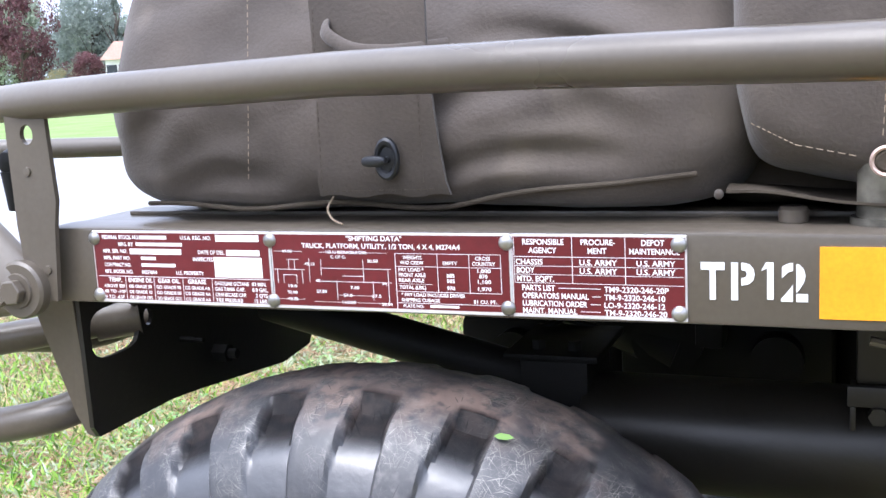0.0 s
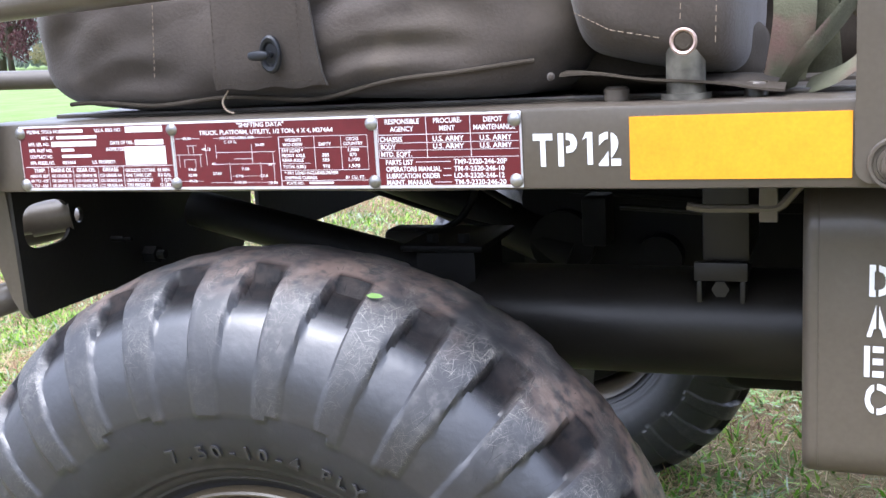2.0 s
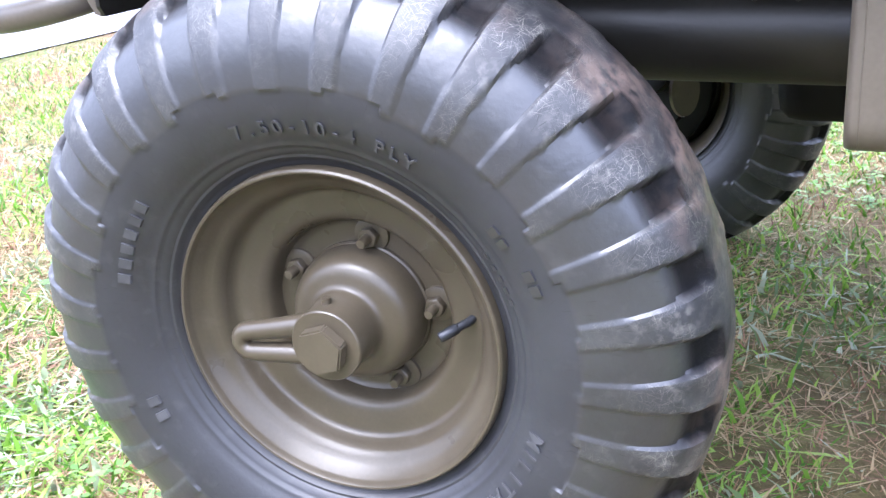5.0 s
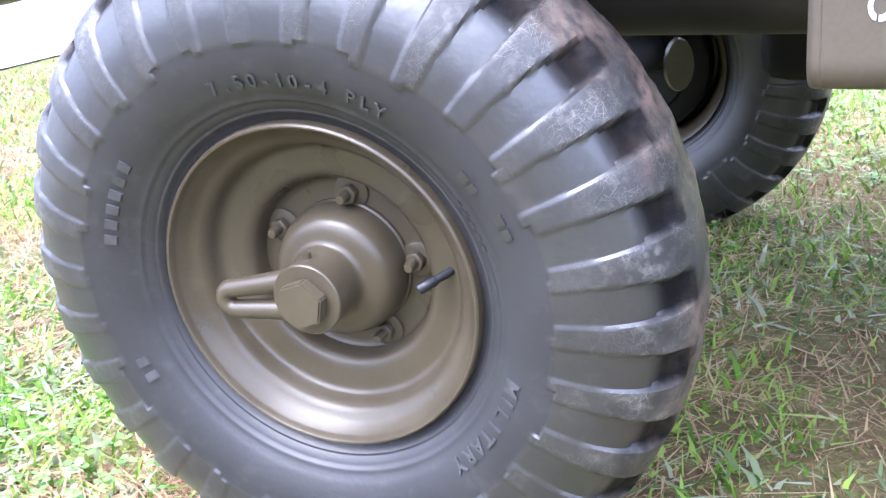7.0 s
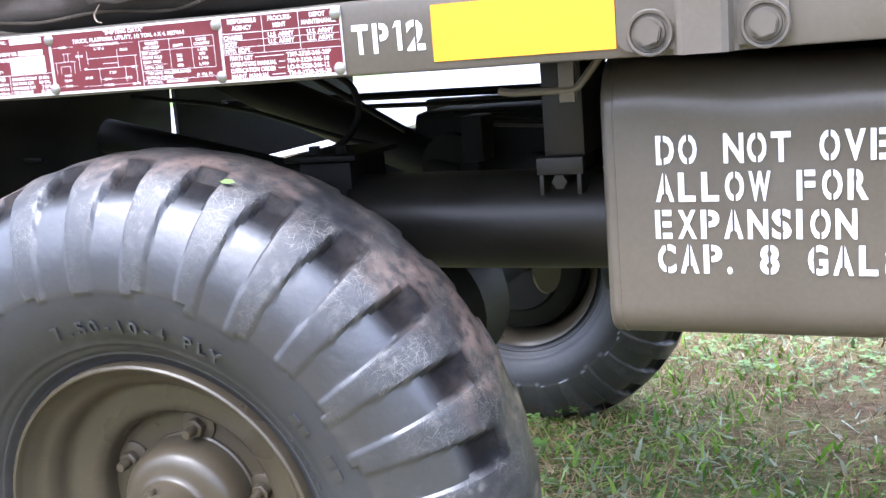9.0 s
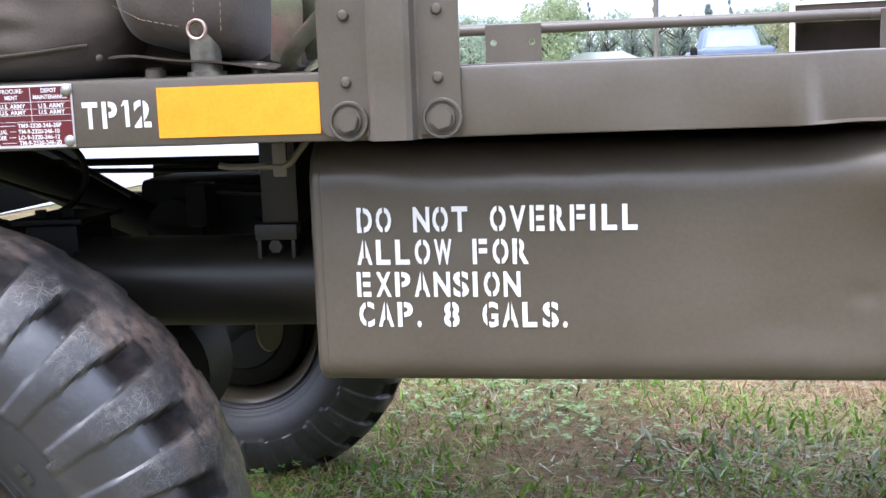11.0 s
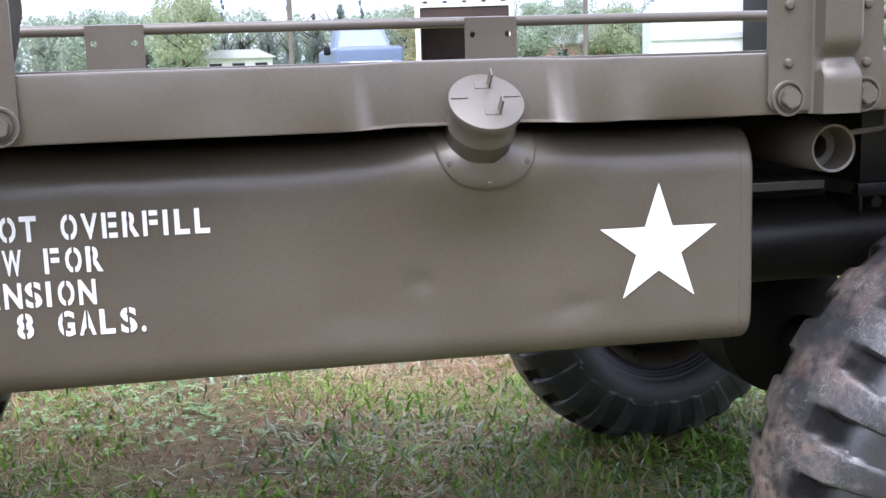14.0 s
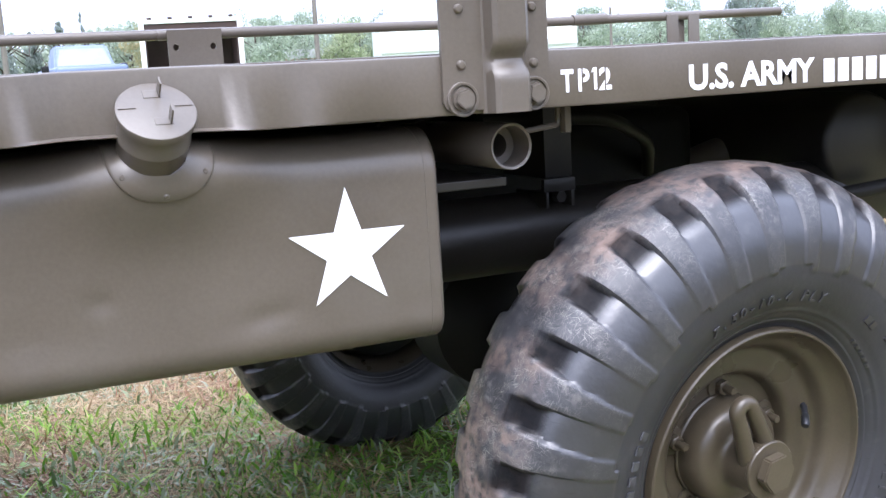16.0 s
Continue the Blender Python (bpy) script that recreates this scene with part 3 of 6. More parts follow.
plate_words(plates[1], [
    ("\"SHIFTING DATA\"", a + 0.052, 0.7350, 0.0032, 0.036), ("TRUCK, PLATFORM, UTILITY, 1/2 TON, 4 X 4, M274A4", a + 0.022, 0.7302, 0.0031, 0.102),
    ("49.00", a + 0.008, 0.7270, 0.0019, 0.007), ("103.12 REDUCIBLE DIM.", a + 0.038, 0.7268, 0.0019, 0.027), ("C. OF G.", a + 0.041, 0.7238, 0.0019, 0.010), ("30.50", a + 0.065, 0.7215, 0.0019, 0.007), ("49.12", a + 0.023, 0.7190, 0.0019, 0.007),
    ("19.0", a + 0.011, 0.7045, 0.0019, 0.006), ("32.00", a + 0.010, 0.7005, 0.0019, 0.007), ("49.75", a + 0.010, 0.6962, 0.0019, 0.007), ("27.50", a + 0.030, 0.7015, 0.0019, 0.007), ("57.0", a + 0.048, 0.6995, 0.0019, 0.006), ("27.5", a + 0.067, 0.6995, 0.0019, 0.006), ("118.25", a + 0.047, 0.6950, 0.0019, 0.009), ("7.50", a + 0.053, 0.7045, 0.0019, 0.006), ("40", a + 0.030, 0.7085, 0.0019, 0.003), ("34", a + 0.074, 0.7075, 0.0019, 0.003), ("28.94", a + 0.073, 0.6945, 0.0019, 0.007),
    ("WEIGHTS", a + 0.088, 0.7240, 0.0023, 0.012), ("W/O CREW", a + 0.086, 0.7208, 0.0023, 0.015), ("EMPTY", a + 0.113, 0.7208, 0.0023, 0.009), ("CROSS", a + 0.133, 0.7240, 0.0023, 0.009), ("COUNTRY", a + 0.131, 0.7208, 0.0023, 0.014),
    ("PAY LOAD *", a + 0.085, 0.7165, 0.0023, 0.016), ("FRONT AXLE", a + 0.085, 0.7132, 0.0023, 0.017), ("REAR AXLE", a + 0.085, 0.7099, 0.0023, 0.016), ("TOTAL (LBS.)", a + 0.085, 0.7055, 0.0023, 0.017),
    ("385", a + 0.115, 0.7132, 0.0023, 0.005), ("585", a + 0.115, 0.7099, 0.0023, 0.005), ("970", a + 0.115, 0.7055, 0.0023, 0.005), ("1,000", a + 0.134, 0.7165, 0.0023, 0.008), ("870", a + 0.135, 0.7132, 0.0023, 0.005), ("1,100", a + 0.134, 0.7099, 0.0023, 0.008), ("1,970", a + 0.134, 0.7055, 0.0023, 0.008),
    ("* PAY LOAD INCLUDES DRIVER", a + 0.086, 0.7010, 0.0022, 0.040), ("SHIPPING CUBAGE", a + 0.086, 0.6977, 0.0022, 0.024), ("81 CU. FT.", a + 0.131, 0.6977, 0.0022, 0.014), ("PLATE NO.", a + 0.087, 0.6940, 0.0020, 0.013),
], [(a + 0.0830, a + 0.0834, 0.6925, 0.7275), (a + 0.1095, a + 0.1098, 0.7040, 0.7275), (a + 0.1290, a + 0.1293, 0.7040, 0.7275), (a + 0.1480, a + 0.1483, 0.7040, 0.7275), (a + 0.083, a + 0.1483, 0.7273, 0.7276), (a + 0.083, a + 0.1483, 0.7193, 0.7196), (a + 0.083, a + 0.1483, 0.7038, 0.7041), (a + 0.083, a + 0.1483, 0.6966, 0.6969),
    (a + 0.085, a + 0.106, 0.7086, 0.7088), (a + 0.104, a + 0.122, 0.6943, 0.6958),
    # outline drawing of the truck
    (a + 0.002, a + 0.023, 0.7160, 0.7163), (a + 0.004, a + 0.0043, 0.7070, 0.7160), (a + 0.021, a + 0.0213, 0.7070, 0.7160), (a + 0.008, a + 0.017, 0.7125, 0.7128), (a + 0.008, a + 0.0083, 0.7070, 0.7128), (a + 0.017, a + 0.0173, 0.7070, 0.7128), (a + 0.012, a + 0.0123, 0.7163, 0.7225), (a + 0.016, a + 0.0163, 0.7163, 0.7225), (a + 0.011, a + 0.019, 0.7225, 0.7228),
    (a + 0.026, a + 0.0263, 0.7085, 0.7235), (a + 0.034, a + 0.080, 0.7172, 0.7175), (a + 0.034, a + 0.0343, 0.7130, 0.7230), (a + 0.030, a + 0.080, 0.7088, 0.7091), (a + 0.048, a + 0.062, 0.7125, 0.7128), (a + 0.062, a + 0.0623, 0.7088, 0.7230), (a + 0.044, a + 0.0443, 0.6975, 0.7100), (a + 0.068, a + 0.0683, 0.6975, 0.7100), (a + 0.044, a + 0.068, 0.7002, 0.7004), (a + 0.028, a + 0.080, 0.6957, 0.6959), (a + 0.078, a + 0.0783, 0.6950, 0.7175), (a + 0.003, a + 0.022, 0.6968, 0.6970), (a + 0.002, a + 0.022, 0.7277, 0.7279), (a + 0.033, a + 0.078, 0.7274, 0.7276)], 1.050)
a = PX[2] + 0.004
L = 0.0034
plate_words(plates[2], [
    ("RESPONSIBLE", a + 0.007, 0.7340, L, 0.025), ("AGENCY", a + 0.0105, 0.7290, L, 0.017), ("PROCURE-", a + 0.042, 0.7340, L, 0.020), ("MENT", a + 0.046, 0.7290, L, 0.011), ("DEPOT", a + 0.077, 0.7340, L, 0.013), ("MAINTENANCE", a + 0.070, 0.7290, L, 0.0285),
    ("CHASSIS", a + 0.0025, 0.7222, L, 0.0165), ("BODY", a + 0.003, 0.7172, L, 0.011), ("MTD. EQPT.", a + 0.003, 0.7122, L, 0.0225),
    ("U.S. ARMY", a + 0.041, 0.7222, L, 0.022), ("U.S. ARMY", a + 0.041, 0.7172, L, 0.022), ("U.S. ARMY", a + 0.074, 0.7222, L, 0.022), ("U.S. ARMY", a + 0.074, 0.7172, L, 0.022),
    ("PARTS LIST", a + 0.006, 0.7068, L, 0.020), ("OPERATORS MANUAL", a + 0.006, 0.7022, L, 0.040), ("LUBRICATION ORDER", a + 0.006, 0.6976, L, 0.039), ("MAINT. MANUAL", a + 0.006, 0.6932, L, 0.033),
    ("TM9-2320-246-20P", a + 0.055, 0.7068, L, 0.037), ("TM-9-2320-246-10", a + 0.055, 0.7022, L, 0.035), ("LO-9-2320-246-12", a + 0.055, 0.6976, L, 0.035), ("TM-9-2320-246-20", a + 0.055, 0.6932, L, 0.036),
], [(a + 0.0015, a + 0.1005, 0.7266, 0.7270), (a + 0.0015, a + 0.1005, 0.7212, 0.7215), (a + 0.0015, a + 0.1005, 0.7162, 0.7165), (a + 0.0015, a + 0.1005, 0.7112, 0.7115), (a + 0.0365, a + 0.0369, 0.7112, 0.7385), (a + 0.0675, a + 0.0679, 0.7112, 0.7385), (a + 0.0015, a + 0.0018, 0.7112, 0.7385),
    (a + 0.028, a + 0.053, 0.7083, 0.7087), (a + 0.048, a + 0.053, 0.7037, 0.7041), (a + 0.047, a + 0.053, 0.6991, 0.6995), (a + 0.041, a + 0.053, 0.6947, 0.6951)], 1.0)

for letters, z, h in (
    ((("T", 0.2358, 0.0130), ("P", 0.2523, 0.0126), ("1", 0.2682, 0.0066), ("2", 0.2787, 0.0140)), 0.7026, 0.0208),
    ((("T", 1.2738, 0.0138), ("P", 1.2927, 0.0126), ("1", 1.3070, 0.0066), ("2", 1.3160, 0.0140)), 0.7008, 0.0206),
):
    tp = stencil([(ch, x, z, h, w, {"*": w}) for ch, x, w in letters], white_paint)
    tp.transform(pose(0, -0.0008, 0))
    mesh_part("stencil", tp, truck, label="white stencilled tyre pressure marking")
us = writing([("U.S. ARMY", 1.4215, 0.6945, 0.0245, 0.1640)], bold=0.045)
us.transform(pose(0, -0.0008, 0))
mesh_part("lettering", us, truck, white_paint, "white painted army lettering")
for k in range(6):
    bm = bmesh.new()
    bars(bm, [(1.5980 + 0.0203 * k, 1.5980 + 0.0203 * k + 0.0150, 0.6920, 0.7165)], -0.0008)
    part("registration_bar", bm, white_paint, truck, smooth=False)
bm = bmesh.new()
box(bm, 0.2985, 0.4291, -0.0011, 0.0, 0.6927, 0.7322)
part("reflective_tape", bm, yellow_tape, truck, "bright yellow reflective tape strip", smooth=False)

# ---- stake sockets: riveted hat-section channels ----


def stake_socket(x0, c0, c1, x1, bolts, rivets, dent):
    top = 0.905
    bm = bmesh.new()
    for a, b in ((x0, c0 + 0.004), (c1 - 0.004, x1)):
        outline = [(a, top), (a, FZ0 + 0.012)]
        r, lo = 0.010, FZ0 + 0.0035
        if a == x0:
            outline += [(a + r - r * math.cos(t), lo + r - r * math.sin(t)) for t in (math.pi * k / 12 for k in range(1, 7))] + [(b, lo), (b, top)]
        else:
            outline = [(a, top), (a, lo)] + [(b - r + r * math.sin(t), lo + r - r * math.cos(t)) for t in (math.pi * k / 12 for k in range(0, 7))] + [(b, top)]
        prism(bm, outline, -0.0045, -0.0005)
    socket = part("stake_socket", bm, olive, truck, "olive riveted stake socket with hex bolts", smooth=False)
    bm = bmesh.new()
    n = 60
    rows = []
    w = c1 - c0
    for i in range(n + 1):
        z = FZ0 + (top - FZ0) * i / n
        k = dent * 0.011 * math.exp(-((z - 0.733) / 0.009) ** 2)
        prof = [(c0 - 0.001, -0.0035), (c0 + 0.002, -0.006), (c0 + 0.004, -0.019 + k), (c0 + 0.008, -0.0225 + k), (c1 - 0.008, -0.0225 + k), (c1 - 0.004, -0.019 + k), (c1 - 0.002, -0.006), (c1 + 0.001, -0.0035)]
        inner = [(c1 - 0.0025, -0.0035), (c1 - 0.008, -0.018 + k), (c0 + 0.008, -0.018 + k), (c0 + 0.0025, -0.0035)]
        rows.append([bm.verts.new((x, y, z)) for x, y in prof + inner])
    for r, s in zip(rows, rows[1:]):
        for k in range(len(r)):
            bm.faces.new((r[k], r[(k + 1) % len(r)], s[(k + 1) % len(r)], s[k]))
    bm.faces.new(rows[0][::-1])
    bm.faces.new(rows[-1])
    bmesh.ops.recalc_face_normals(bm, faces=bm.faces)
    part("channel", bm, olive, socket)
    for x, z in bolts:
        bm = bmesh.new()
        lathe(bm, [(-0.0045, 0.0155), (-0.0068, 0.0155), (-0.0075, 0.0148), (-0.0073, 0.0130), (-0.0050, 0.0125), (-0.0050, 0.0106), (-0.0078, 0.0102), (-0.0078, 0.0)], 32, (x, 0, z))
        part("washer", bm, olive, socket)
        bm = bmesh.new()
        hexagon(bm, x, -0.0078, z, 0.0092, 0.0065, 0.3)
        bmesh.ops.bevel(bm, geom=list(bm.edges), offset=0.0009, segments=2, affect="EDGES")
        part("hex_bolt", bm, olive, socket, smooth=False)
    for x, z in rivets:
        bm = bmesh.new()
        lathe(bm, [(-0.0040, 0.0046), (-0.0062, 0.0042), (-0.0075, 0.0030), (-0.0080, 0.0)], 16, (x, 0, z))
        part("rivet", bm, olive, socket)


stake_socket(0.4305, 0.468, 0.508, 0.5395, [(0.4525, 0.7013), (0.525, 0.7016)], [(0.4515, 0.7308), (0.5225, 0.7322), (0.4518, 0.781), (0.5231, 0.783), (0.4518, 0.833), (0.5231, 0.835)], 0.0)
stake_socket(1.1505, 1.1905, 1.2345, 1.2590, [(1.1685, 0.7000), (1.2416, 0.7014)], [(1.1688, 0.7301), (1.2428, 0.7290), (1.1688, 0.779), (1.2428, 0.779), (1.1688, 0.832), (1.2428, 0.832)], 1.0)

# ---- fuel tank under the rail ----
TX0, TX1 = 0.3995, 1.1545


def fuel_tank():
    bm = bmesh.new()
    n = 90
    rows = []
    zt, zb, depth = 0.683, 0.4725, 0.30
    def ring(x):
        skew = -0.056 * (x - 0.44)
        fore = math.exp(-(abs(x - 0.903) / 0.076) ** 2.4)
        bulge = 0.033 * fore
        yf0 = 0.063 + skew
        end = min(x - TX0, TX1 - x)
        shut = 0.006 * (1 - min(end / 0.006, 1.0)) ** 2
        rt, rb = 0.040, 0.026
        pts = [(yf0 + depth, zt - 0.02)]
        up = zt - 0.007 * max(0.0, min(1.0, (x - 0.44) / 0.12)) * (1 - fore) + 0.0016 * noise.noise((x * 11, 0.0, 5.0))
        pts += [(yf0 + 0.10, up)]
        for k in range(9):
            t = math.pi / 2 * k / 8
            pts.append((yf0 + rt - rt * math.sin(t), up - rt + rt * math.cos(t) + 0.0))
        for k in range(1, 34):
            z = up - rt + (zb + rb - up + rt) * k / 34
            w = 0.0010 * noise.noise((x * 5, z * 6, 1.0)) - 0.0028 * math.exp(-((x - 0.849) ** 2 + (z - 0.55) ** 2) / 0.00008) - 0.0035 * math.exp(-((x - 0.985) ** 2 / 0.0004 + (z - 0.515 - 0.25 * (x - 0.985)) ** 2 / 0.00012)) - 0.0022 * math.exp(-((x - 0.79) ** 2 / 0.0006 + (z - 0.525) ** 2 / 0.002))
            pts.append((yf0 - w * min(1.0, k / 5, (34 - k) / 6), z))
        for k in range(9):
            t = math.pi / 2 * k / 8
            pts.append((yf0 + rb - rb * math.cos(t), zb + rb - rb * math.sin(t)))
        pts += [(yf0 + depth, zb)]
        pts = [(y - bulge * (1.0 if z > 0.667 else math.exp(-((0.667 - z) / 0.056) ** 2)) * (1.0 if y < yf0 + 0.09 else 0.0), z) for y, z in pts]
        return [(y + shut, z + 0.008 * (x - TX0) * max(0.0, min(1.0, (0.63 - z) / 0.12))) for y, z in pts]
    stops = [0.0, 0.0006, 0.0015, 0.0028, 0.0042, 0.006, 0.009]
    wide = TX1 - TX0
    stops = stops + [0.013 + (wide - 0.026) * i / n for i in range(n + 1)] + [wide - s for s in stops[::-1]]
    for s in stops:
        rows.append([bm.verts.new((TX0 + s, y, z)) for y, z in ring(TX0 + s)])
    for r, s in zip(rows, rows[1:]):
        for k in range(len(r)):
            bm.faces.new((r[k], s[k], s[(k + 1) % len(r)], r[(k + 1) % len(r)]))
    for r in (rows[0], rows[-1]):
        bm.faces.new(r)
    bmesh.ops.recalc_face_normals(bm, faces=bm.faces)
    tank = part("fuel_tank", bm, olive, truck, "olive rounded fuel tank with small dents, white warning and star")
    # end seams
    for x in (TX0 + 0.010, TX1 - 0.014):
        bm = bmesh.new()
        pts = [(x, y - 0.0012, z) for y, z in ring(x)[2:-1]]
        sweep(bm, [(a, b + 0.0014, c) for a, b, c in pts], 0.0007, 6)
        part("seam", bm, olive, tank)
    # warning
    W = {"*": 0.0133, "I": 0.0040, ".": 0.0036, "L": 0.0122, "F": 0.0122, "E": 0.0122, "N": 0.0140, "W": 0.0150}
    rot = pose(0, 0, 0, 0, 0, -3.2)
    words = stencil([("DO NOT OVERFILL", 0.0, 0.0, 0.0208, 0.01639, W), ("ALLOW FOR", -0.0012, -0.0273, 0.0208, 0.01664, W), ("EXPANSION", -0.0024, -0.0548, 0.0208, 0.01659, W), ("CAP. 8 GALS.", -0.0016, -0.0806, 0.0208, 0.01678, W)], white_paint)
    words.transform(Matrix.Translation((0.4410, 0.0612, 0.6066)) @ rot)
    mesh_part("warning_lettering", words, tank, label="white stencilled warning")
    bm = bmesh.new()
    pts = []
    for k in range(10):
        r = 0.0568 if k % 2 == 0 else 0.0568 * 0.385
        t = math.pi / 2 + k * math.pi / 5
        pts.append((r * math.cos(t), 0.0, r * math.sin(t)))
    c = bm.verts.new((0, 0, 0))
    vs = [bm.verts.new(p) for p in pts]
    for k in range(10):
        bm.faces.new((c, vs[k], vs[(k + 1) % 10]))
    bmesh.ops.transform(bm, matrix=Matrix.Translation((1.0634, 0.0266, 0.5728)) @ rot, verts=bm.verts)
    part("star", bm, white_paint, tank, "white painted star", smooth=False)
    # filler neck, cap and its flange, leaning out
    lean = Matrix.Translation((0.9000, 0.0363, 0.6650)) @ pose(0, 0, 0, -46, 0, 1)
    bm = bmesh.new()
    lathe(bm, [(0.02, 0.0285), (-0.030, 0.0285), (-0.031, 0.0292), (-0.033, 0.0292), (-0.034, 0.0286), (-0.051, 0.0288), (-0.052, 0.0312), (-0.058, 0.0318), (-0.0592, 0.0312), (-0.0597, 0.0298), (-0.0597, 0.0)], 56)
    bmesh.ops.transform(bm, matrix=lean, verts=bm.verts)
    part("filler_neck", bm, olive, tank)
    bm = bmesh.new()
    for x, z, a in ((0.0, 0.018, 90), (0.003, -0.012, 90), (-0.022, 0.004, 20), (0.022, 0.004, -20)):
        if abs(x) > 0.01:
            box(bm, x - 0.007, x + 0.007, -0.0605, -0.0594, z - 0.0008, z + 0.0008)
        else:
            box(bm, x - 0.007, x + 0.007, -0.0603, -0.0594, z - 0.004, z + 0.004, 0.0003)
            box(bm, x + 0.0045, x + 0.0060, -0.0745, -0.0594, z - 0.004, z + 0.004, 0.0003)
    bmesh.ops.transform(bm, matrix=lean, verts=bm.verts)
    part("cap_tab", bm, olive, tank, smooth=False)
    # the flange follows the tank's skin
    def skin(x, z):
        """Front of the tank and its slope at a height."""
        pts = ring(x)[1:-10]
        for (y1, z1), (y2, z2) in zip(pts, pts[1:]):
            if z2 <= z <= z1:
                f = (z1 - z) / max(z1 - z2, 1e-6)
                nv = Vector((0, -(z1 - z2), y1 - y2)).normalized()
                return y1 + (y2 - y1) * f, nv
        return pts[0][0], Vector((0, -0.3, 1)).normalized()
    bm = bmesh.new()
    rings = []
    for f, out in ((0.45, 0.0026), (0.75, 0.0026), (0.94, 0.0025), (0.985, 0.0020), (1.0, 0.0008), (1.0, -0.001)):
        row = []
        for k in range(56):
            t = 2 * math.pi * k / 56
            x = 0.905 + 0.0440 * f * math.copysign(abs(math.cos(t)) ** 0.85, math.cos(t))
            z = min(0.6730 + 0.0385 * f * math.sin(t), 0.6832)
            y, nv = skin(x, z)
            row.append(bm.verts.new(Vector((x, y, z)) + nv * out))
        rings.append(row)
    for r, s in zip(rings, rings[1:]):
        for k in range(56):
            bm.faces.new((r[k], r[(k + 1) % 56], s[(k + 1) % 56], s[k]))
    bmesh.ops.recalc_face_normals(bm, faces=bm.faces)
    part("filler_flange", bm, olive, tank)
    for t in (-150, -90, -30):
        x, z = 0.905 + 0.0380 * math.cos(radians(t)), 0.6730 + 0.0335 * math.sin(radians(t))
        y, nv = skin(x, z)
        bm = bmesh.new()
        sweep(bm, [Vector((x, y, z)) + nv * 0.002, Vector((x, y, z)) + nv * 0.0034], [0.0026, 0.0016], 12)
        part("rivet", bm, olive, tank)
    return tank


tank = fuel_tank()

# ---- wheels ----
LUGS = 30
HALF = [(0.0, 0.3180), (0.012, 0.3178), (0.024, 0.3168), (0.036, 0.3144), (0.047, 0.3108), (0.056, 0.3062), (0.064, 0.3004), (0.071, 0.2934), (0.077, 0.2856), (0.082, 0.2768), (0.0862, 0.2675), (0.0895, 0.2576), (0.0920, 0.2474), (0.0932, 0.2400), (0.0940, 0.2330), (0.0946, 0.2260), (0.0948, 0.2220), (0.0946, 0.2160), (0.0938, 0.2080), (0.0915, 0.1980), (0.0880, 0.1890), (0.0832, 0.1800), (0.0785, 0.1735), (0.0775, 0.1710), (0.0748, 0.1680), (0.0705, 0.1620), (0.0694, 0.1600), (0.0655, 0.1560), (0.0620, 0.1515), (0.0600, 0.1470), (0.0590, 0.1440)]
OFFSET = 0.066                     # middle of the tyre, inwards from the rim's outer edge


def sidewall(r):
    """Depth of the plain sidewall at a radius, from the rim's outer edge."""
    for (a, p), (b, q) in zip(HALF[10:], HALF[11:]):
        if q <= r <= p:
            return OFFSET - a - (b - a) * (p - r) / (p - q) + 0.0012
    return OFFSET - 0.09


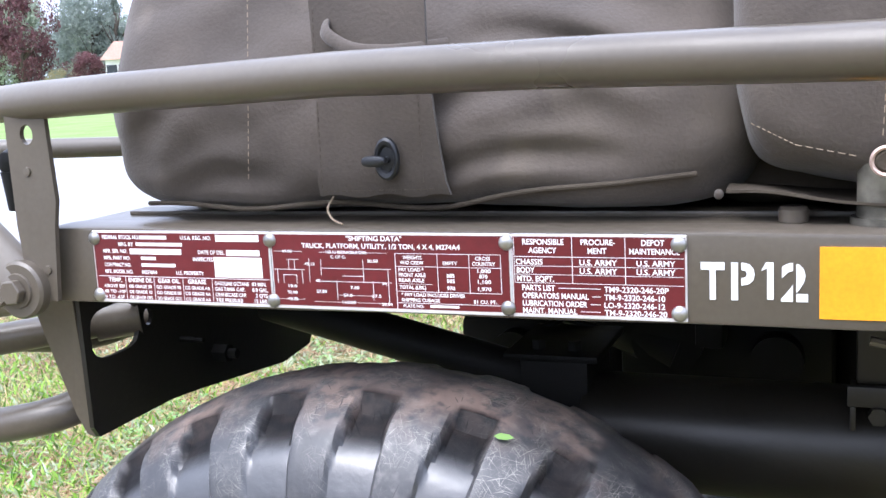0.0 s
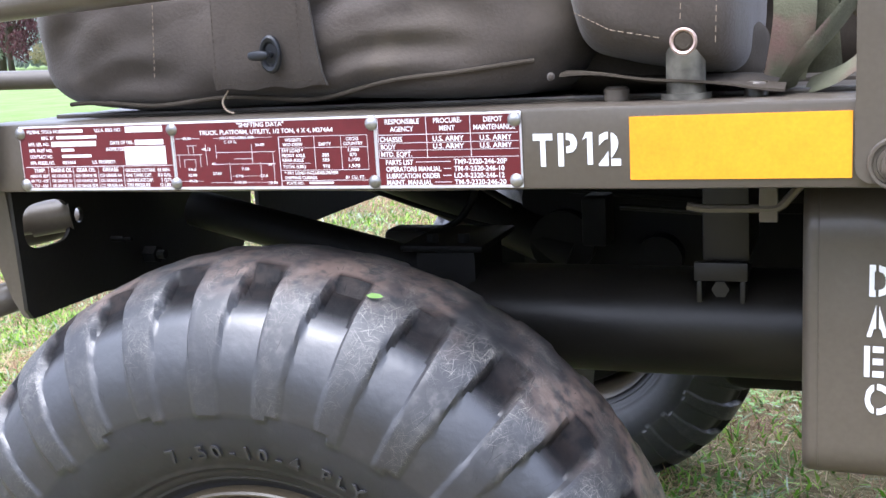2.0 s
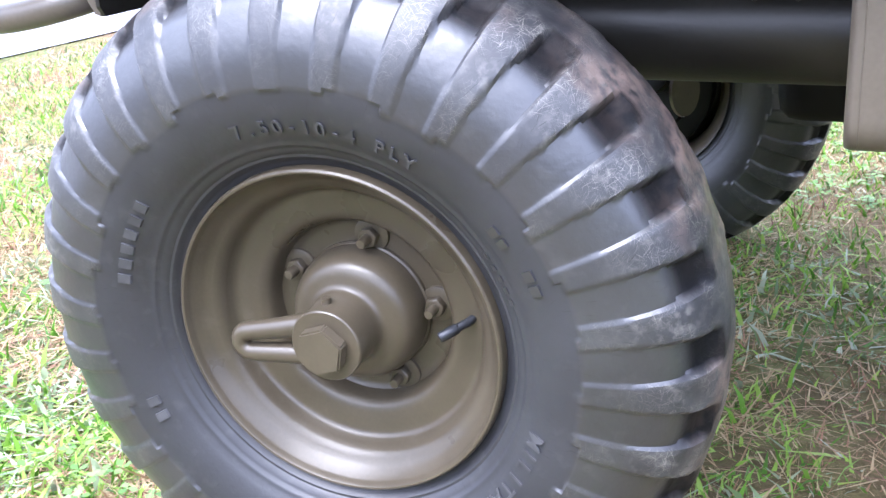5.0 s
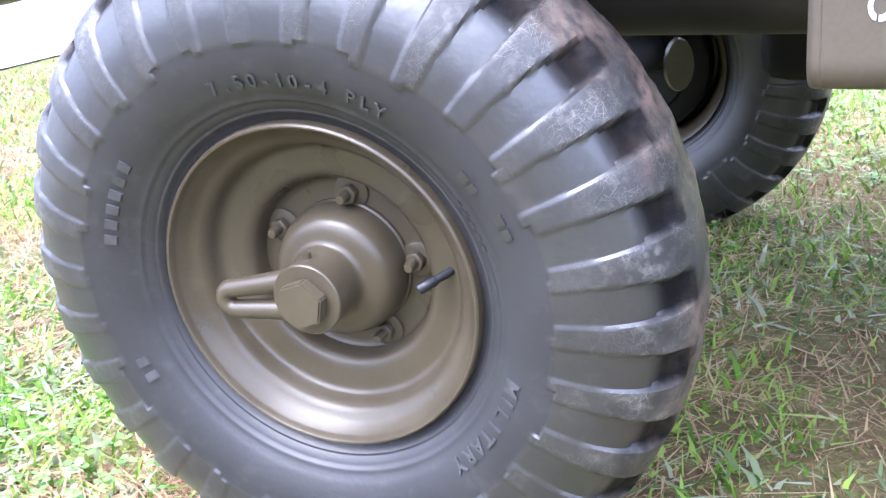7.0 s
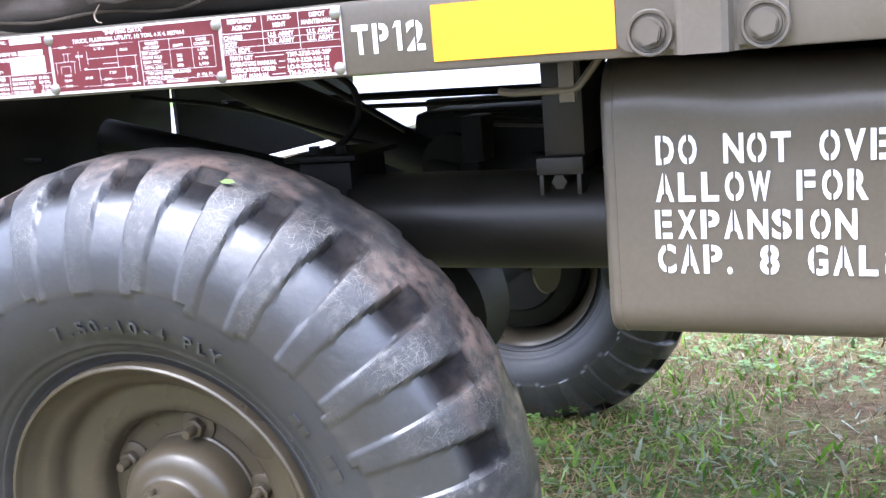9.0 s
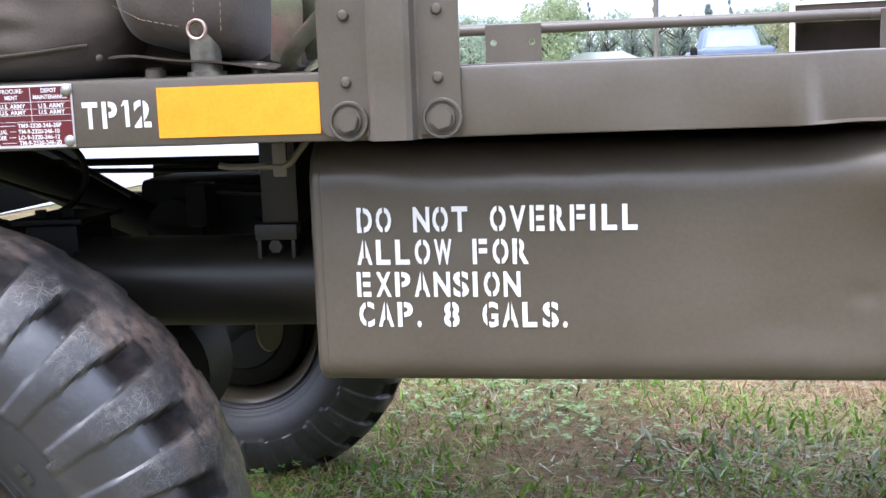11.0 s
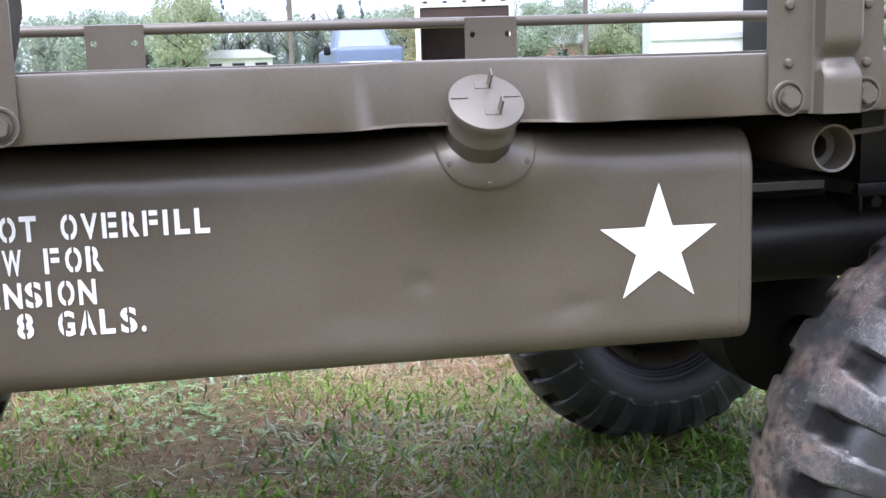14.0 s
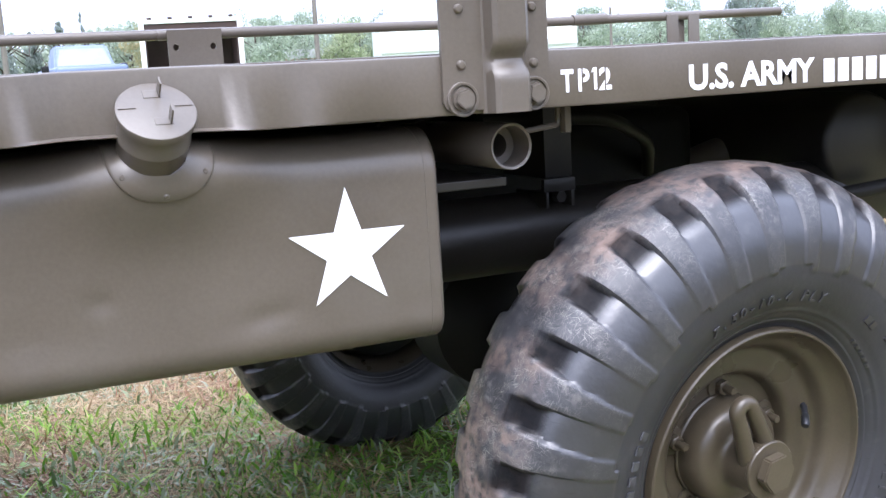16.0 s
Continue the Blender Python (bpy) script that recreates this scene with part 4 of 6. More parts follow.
def tyre_mesh():
    prof = [(-a, r) for a, r in HALF[:0:-1]] + HALF
    fine = []
    for (a, r), (b, q) in zip(prof, prof[1:]):
        fine += [(a, r), ((a + b) / 2, (r + q) / 2 + 0.0001)]
    fine.append(prof[-1])
    arc = [0.0]
    for p, q in zip(fine, fine[1:]):
        arc.append(arc[-1] + math.dist(p, q))
    mid = arc[min(range(len(fine)), key=lambda i: abs(fine[i][0]))]
    seg = LUGS * 24
    verts, crown, lugv, pit_shadev, wallv, roundv, acrossv = [], [], [], [], [], [], []
    for (a, r), way in zip(fine, arc):
        way -= mid
        side = 1 if way >= 0 else -1
        d = abs(way)
        n0 = Vector((a * 0.9, r - 0.215)).normalized() if r > 0.215 else Vector((1 * side, -0.2)).normalized()
        for k in range(seg):
            u = k / seg * LUGS + (0.792 if side > 0 else 0.292) - 0.9 * min(d, 0.13)
            f = u % 1.0
            which = int(u) % LUGS
            wob = noise.noise((k * 0.11, way * 40, 2.0))
            fray = noise.noise((k * 0.31, way * 90, 5.0 + side))
            soft = 0.028 + 0.10 * smooth_step((0.078 - d) / 0.02)
            half_gap = 0.272 + 0.018 * smooth_step((d - 0.09) / 0.03) + 0.012 * fray * smooth_step((0.09 - d) / 0.03)
            g = smooth_step((half_gap - abs(f - 0.5)) / soft)               # 1 in the groove between two lugs
            start = 0.031 + 0.004 * wob + 0.004 * noise.noise((which * 3.7, 1.0, side))
            deep = 0.0085 * smooth_step((d - start) / 0.014)                # a pit at the shoulder
            depth = deep * (1 - smooth_step((d - 0.058) / 0.030)) + (0.0034 - 0.0018 * smooth_step((d - 0.085) / 0.045)) * smooth_step((d - 0.058) / 0.030)
            past = smooth_step((0.2228 + 0.0035 * math.sin(which * 2.3) - r) / 0.0028)
            cut = (0.0011 * math.exp(-((f - 0.5 + half_gap) / 0.020) ** 2) + 0.0008 * math.exp(-((f - 0.5 - half_gap) / 0.020) ** 2)) * smooth_step((d - 0.06) / 0.02)
            down = (depth * g + cut) * (1 - past) + 0.0020 * past
            down += 0.0010 * wob * (1 - past) * (1.8 if d < 0.034 else 0.25) + 0.0016 * max(0.0, fray) * (1 - g) * smooth_step((0.055 - d) / 0.02)
            if r < 0.178:
                down += 0.0006 * math.sin(r * 900)
            rr, aa = r - down * n0.y, a - down * n0.x
            t = 2 * math.pi * k / seg
            verts.append((rr * math.cos(t), aa, rr * math.sin(t)))
            # mask for the shade painted into the pits
            pit_shadev.append(smooth_step(1.25 * g) * smooth_step((d - start + 0.007) / 0.008) * (1 - smooth_step((d - 0.060) / 0.018)))
            crown.append(max(0.0, 1 - d / 0.085))
            wallv.append(past)
            roundv.append(t * 0.28)
            acrossv.append(way)
            lugv.append((1 - g) * (1 - past) * (0.30 + 0.70 * smooth_step((0.128 - d) / 0.05)))
    m = len(fine)
    faces = [(i * seg + k, (i + 1) * seg + k, (i + 1) * seg + (k + 1) % seg, i * seg + (k + 1) % seg) for i in range(m - 1) for k in range(seg)]
    me = bpy.data.meshes.new("tyre")
    me.from_pydata(verts, [], faces)
    for name, data in (("crown", crown), ("lug", lugv), ("pit_shade", pit_shadev), ("wall", wallv), ("round", roundv), ("across", acrossv)):
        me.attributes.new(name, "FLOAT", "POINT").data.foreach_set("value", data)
    me.shade_smooth()
    me.set_sharp_from_angle(angle=radians(30))
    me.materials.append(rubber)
    return me


NUT_RING, NUT_START = 0.0705, 79.5


def wheel_parts():
    """The meshes of one wheel, axis along y, outer face towards -y, the rim's outer edge at y = 0."""
    made = {}
    bm = bmesh.new()
    lathe(bm, [(0.007, 0.1512), (0.001, 0.1510), (-0.0030, 0.1500), (-0.0044, 0.1484), (-0.0040, 0.1468), (-0.0020, 0.1456), (0.0010, 0.1449), (0.0035, 0.1436), (0.0070, 0.1412), (0.0115, 0.1382), (0.0150, 0.1350), (0.0175, 0.1315), (0.0200, 0.1283), (0.0235, 0.1255), (0.0290, 0.1232), (0.0340, 0.1213), (0.0372, 0.1190), (0.0388, 0.1155), (0.0390, 0.1110), (0.0400, 0.1050), (0.0412, 0.0985), (0.0425, 0.0935), (0.0450, 0.0898), (0.0495, 0.0872), (0.0560, 0.0856), (0.0610, 0.0842), (0.0632, 0.0815), (0.0638, 0.0770), (0.0640, 0.0300), (0.0640, 0.0)], 112)
    lathe(bm, [(0.007, 0.1512), (0.02, 0.143), (0.05, 0.131), (0.10, 0.131), (0.125, 0.143), (0.132, 0.1505), (0.128, 0.1510), (0.10, 0.135), (0.05, 0.135), (0.02, 0.147)], 64)
    made["rim"] = (bm, olive_wheel, "olive painted steel rim")
    bm = bmesh.new()
    lathe(bm, [(0.0645, 0.0625), (0.0600, 0.0625), (0.0585, 0.0608), (0.0500, 0.0607), (0.0430, 0.0600), (0.0370, 0.0583), (0.0318, 0.0556), (0.0280, 0.0520), (0.0258, 0.0478), (0.0246, 0.0435), (0.0238, 0.0390), (0.0225, 0.0355), (0.0200, 0.0334), (0.0160, 0.0322), (0.0100, 0.0318), (-0.0120, 0.0312), (-0.0132, 0.0322), (-0.0165, 0.0322), (-0.0178, 0.0312), (-0.0178, 0.0)], 72)
    made["hub"] = (bm, olive_wheel, "domed olive hub")
    bm = bmesh.new()
    hexagon(bm, 0, -0.0178, 0, 0.0225, 0.0130, 0.32)
    bmesh.ops.bevel(bm, geom=list(bm.edges), offset=0.0016, segments=2, affect="EDGES")
    made["hub_bolt"] = (bm, olive_wheel, "")
    bm = bmesh.new()
    loop = [(-0.012, -0.004, 0.0150), (-0.045, -0.007, 0.0120)] + [(-0.0780 - 0.0100 * math.sin(t), -0.0095, 0.0100 * math.cos(t)) for t in (math.pi * k / 12 for k in range(13))] + [(-0.045, -0.007, -0.0120), (-0.012, -0.004, -0.0150)]
    sweep(bm, loop, [0.0105, 0.0092] + [0.0084] * 13 + [0.0092, 0.0105], 16)
    made["tie_down_loop"] = (bm, olive_wheel, "")
    bm = bmesh.new()
    sweep(bm, [(-0.004, 0.000, 0.030), (-0.004, 0.000, 0.0365)], 0.0042, 14)
    box(bm, -0.0078, -0.0002, -0.0006, 0.0006, 0.0362, 0.0370)
    made["hub_pin"] = (bm, olive_wheel, "")
    bm = bmesh.new()
    sweep(bm, [(0.116, 0.052, 0.013), (0.108, 0.035, 0.009), (0.101, 0.028, 0.0065)], 0.0038, 14)
    sweep(bm, [(0.101, 0.028, 0.0065), (0.100, 0.027, 0.006), (0.0895, 0.0175, 0.0015), (0.0885, 0.0166, 0.001)], [0.0038, 0.0047, 0.0047, 0.0038], 14)
    made["valve"] = (bm, dark_button, "black rubber valve stem")
    nut = bmesh.new()
    hexagon(nut, 0, 0.0600, 0, 0.0092, 0.0085, 0.2)
    bmesh.ops.bevel(nut, geom=list(nut.edges), offset=0.0007, segments=1, affect="EDGES")
    lathe(nut, [(0.0520, 0.0050), (0.0410, 0.0047), (0.0392, 0.0038), (0.0392, 0.0)], 14)
    lathe(nut, [(0.0642, 0.0165), (0.0612, 0.0160), (0.0598, 0.0125), (0.0598, 0.0080)], 24)
    return made, nut


made, nut_bm = wheel_parts()
TYRE = tyre_mesh()
wheel_meshes = {}
for key, (bm, mat, label) in made.items():
    me = bpy.data.meshes.new(key)
    bm.normal_update()
    bm.to_mesh(me)
    bm.free()
    me.materials.append(mat)
    me.shade_smooth()
    me.set_sharp_from_angle(angle=radians(32))
    wheel_meshes[key] = (me, label)
NUT = bpy.data.meshes.new("wheel_nut")
nut_bm.to_mesh(NUT)
nut_bm.free()
NUT.materials.append(olive_wheel)
NUT.shade_smooth()
NUT.set_sharp_from_angle(angle=radians(32))


def raised_words(text, r, mid, pitch, size, thick=0.0013):
    """Moulded letters round the sidewall, reading clockwise, centred at the angle mid (degrees)."""
    bm = bmesh.new()
    n = len(text)
    for i, ch in enumerate(text):
        if ch == " ":
            continue
        me = writing([(ch, 0, 0, size, 0)], bold=0.02)
        b2 = bmesh.new()
        b2.from_mesh(me)
        xs = [v.co.x for v in b2.verts]
        bmesh.ops.translate(b2, verts=b2.verts, vec=(-(min(xs) + max(xs)) / 2, 0.0004, 0))
        e = bmesh.ops.extrude_face_region(b2, geom=b2.faces[:])
        bmesh.ops.translate(b2, verts=[v for v in e["geom"] if isinstance(v, bmesh.types.BMVert)], vec=(0, -thick - 0.0004, 0))
        a = radians(mid - (i - (n - 1) / 2) * pitch)
        m = Matrix.Translation((r * math.cos(a), 0, r * math.sin(a))) @ Matrix.Rotation(-(a - math.pi / 2), 4, "Y")
        bmesh.ops.transform(b2, matrix=m, verts=b2.verts)
        for v in b2.verts:                       # the letters follow the sidewall
            v.co.y += sidewall(math.hypot(v.co.x, v.co.z))
        b2.to_mesh(me)
        b2.free()
        bm.from_mesh(me)
        bpy.data.meshes.remove(me)
    return bm


def raised_bar(a0, a1, r0, r1, thick=0.0011):
    """A low moulded bar on the sidewall between two angles and two radii."""
    bm = bmesh.new()
    rows = []
    for i in range(5):
        a = radians(a0 + (a1 - a0) * i / 4)
        rows.append([bm.verts.new((rr * math.cos(a), sidewall(rr) + yy, rr * math.sin(a))) for rr, yy in ((r0, 0.0006), (r0 + 0.0006, -thick), ((r0 + r1) / 2, -thick), (r1 - 0.0006, -thick), (r1, 0.0006))])
    for p, q in zip(rows, rows[1:]):
        for c in range(4):
            bm.faces.new((p[c], p[c + 1], q[c + 1], q[c]))
    bm.faces.new(rows[0])
    bm.faces.new(rows[-1][::-1])
    bmesh.ops.recalc_face_normals(bm, faces=bm.faces)
    return bm


def wheel(x, y, z, spin, outward, letters, steer=0, lean=0, loop=186):
    """outward: 1 for the near side, -1 for the far side; lean: the top stands outwards; loop: where the tie-down loop points."""
    turn = pose(x, y, z, lean, 0, steer if outward > 0 else 180 + steer) @ Matrix.Rotation(radians(spin), 4, "Y")
    rim = mesh_part("wheel", wheel_meshes["rim"][0], truck, label="olive steel wheel with worn black cross-country tyre")
    rim.matrix_basis = turn
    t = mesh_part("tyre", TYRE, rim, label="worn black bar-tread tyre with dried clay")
    t.matrix_basis = pose(0, OFFSET, 0)
    for key in ("hub", "hub_bolt", "hub_pin", "tie_down_loop", "valve"):
        ob = mesh_part(key, wheel_meshes[key][0], rim, label=wheel_meshes[key][1])
        if key not in ("hub", "valve"):
            ob.matrix_basis = Matrix.Rotation(radians(180 - loop - spin if key == "tie_down_loop" else 186 - loop - spin), 4, "Y")
    for k in range(5):
        a = radians(72 * k + NUT_START)
        n = mesh_part("wheel_nut", NUT, rim)
        n.matrix_basis = pose(NUT_RING * math.cos(a), 0, NUT_RING * math.sin(a))
    if outward < 0:
        # added drum shape: darkens the inside of the far wheels
        bm = bmesh.new()
        lathe(bm, [(0.066, 0.0), (0.066, 0.112), (0.072, 0.118), (0.118, 0.118), (0.126, 0.110), (0.130, 0.085), (0.136, 0.080), (0.138, 0.0)], 48)
        part("dark_drum_filler", bm, black_iron, rim, "black drum added to darken the far wheel's inside")
    for text, r, mid, pitch, size in letters:
        part("moulded_lettering", raised_words(text, r, mid, pitch, size), rubber_raised, rim, smooth=False)
    # makers' marks and small print as plain raised bars
    if letters:
        for k in range(6):
            part("moulded_mark", raised_bar(155 + (k - 2.5) * 4.5 - 1.3, 155 + (k - 2.5) * 4.5 + 1.3, 0.1885, 0.2000), rubber_raised, rim)
        for a in (-157.5, -153.0):
            part("moulded_mark", raised_bar(a - 1.2, a + 1.2, 0.1920, 0.2040), rubber_raised, rim)
        for k in range(5):
            part("moulded_mark", raised_bar(33 - 3.4 * k, 31.2 - 3.4 * k, 0.1690, 0.1735, 0.0007), rubber, rim)
        for a0, a1, r0 in ((38, 35.5, 0.1900), (34.5, 32.5, 0.1900), (26, 23.5, 0.1960), (22.5, 20.0, 0.1960)):
            part("moulded_mark", raised_bar(a0, a1, r0, r0 + 0.0095, 0.0009), rubber, rim)
    return rim


words = [("7.50-10-4 PLY", 0.1850, 83.2, 3.75, 0.0122), ("MILITARY", 0.1835, -33.5, 4.2, 0.0132)]
wheel(0.0140, -0.0100, 0.3137, 0, 1, words, 2.5, 3)
wheel(1.4970, -0.0090, 0.2920, -12, 1, words, 3.5, 4.5, 116)
wheel(-0.0150, 1.2550, 0.2870, 20, -1, [])
wheel(1.5250, 1.2550, 0.2830, 50, -1, [], 3)

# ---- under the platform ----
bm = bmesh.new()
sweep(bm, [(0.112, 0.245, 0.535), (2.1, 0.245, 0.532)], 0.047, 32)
part("chassis_tube", bm, olive_shaded, truck, "dark olive tubular chassis member")
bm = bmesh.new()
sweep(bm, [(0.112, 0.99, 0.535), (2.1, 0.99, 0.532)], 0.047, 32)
part("chassis_tube", bm, olive_shaded, truck, "dark olive tubular chassis member")
for x in (0.014, 1.497):
    bm = bmesh.new()
    sweep(bm, [(x, 0.10, 0.333), (x, 1.14, 0.333)], 0.035, 24)
    lathe(bm, [(-0.09, 0.0), (-0.085, 0.06), (-0.05, 0.105), (0.05, 0.105), (0.085, 0.06), (0.09, 0.0)], 32, (x, 0.62, 0.345))
    part("axle", bm, black_iron, truck)
    for y in (0.16, 1.08):
        bm = bmesh.new()
        lathe(bm, [(-0.035, 0.0), (-0.035, 0.05), (0.02, 0.06), (0.03, 0.04), (0.03, 0.0)], 32, (x, y, 0.345))
        box(bm, x - 0.03, x + 0.03, y - 0.02, y + 0.06, 0.34, 0.54, 0.008)
        part("steering_knuckle", bm, black_iron, truck)

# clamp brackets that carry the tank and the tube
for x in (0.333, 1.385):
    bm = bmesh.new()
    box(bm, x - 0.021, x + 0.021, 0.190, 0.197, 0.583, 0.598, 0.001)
    clamp = part("tube_clamp", bm, olive_shaded, truck)
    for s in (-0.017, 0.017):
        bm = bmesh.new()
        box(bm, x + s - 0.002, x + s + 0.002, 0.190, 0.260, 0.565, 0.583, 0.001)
        part("clamp_leg", bm, olive_shaded, clamp)
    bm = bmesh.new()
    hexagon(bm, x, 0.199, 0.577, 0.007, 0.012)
    part("clamp_bolt", bm, olive_shaded, clamp, smooth=False)
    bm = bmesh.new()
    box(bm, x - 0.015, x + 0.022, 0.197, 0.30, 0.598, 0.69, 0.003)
    part("clamp_post", bm, olive_shaded, clamp)
bm = bmesh.new()
sweep(bm, bend([(0.405, 0.06, 0.688), (0.385, 0.06, 0.664), (0.335, 0.06, 0.664), (0.325, 0.06, 0.666)], 0.006), 0.003, 8)
part("wire_hook", bm, olive, truck)
bm = bmesh.new()
box(bm, 0.372, 0.384, 0.058, 0.064, 0.655, 0.688, 0.001)
part("hanger", bm, olive, truck)

# front apron plate under the corner, with a large hole and a folded flange
bm = bmesh.new()
outline = [(0.028, 0.6855), (0.030, 0.582), (0.036, 0.573), (0.130, 0.5735), (0.170, 0.570), (0.320, 0.553), (0.375, 0.558), (0.405, 0.600), (0.415, 0.6855)]
hole = [(0.066 + 0.029 * math.copysign(abs(math.cos(t)) ** 0.6, math.cos(t)), 0.6500 + 0.0195 * math.copysign(abs(math.sin(t)) ** 0.6, math.sin(t))) for t in (2 * math.pi * k / 24 for k in range(24))]
hole2 = [(0.108 + 0.006 * math.cos(t), 0.6500 + 0.007 * math.sin(t)) for t in (2 * math.pi * k / 12 for k in range(12))]
edges = []
for loop in (outline, hole, hole2):
    vs = [bm.verts.new((-0.218, y, z)) for y, z in loop]
    edges += [bm.edges.new((vs[i], vs[(i + 1) % len(vs)])) for i in range(len(vs))]
bmesh.ops.triangle_fill(bm, edges=edges, use_beauty=True)
e = bmesh.ops.extrude_face_region(bm, geom=bm.faces[:])
bmesh.ops.translate(bm, verts=[v for v in e["geom"] if isinstance(v, bmesh.types.BMVert)], vec=(-0.004, 0, 0))
bmesh.ops.recalc_face_normals(bm, faces=bm.faces)
part("apron_plate", bm, olive_shaded, truck, "sheet metal apron plate with a large hole, darkened for shade", smooth=False)
bm = bmesh.new()
f = [(-0.262, 0.026, 0.6855), (-0.2225, 0.026, 0.6855), (-0.2225, 0.035, 0.573), (-0.229, 0.035, 0.575), (-0.237, 0.0345, 0.590)]
vs = [bm.verts.new((x, y, z)) for x, y, z in f]
ws = [bm.verts.new((x, y + 0.004, z)) for x, y, z in f]
bm.faces.new(vs)
bm.faces.new(ws[::-1])
for i in range(5):
    bm.faces.new((vs[i], vs[(i + 1) % 5], ws[(i + 1) % 5], ws[i]))
bmesh.ops.recalc_face_normals(bm, faces=bm.faces)
part("apron_flange", bm, olive, truck, smooth=False)
for y, z in ((0.200, 0.595), (0.150, 0.620)):
    bm = bmesh.new()
    sweep(bm, [(-0.2190, y, z), (-0.2040, y, z)], 0.0085 if y > 0.18 else 0.003, 6)
    sweep(bm, [(-0.2040, y, z), (-0.1960, y, z)], 0.0045 if y > 0.18 else 0.002, 8)
    part("apron_bolt", bm, black_iron, truck, smooth=False)

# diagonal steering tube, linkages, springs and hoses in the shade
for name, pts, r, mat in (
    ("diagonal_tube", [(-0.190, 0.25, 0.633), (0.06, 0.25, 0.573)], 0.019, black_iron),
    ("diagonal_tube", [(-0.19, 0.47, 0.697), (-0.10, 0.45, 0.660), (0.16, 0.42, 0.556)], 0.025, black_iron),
    ("shift_rod", [(0.222, 0.35, 0.617), (0.345, 0.35, 0.609)], 0.0030, olive_shaded),
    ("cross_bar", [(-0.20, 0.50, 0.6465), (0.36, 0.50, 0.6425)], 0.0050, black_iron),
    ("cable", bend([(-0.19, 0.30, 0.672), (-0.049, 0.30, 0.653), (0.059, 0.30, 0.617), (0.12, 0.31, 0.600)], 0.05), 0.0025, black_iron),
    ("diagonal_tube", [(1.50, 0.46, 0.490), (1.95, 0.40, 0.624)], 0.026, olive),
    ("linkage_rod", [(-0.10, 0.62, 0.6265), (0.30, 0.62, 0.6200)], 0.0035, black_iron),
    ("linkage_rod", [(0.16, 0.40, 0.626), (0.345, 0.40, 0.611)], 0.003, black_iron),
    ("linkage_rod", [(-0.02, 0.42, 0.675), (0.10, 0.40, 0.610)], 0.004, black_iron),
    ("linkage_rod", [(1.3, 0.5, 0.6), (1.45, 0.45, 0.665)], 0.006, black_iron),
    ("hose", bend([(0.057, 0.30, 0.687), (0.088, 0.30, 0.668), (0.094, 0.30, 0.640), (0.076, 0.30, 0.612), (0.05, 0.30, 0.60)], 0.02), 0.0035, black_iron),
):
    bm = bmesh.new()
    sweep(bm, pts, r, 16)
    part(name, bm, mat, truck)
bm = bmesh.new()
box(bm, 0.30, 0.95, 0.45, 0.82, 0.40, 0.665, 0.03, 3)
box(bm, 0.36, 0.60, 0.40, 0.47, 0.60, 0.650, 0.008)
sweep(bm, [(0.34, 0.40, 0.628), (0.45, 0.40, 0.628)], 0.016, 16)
part("engine_block", bm, black_iron, truck, "near-black engine and gearbox")
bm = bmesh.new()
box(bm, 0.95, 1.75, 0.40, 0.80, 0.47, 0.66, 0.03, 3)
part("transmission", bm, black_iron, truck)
# dark bars added to block the bright field seen under the deck
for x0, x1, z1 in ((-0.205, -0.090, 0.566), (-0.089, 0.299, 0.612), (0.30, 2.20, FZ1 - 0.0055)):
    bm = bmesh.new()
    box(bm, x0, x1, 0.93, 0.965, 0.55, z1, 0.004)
    part("view_block", bm, black_iron, truck)
# another added block, closing the view past the rear end
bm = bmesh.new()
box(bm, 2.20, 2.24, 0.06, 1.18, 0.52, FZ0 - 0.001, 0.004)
part("view_block", bm, black_iron, truck)
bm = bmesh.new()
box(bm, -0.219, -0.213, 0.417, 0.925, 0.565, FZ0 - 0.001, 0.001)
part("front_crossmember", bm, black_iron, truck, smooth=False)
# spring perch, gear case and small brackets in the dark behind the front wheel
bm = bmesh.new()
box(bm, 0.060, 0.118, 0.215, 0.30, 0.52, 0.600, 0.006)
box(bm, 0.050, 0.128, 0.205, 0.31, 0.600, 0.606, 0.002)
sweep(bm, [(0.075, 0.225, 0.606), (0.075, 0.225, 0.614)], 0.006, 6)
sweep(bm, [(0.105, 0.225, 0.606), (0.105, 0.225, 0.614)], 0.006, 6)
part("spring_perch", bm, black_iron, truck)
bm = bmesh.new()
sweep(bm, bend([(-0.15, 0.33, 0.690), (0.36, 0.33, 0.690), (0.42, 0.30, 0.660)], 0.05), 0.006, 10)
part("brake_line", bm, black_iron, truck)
# gear case, extended down to hide the far wheel
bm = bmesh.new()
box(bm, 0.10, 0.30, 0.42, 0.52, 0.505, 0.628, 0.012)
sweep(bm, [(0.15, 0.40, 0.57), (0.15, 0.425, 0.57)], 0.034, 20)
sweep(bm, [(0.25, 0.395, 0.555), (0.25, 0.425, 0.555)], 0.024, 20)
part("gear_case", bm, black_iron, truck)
# added block, no known part: keeps the view to the far wheel dark
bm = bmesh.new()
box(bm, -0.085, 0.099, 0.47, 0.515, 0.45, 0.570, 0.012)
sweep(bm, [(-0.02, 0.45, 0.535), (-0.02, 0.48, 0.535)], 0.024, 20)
part("dark_filler_block", bm, black_iron, truck)
bm = bmesh.new()
sweep(bm, bend([(1.30, 0.22, 0.668), (1.50, 0.26, 0.660), (1.62, 0.34, 0.62), (1.66, 0.40, 0.57)], 0.05), 0.009, 10)
part("brake_line", bm, black_iron, truck)
bm = bmesh.new()
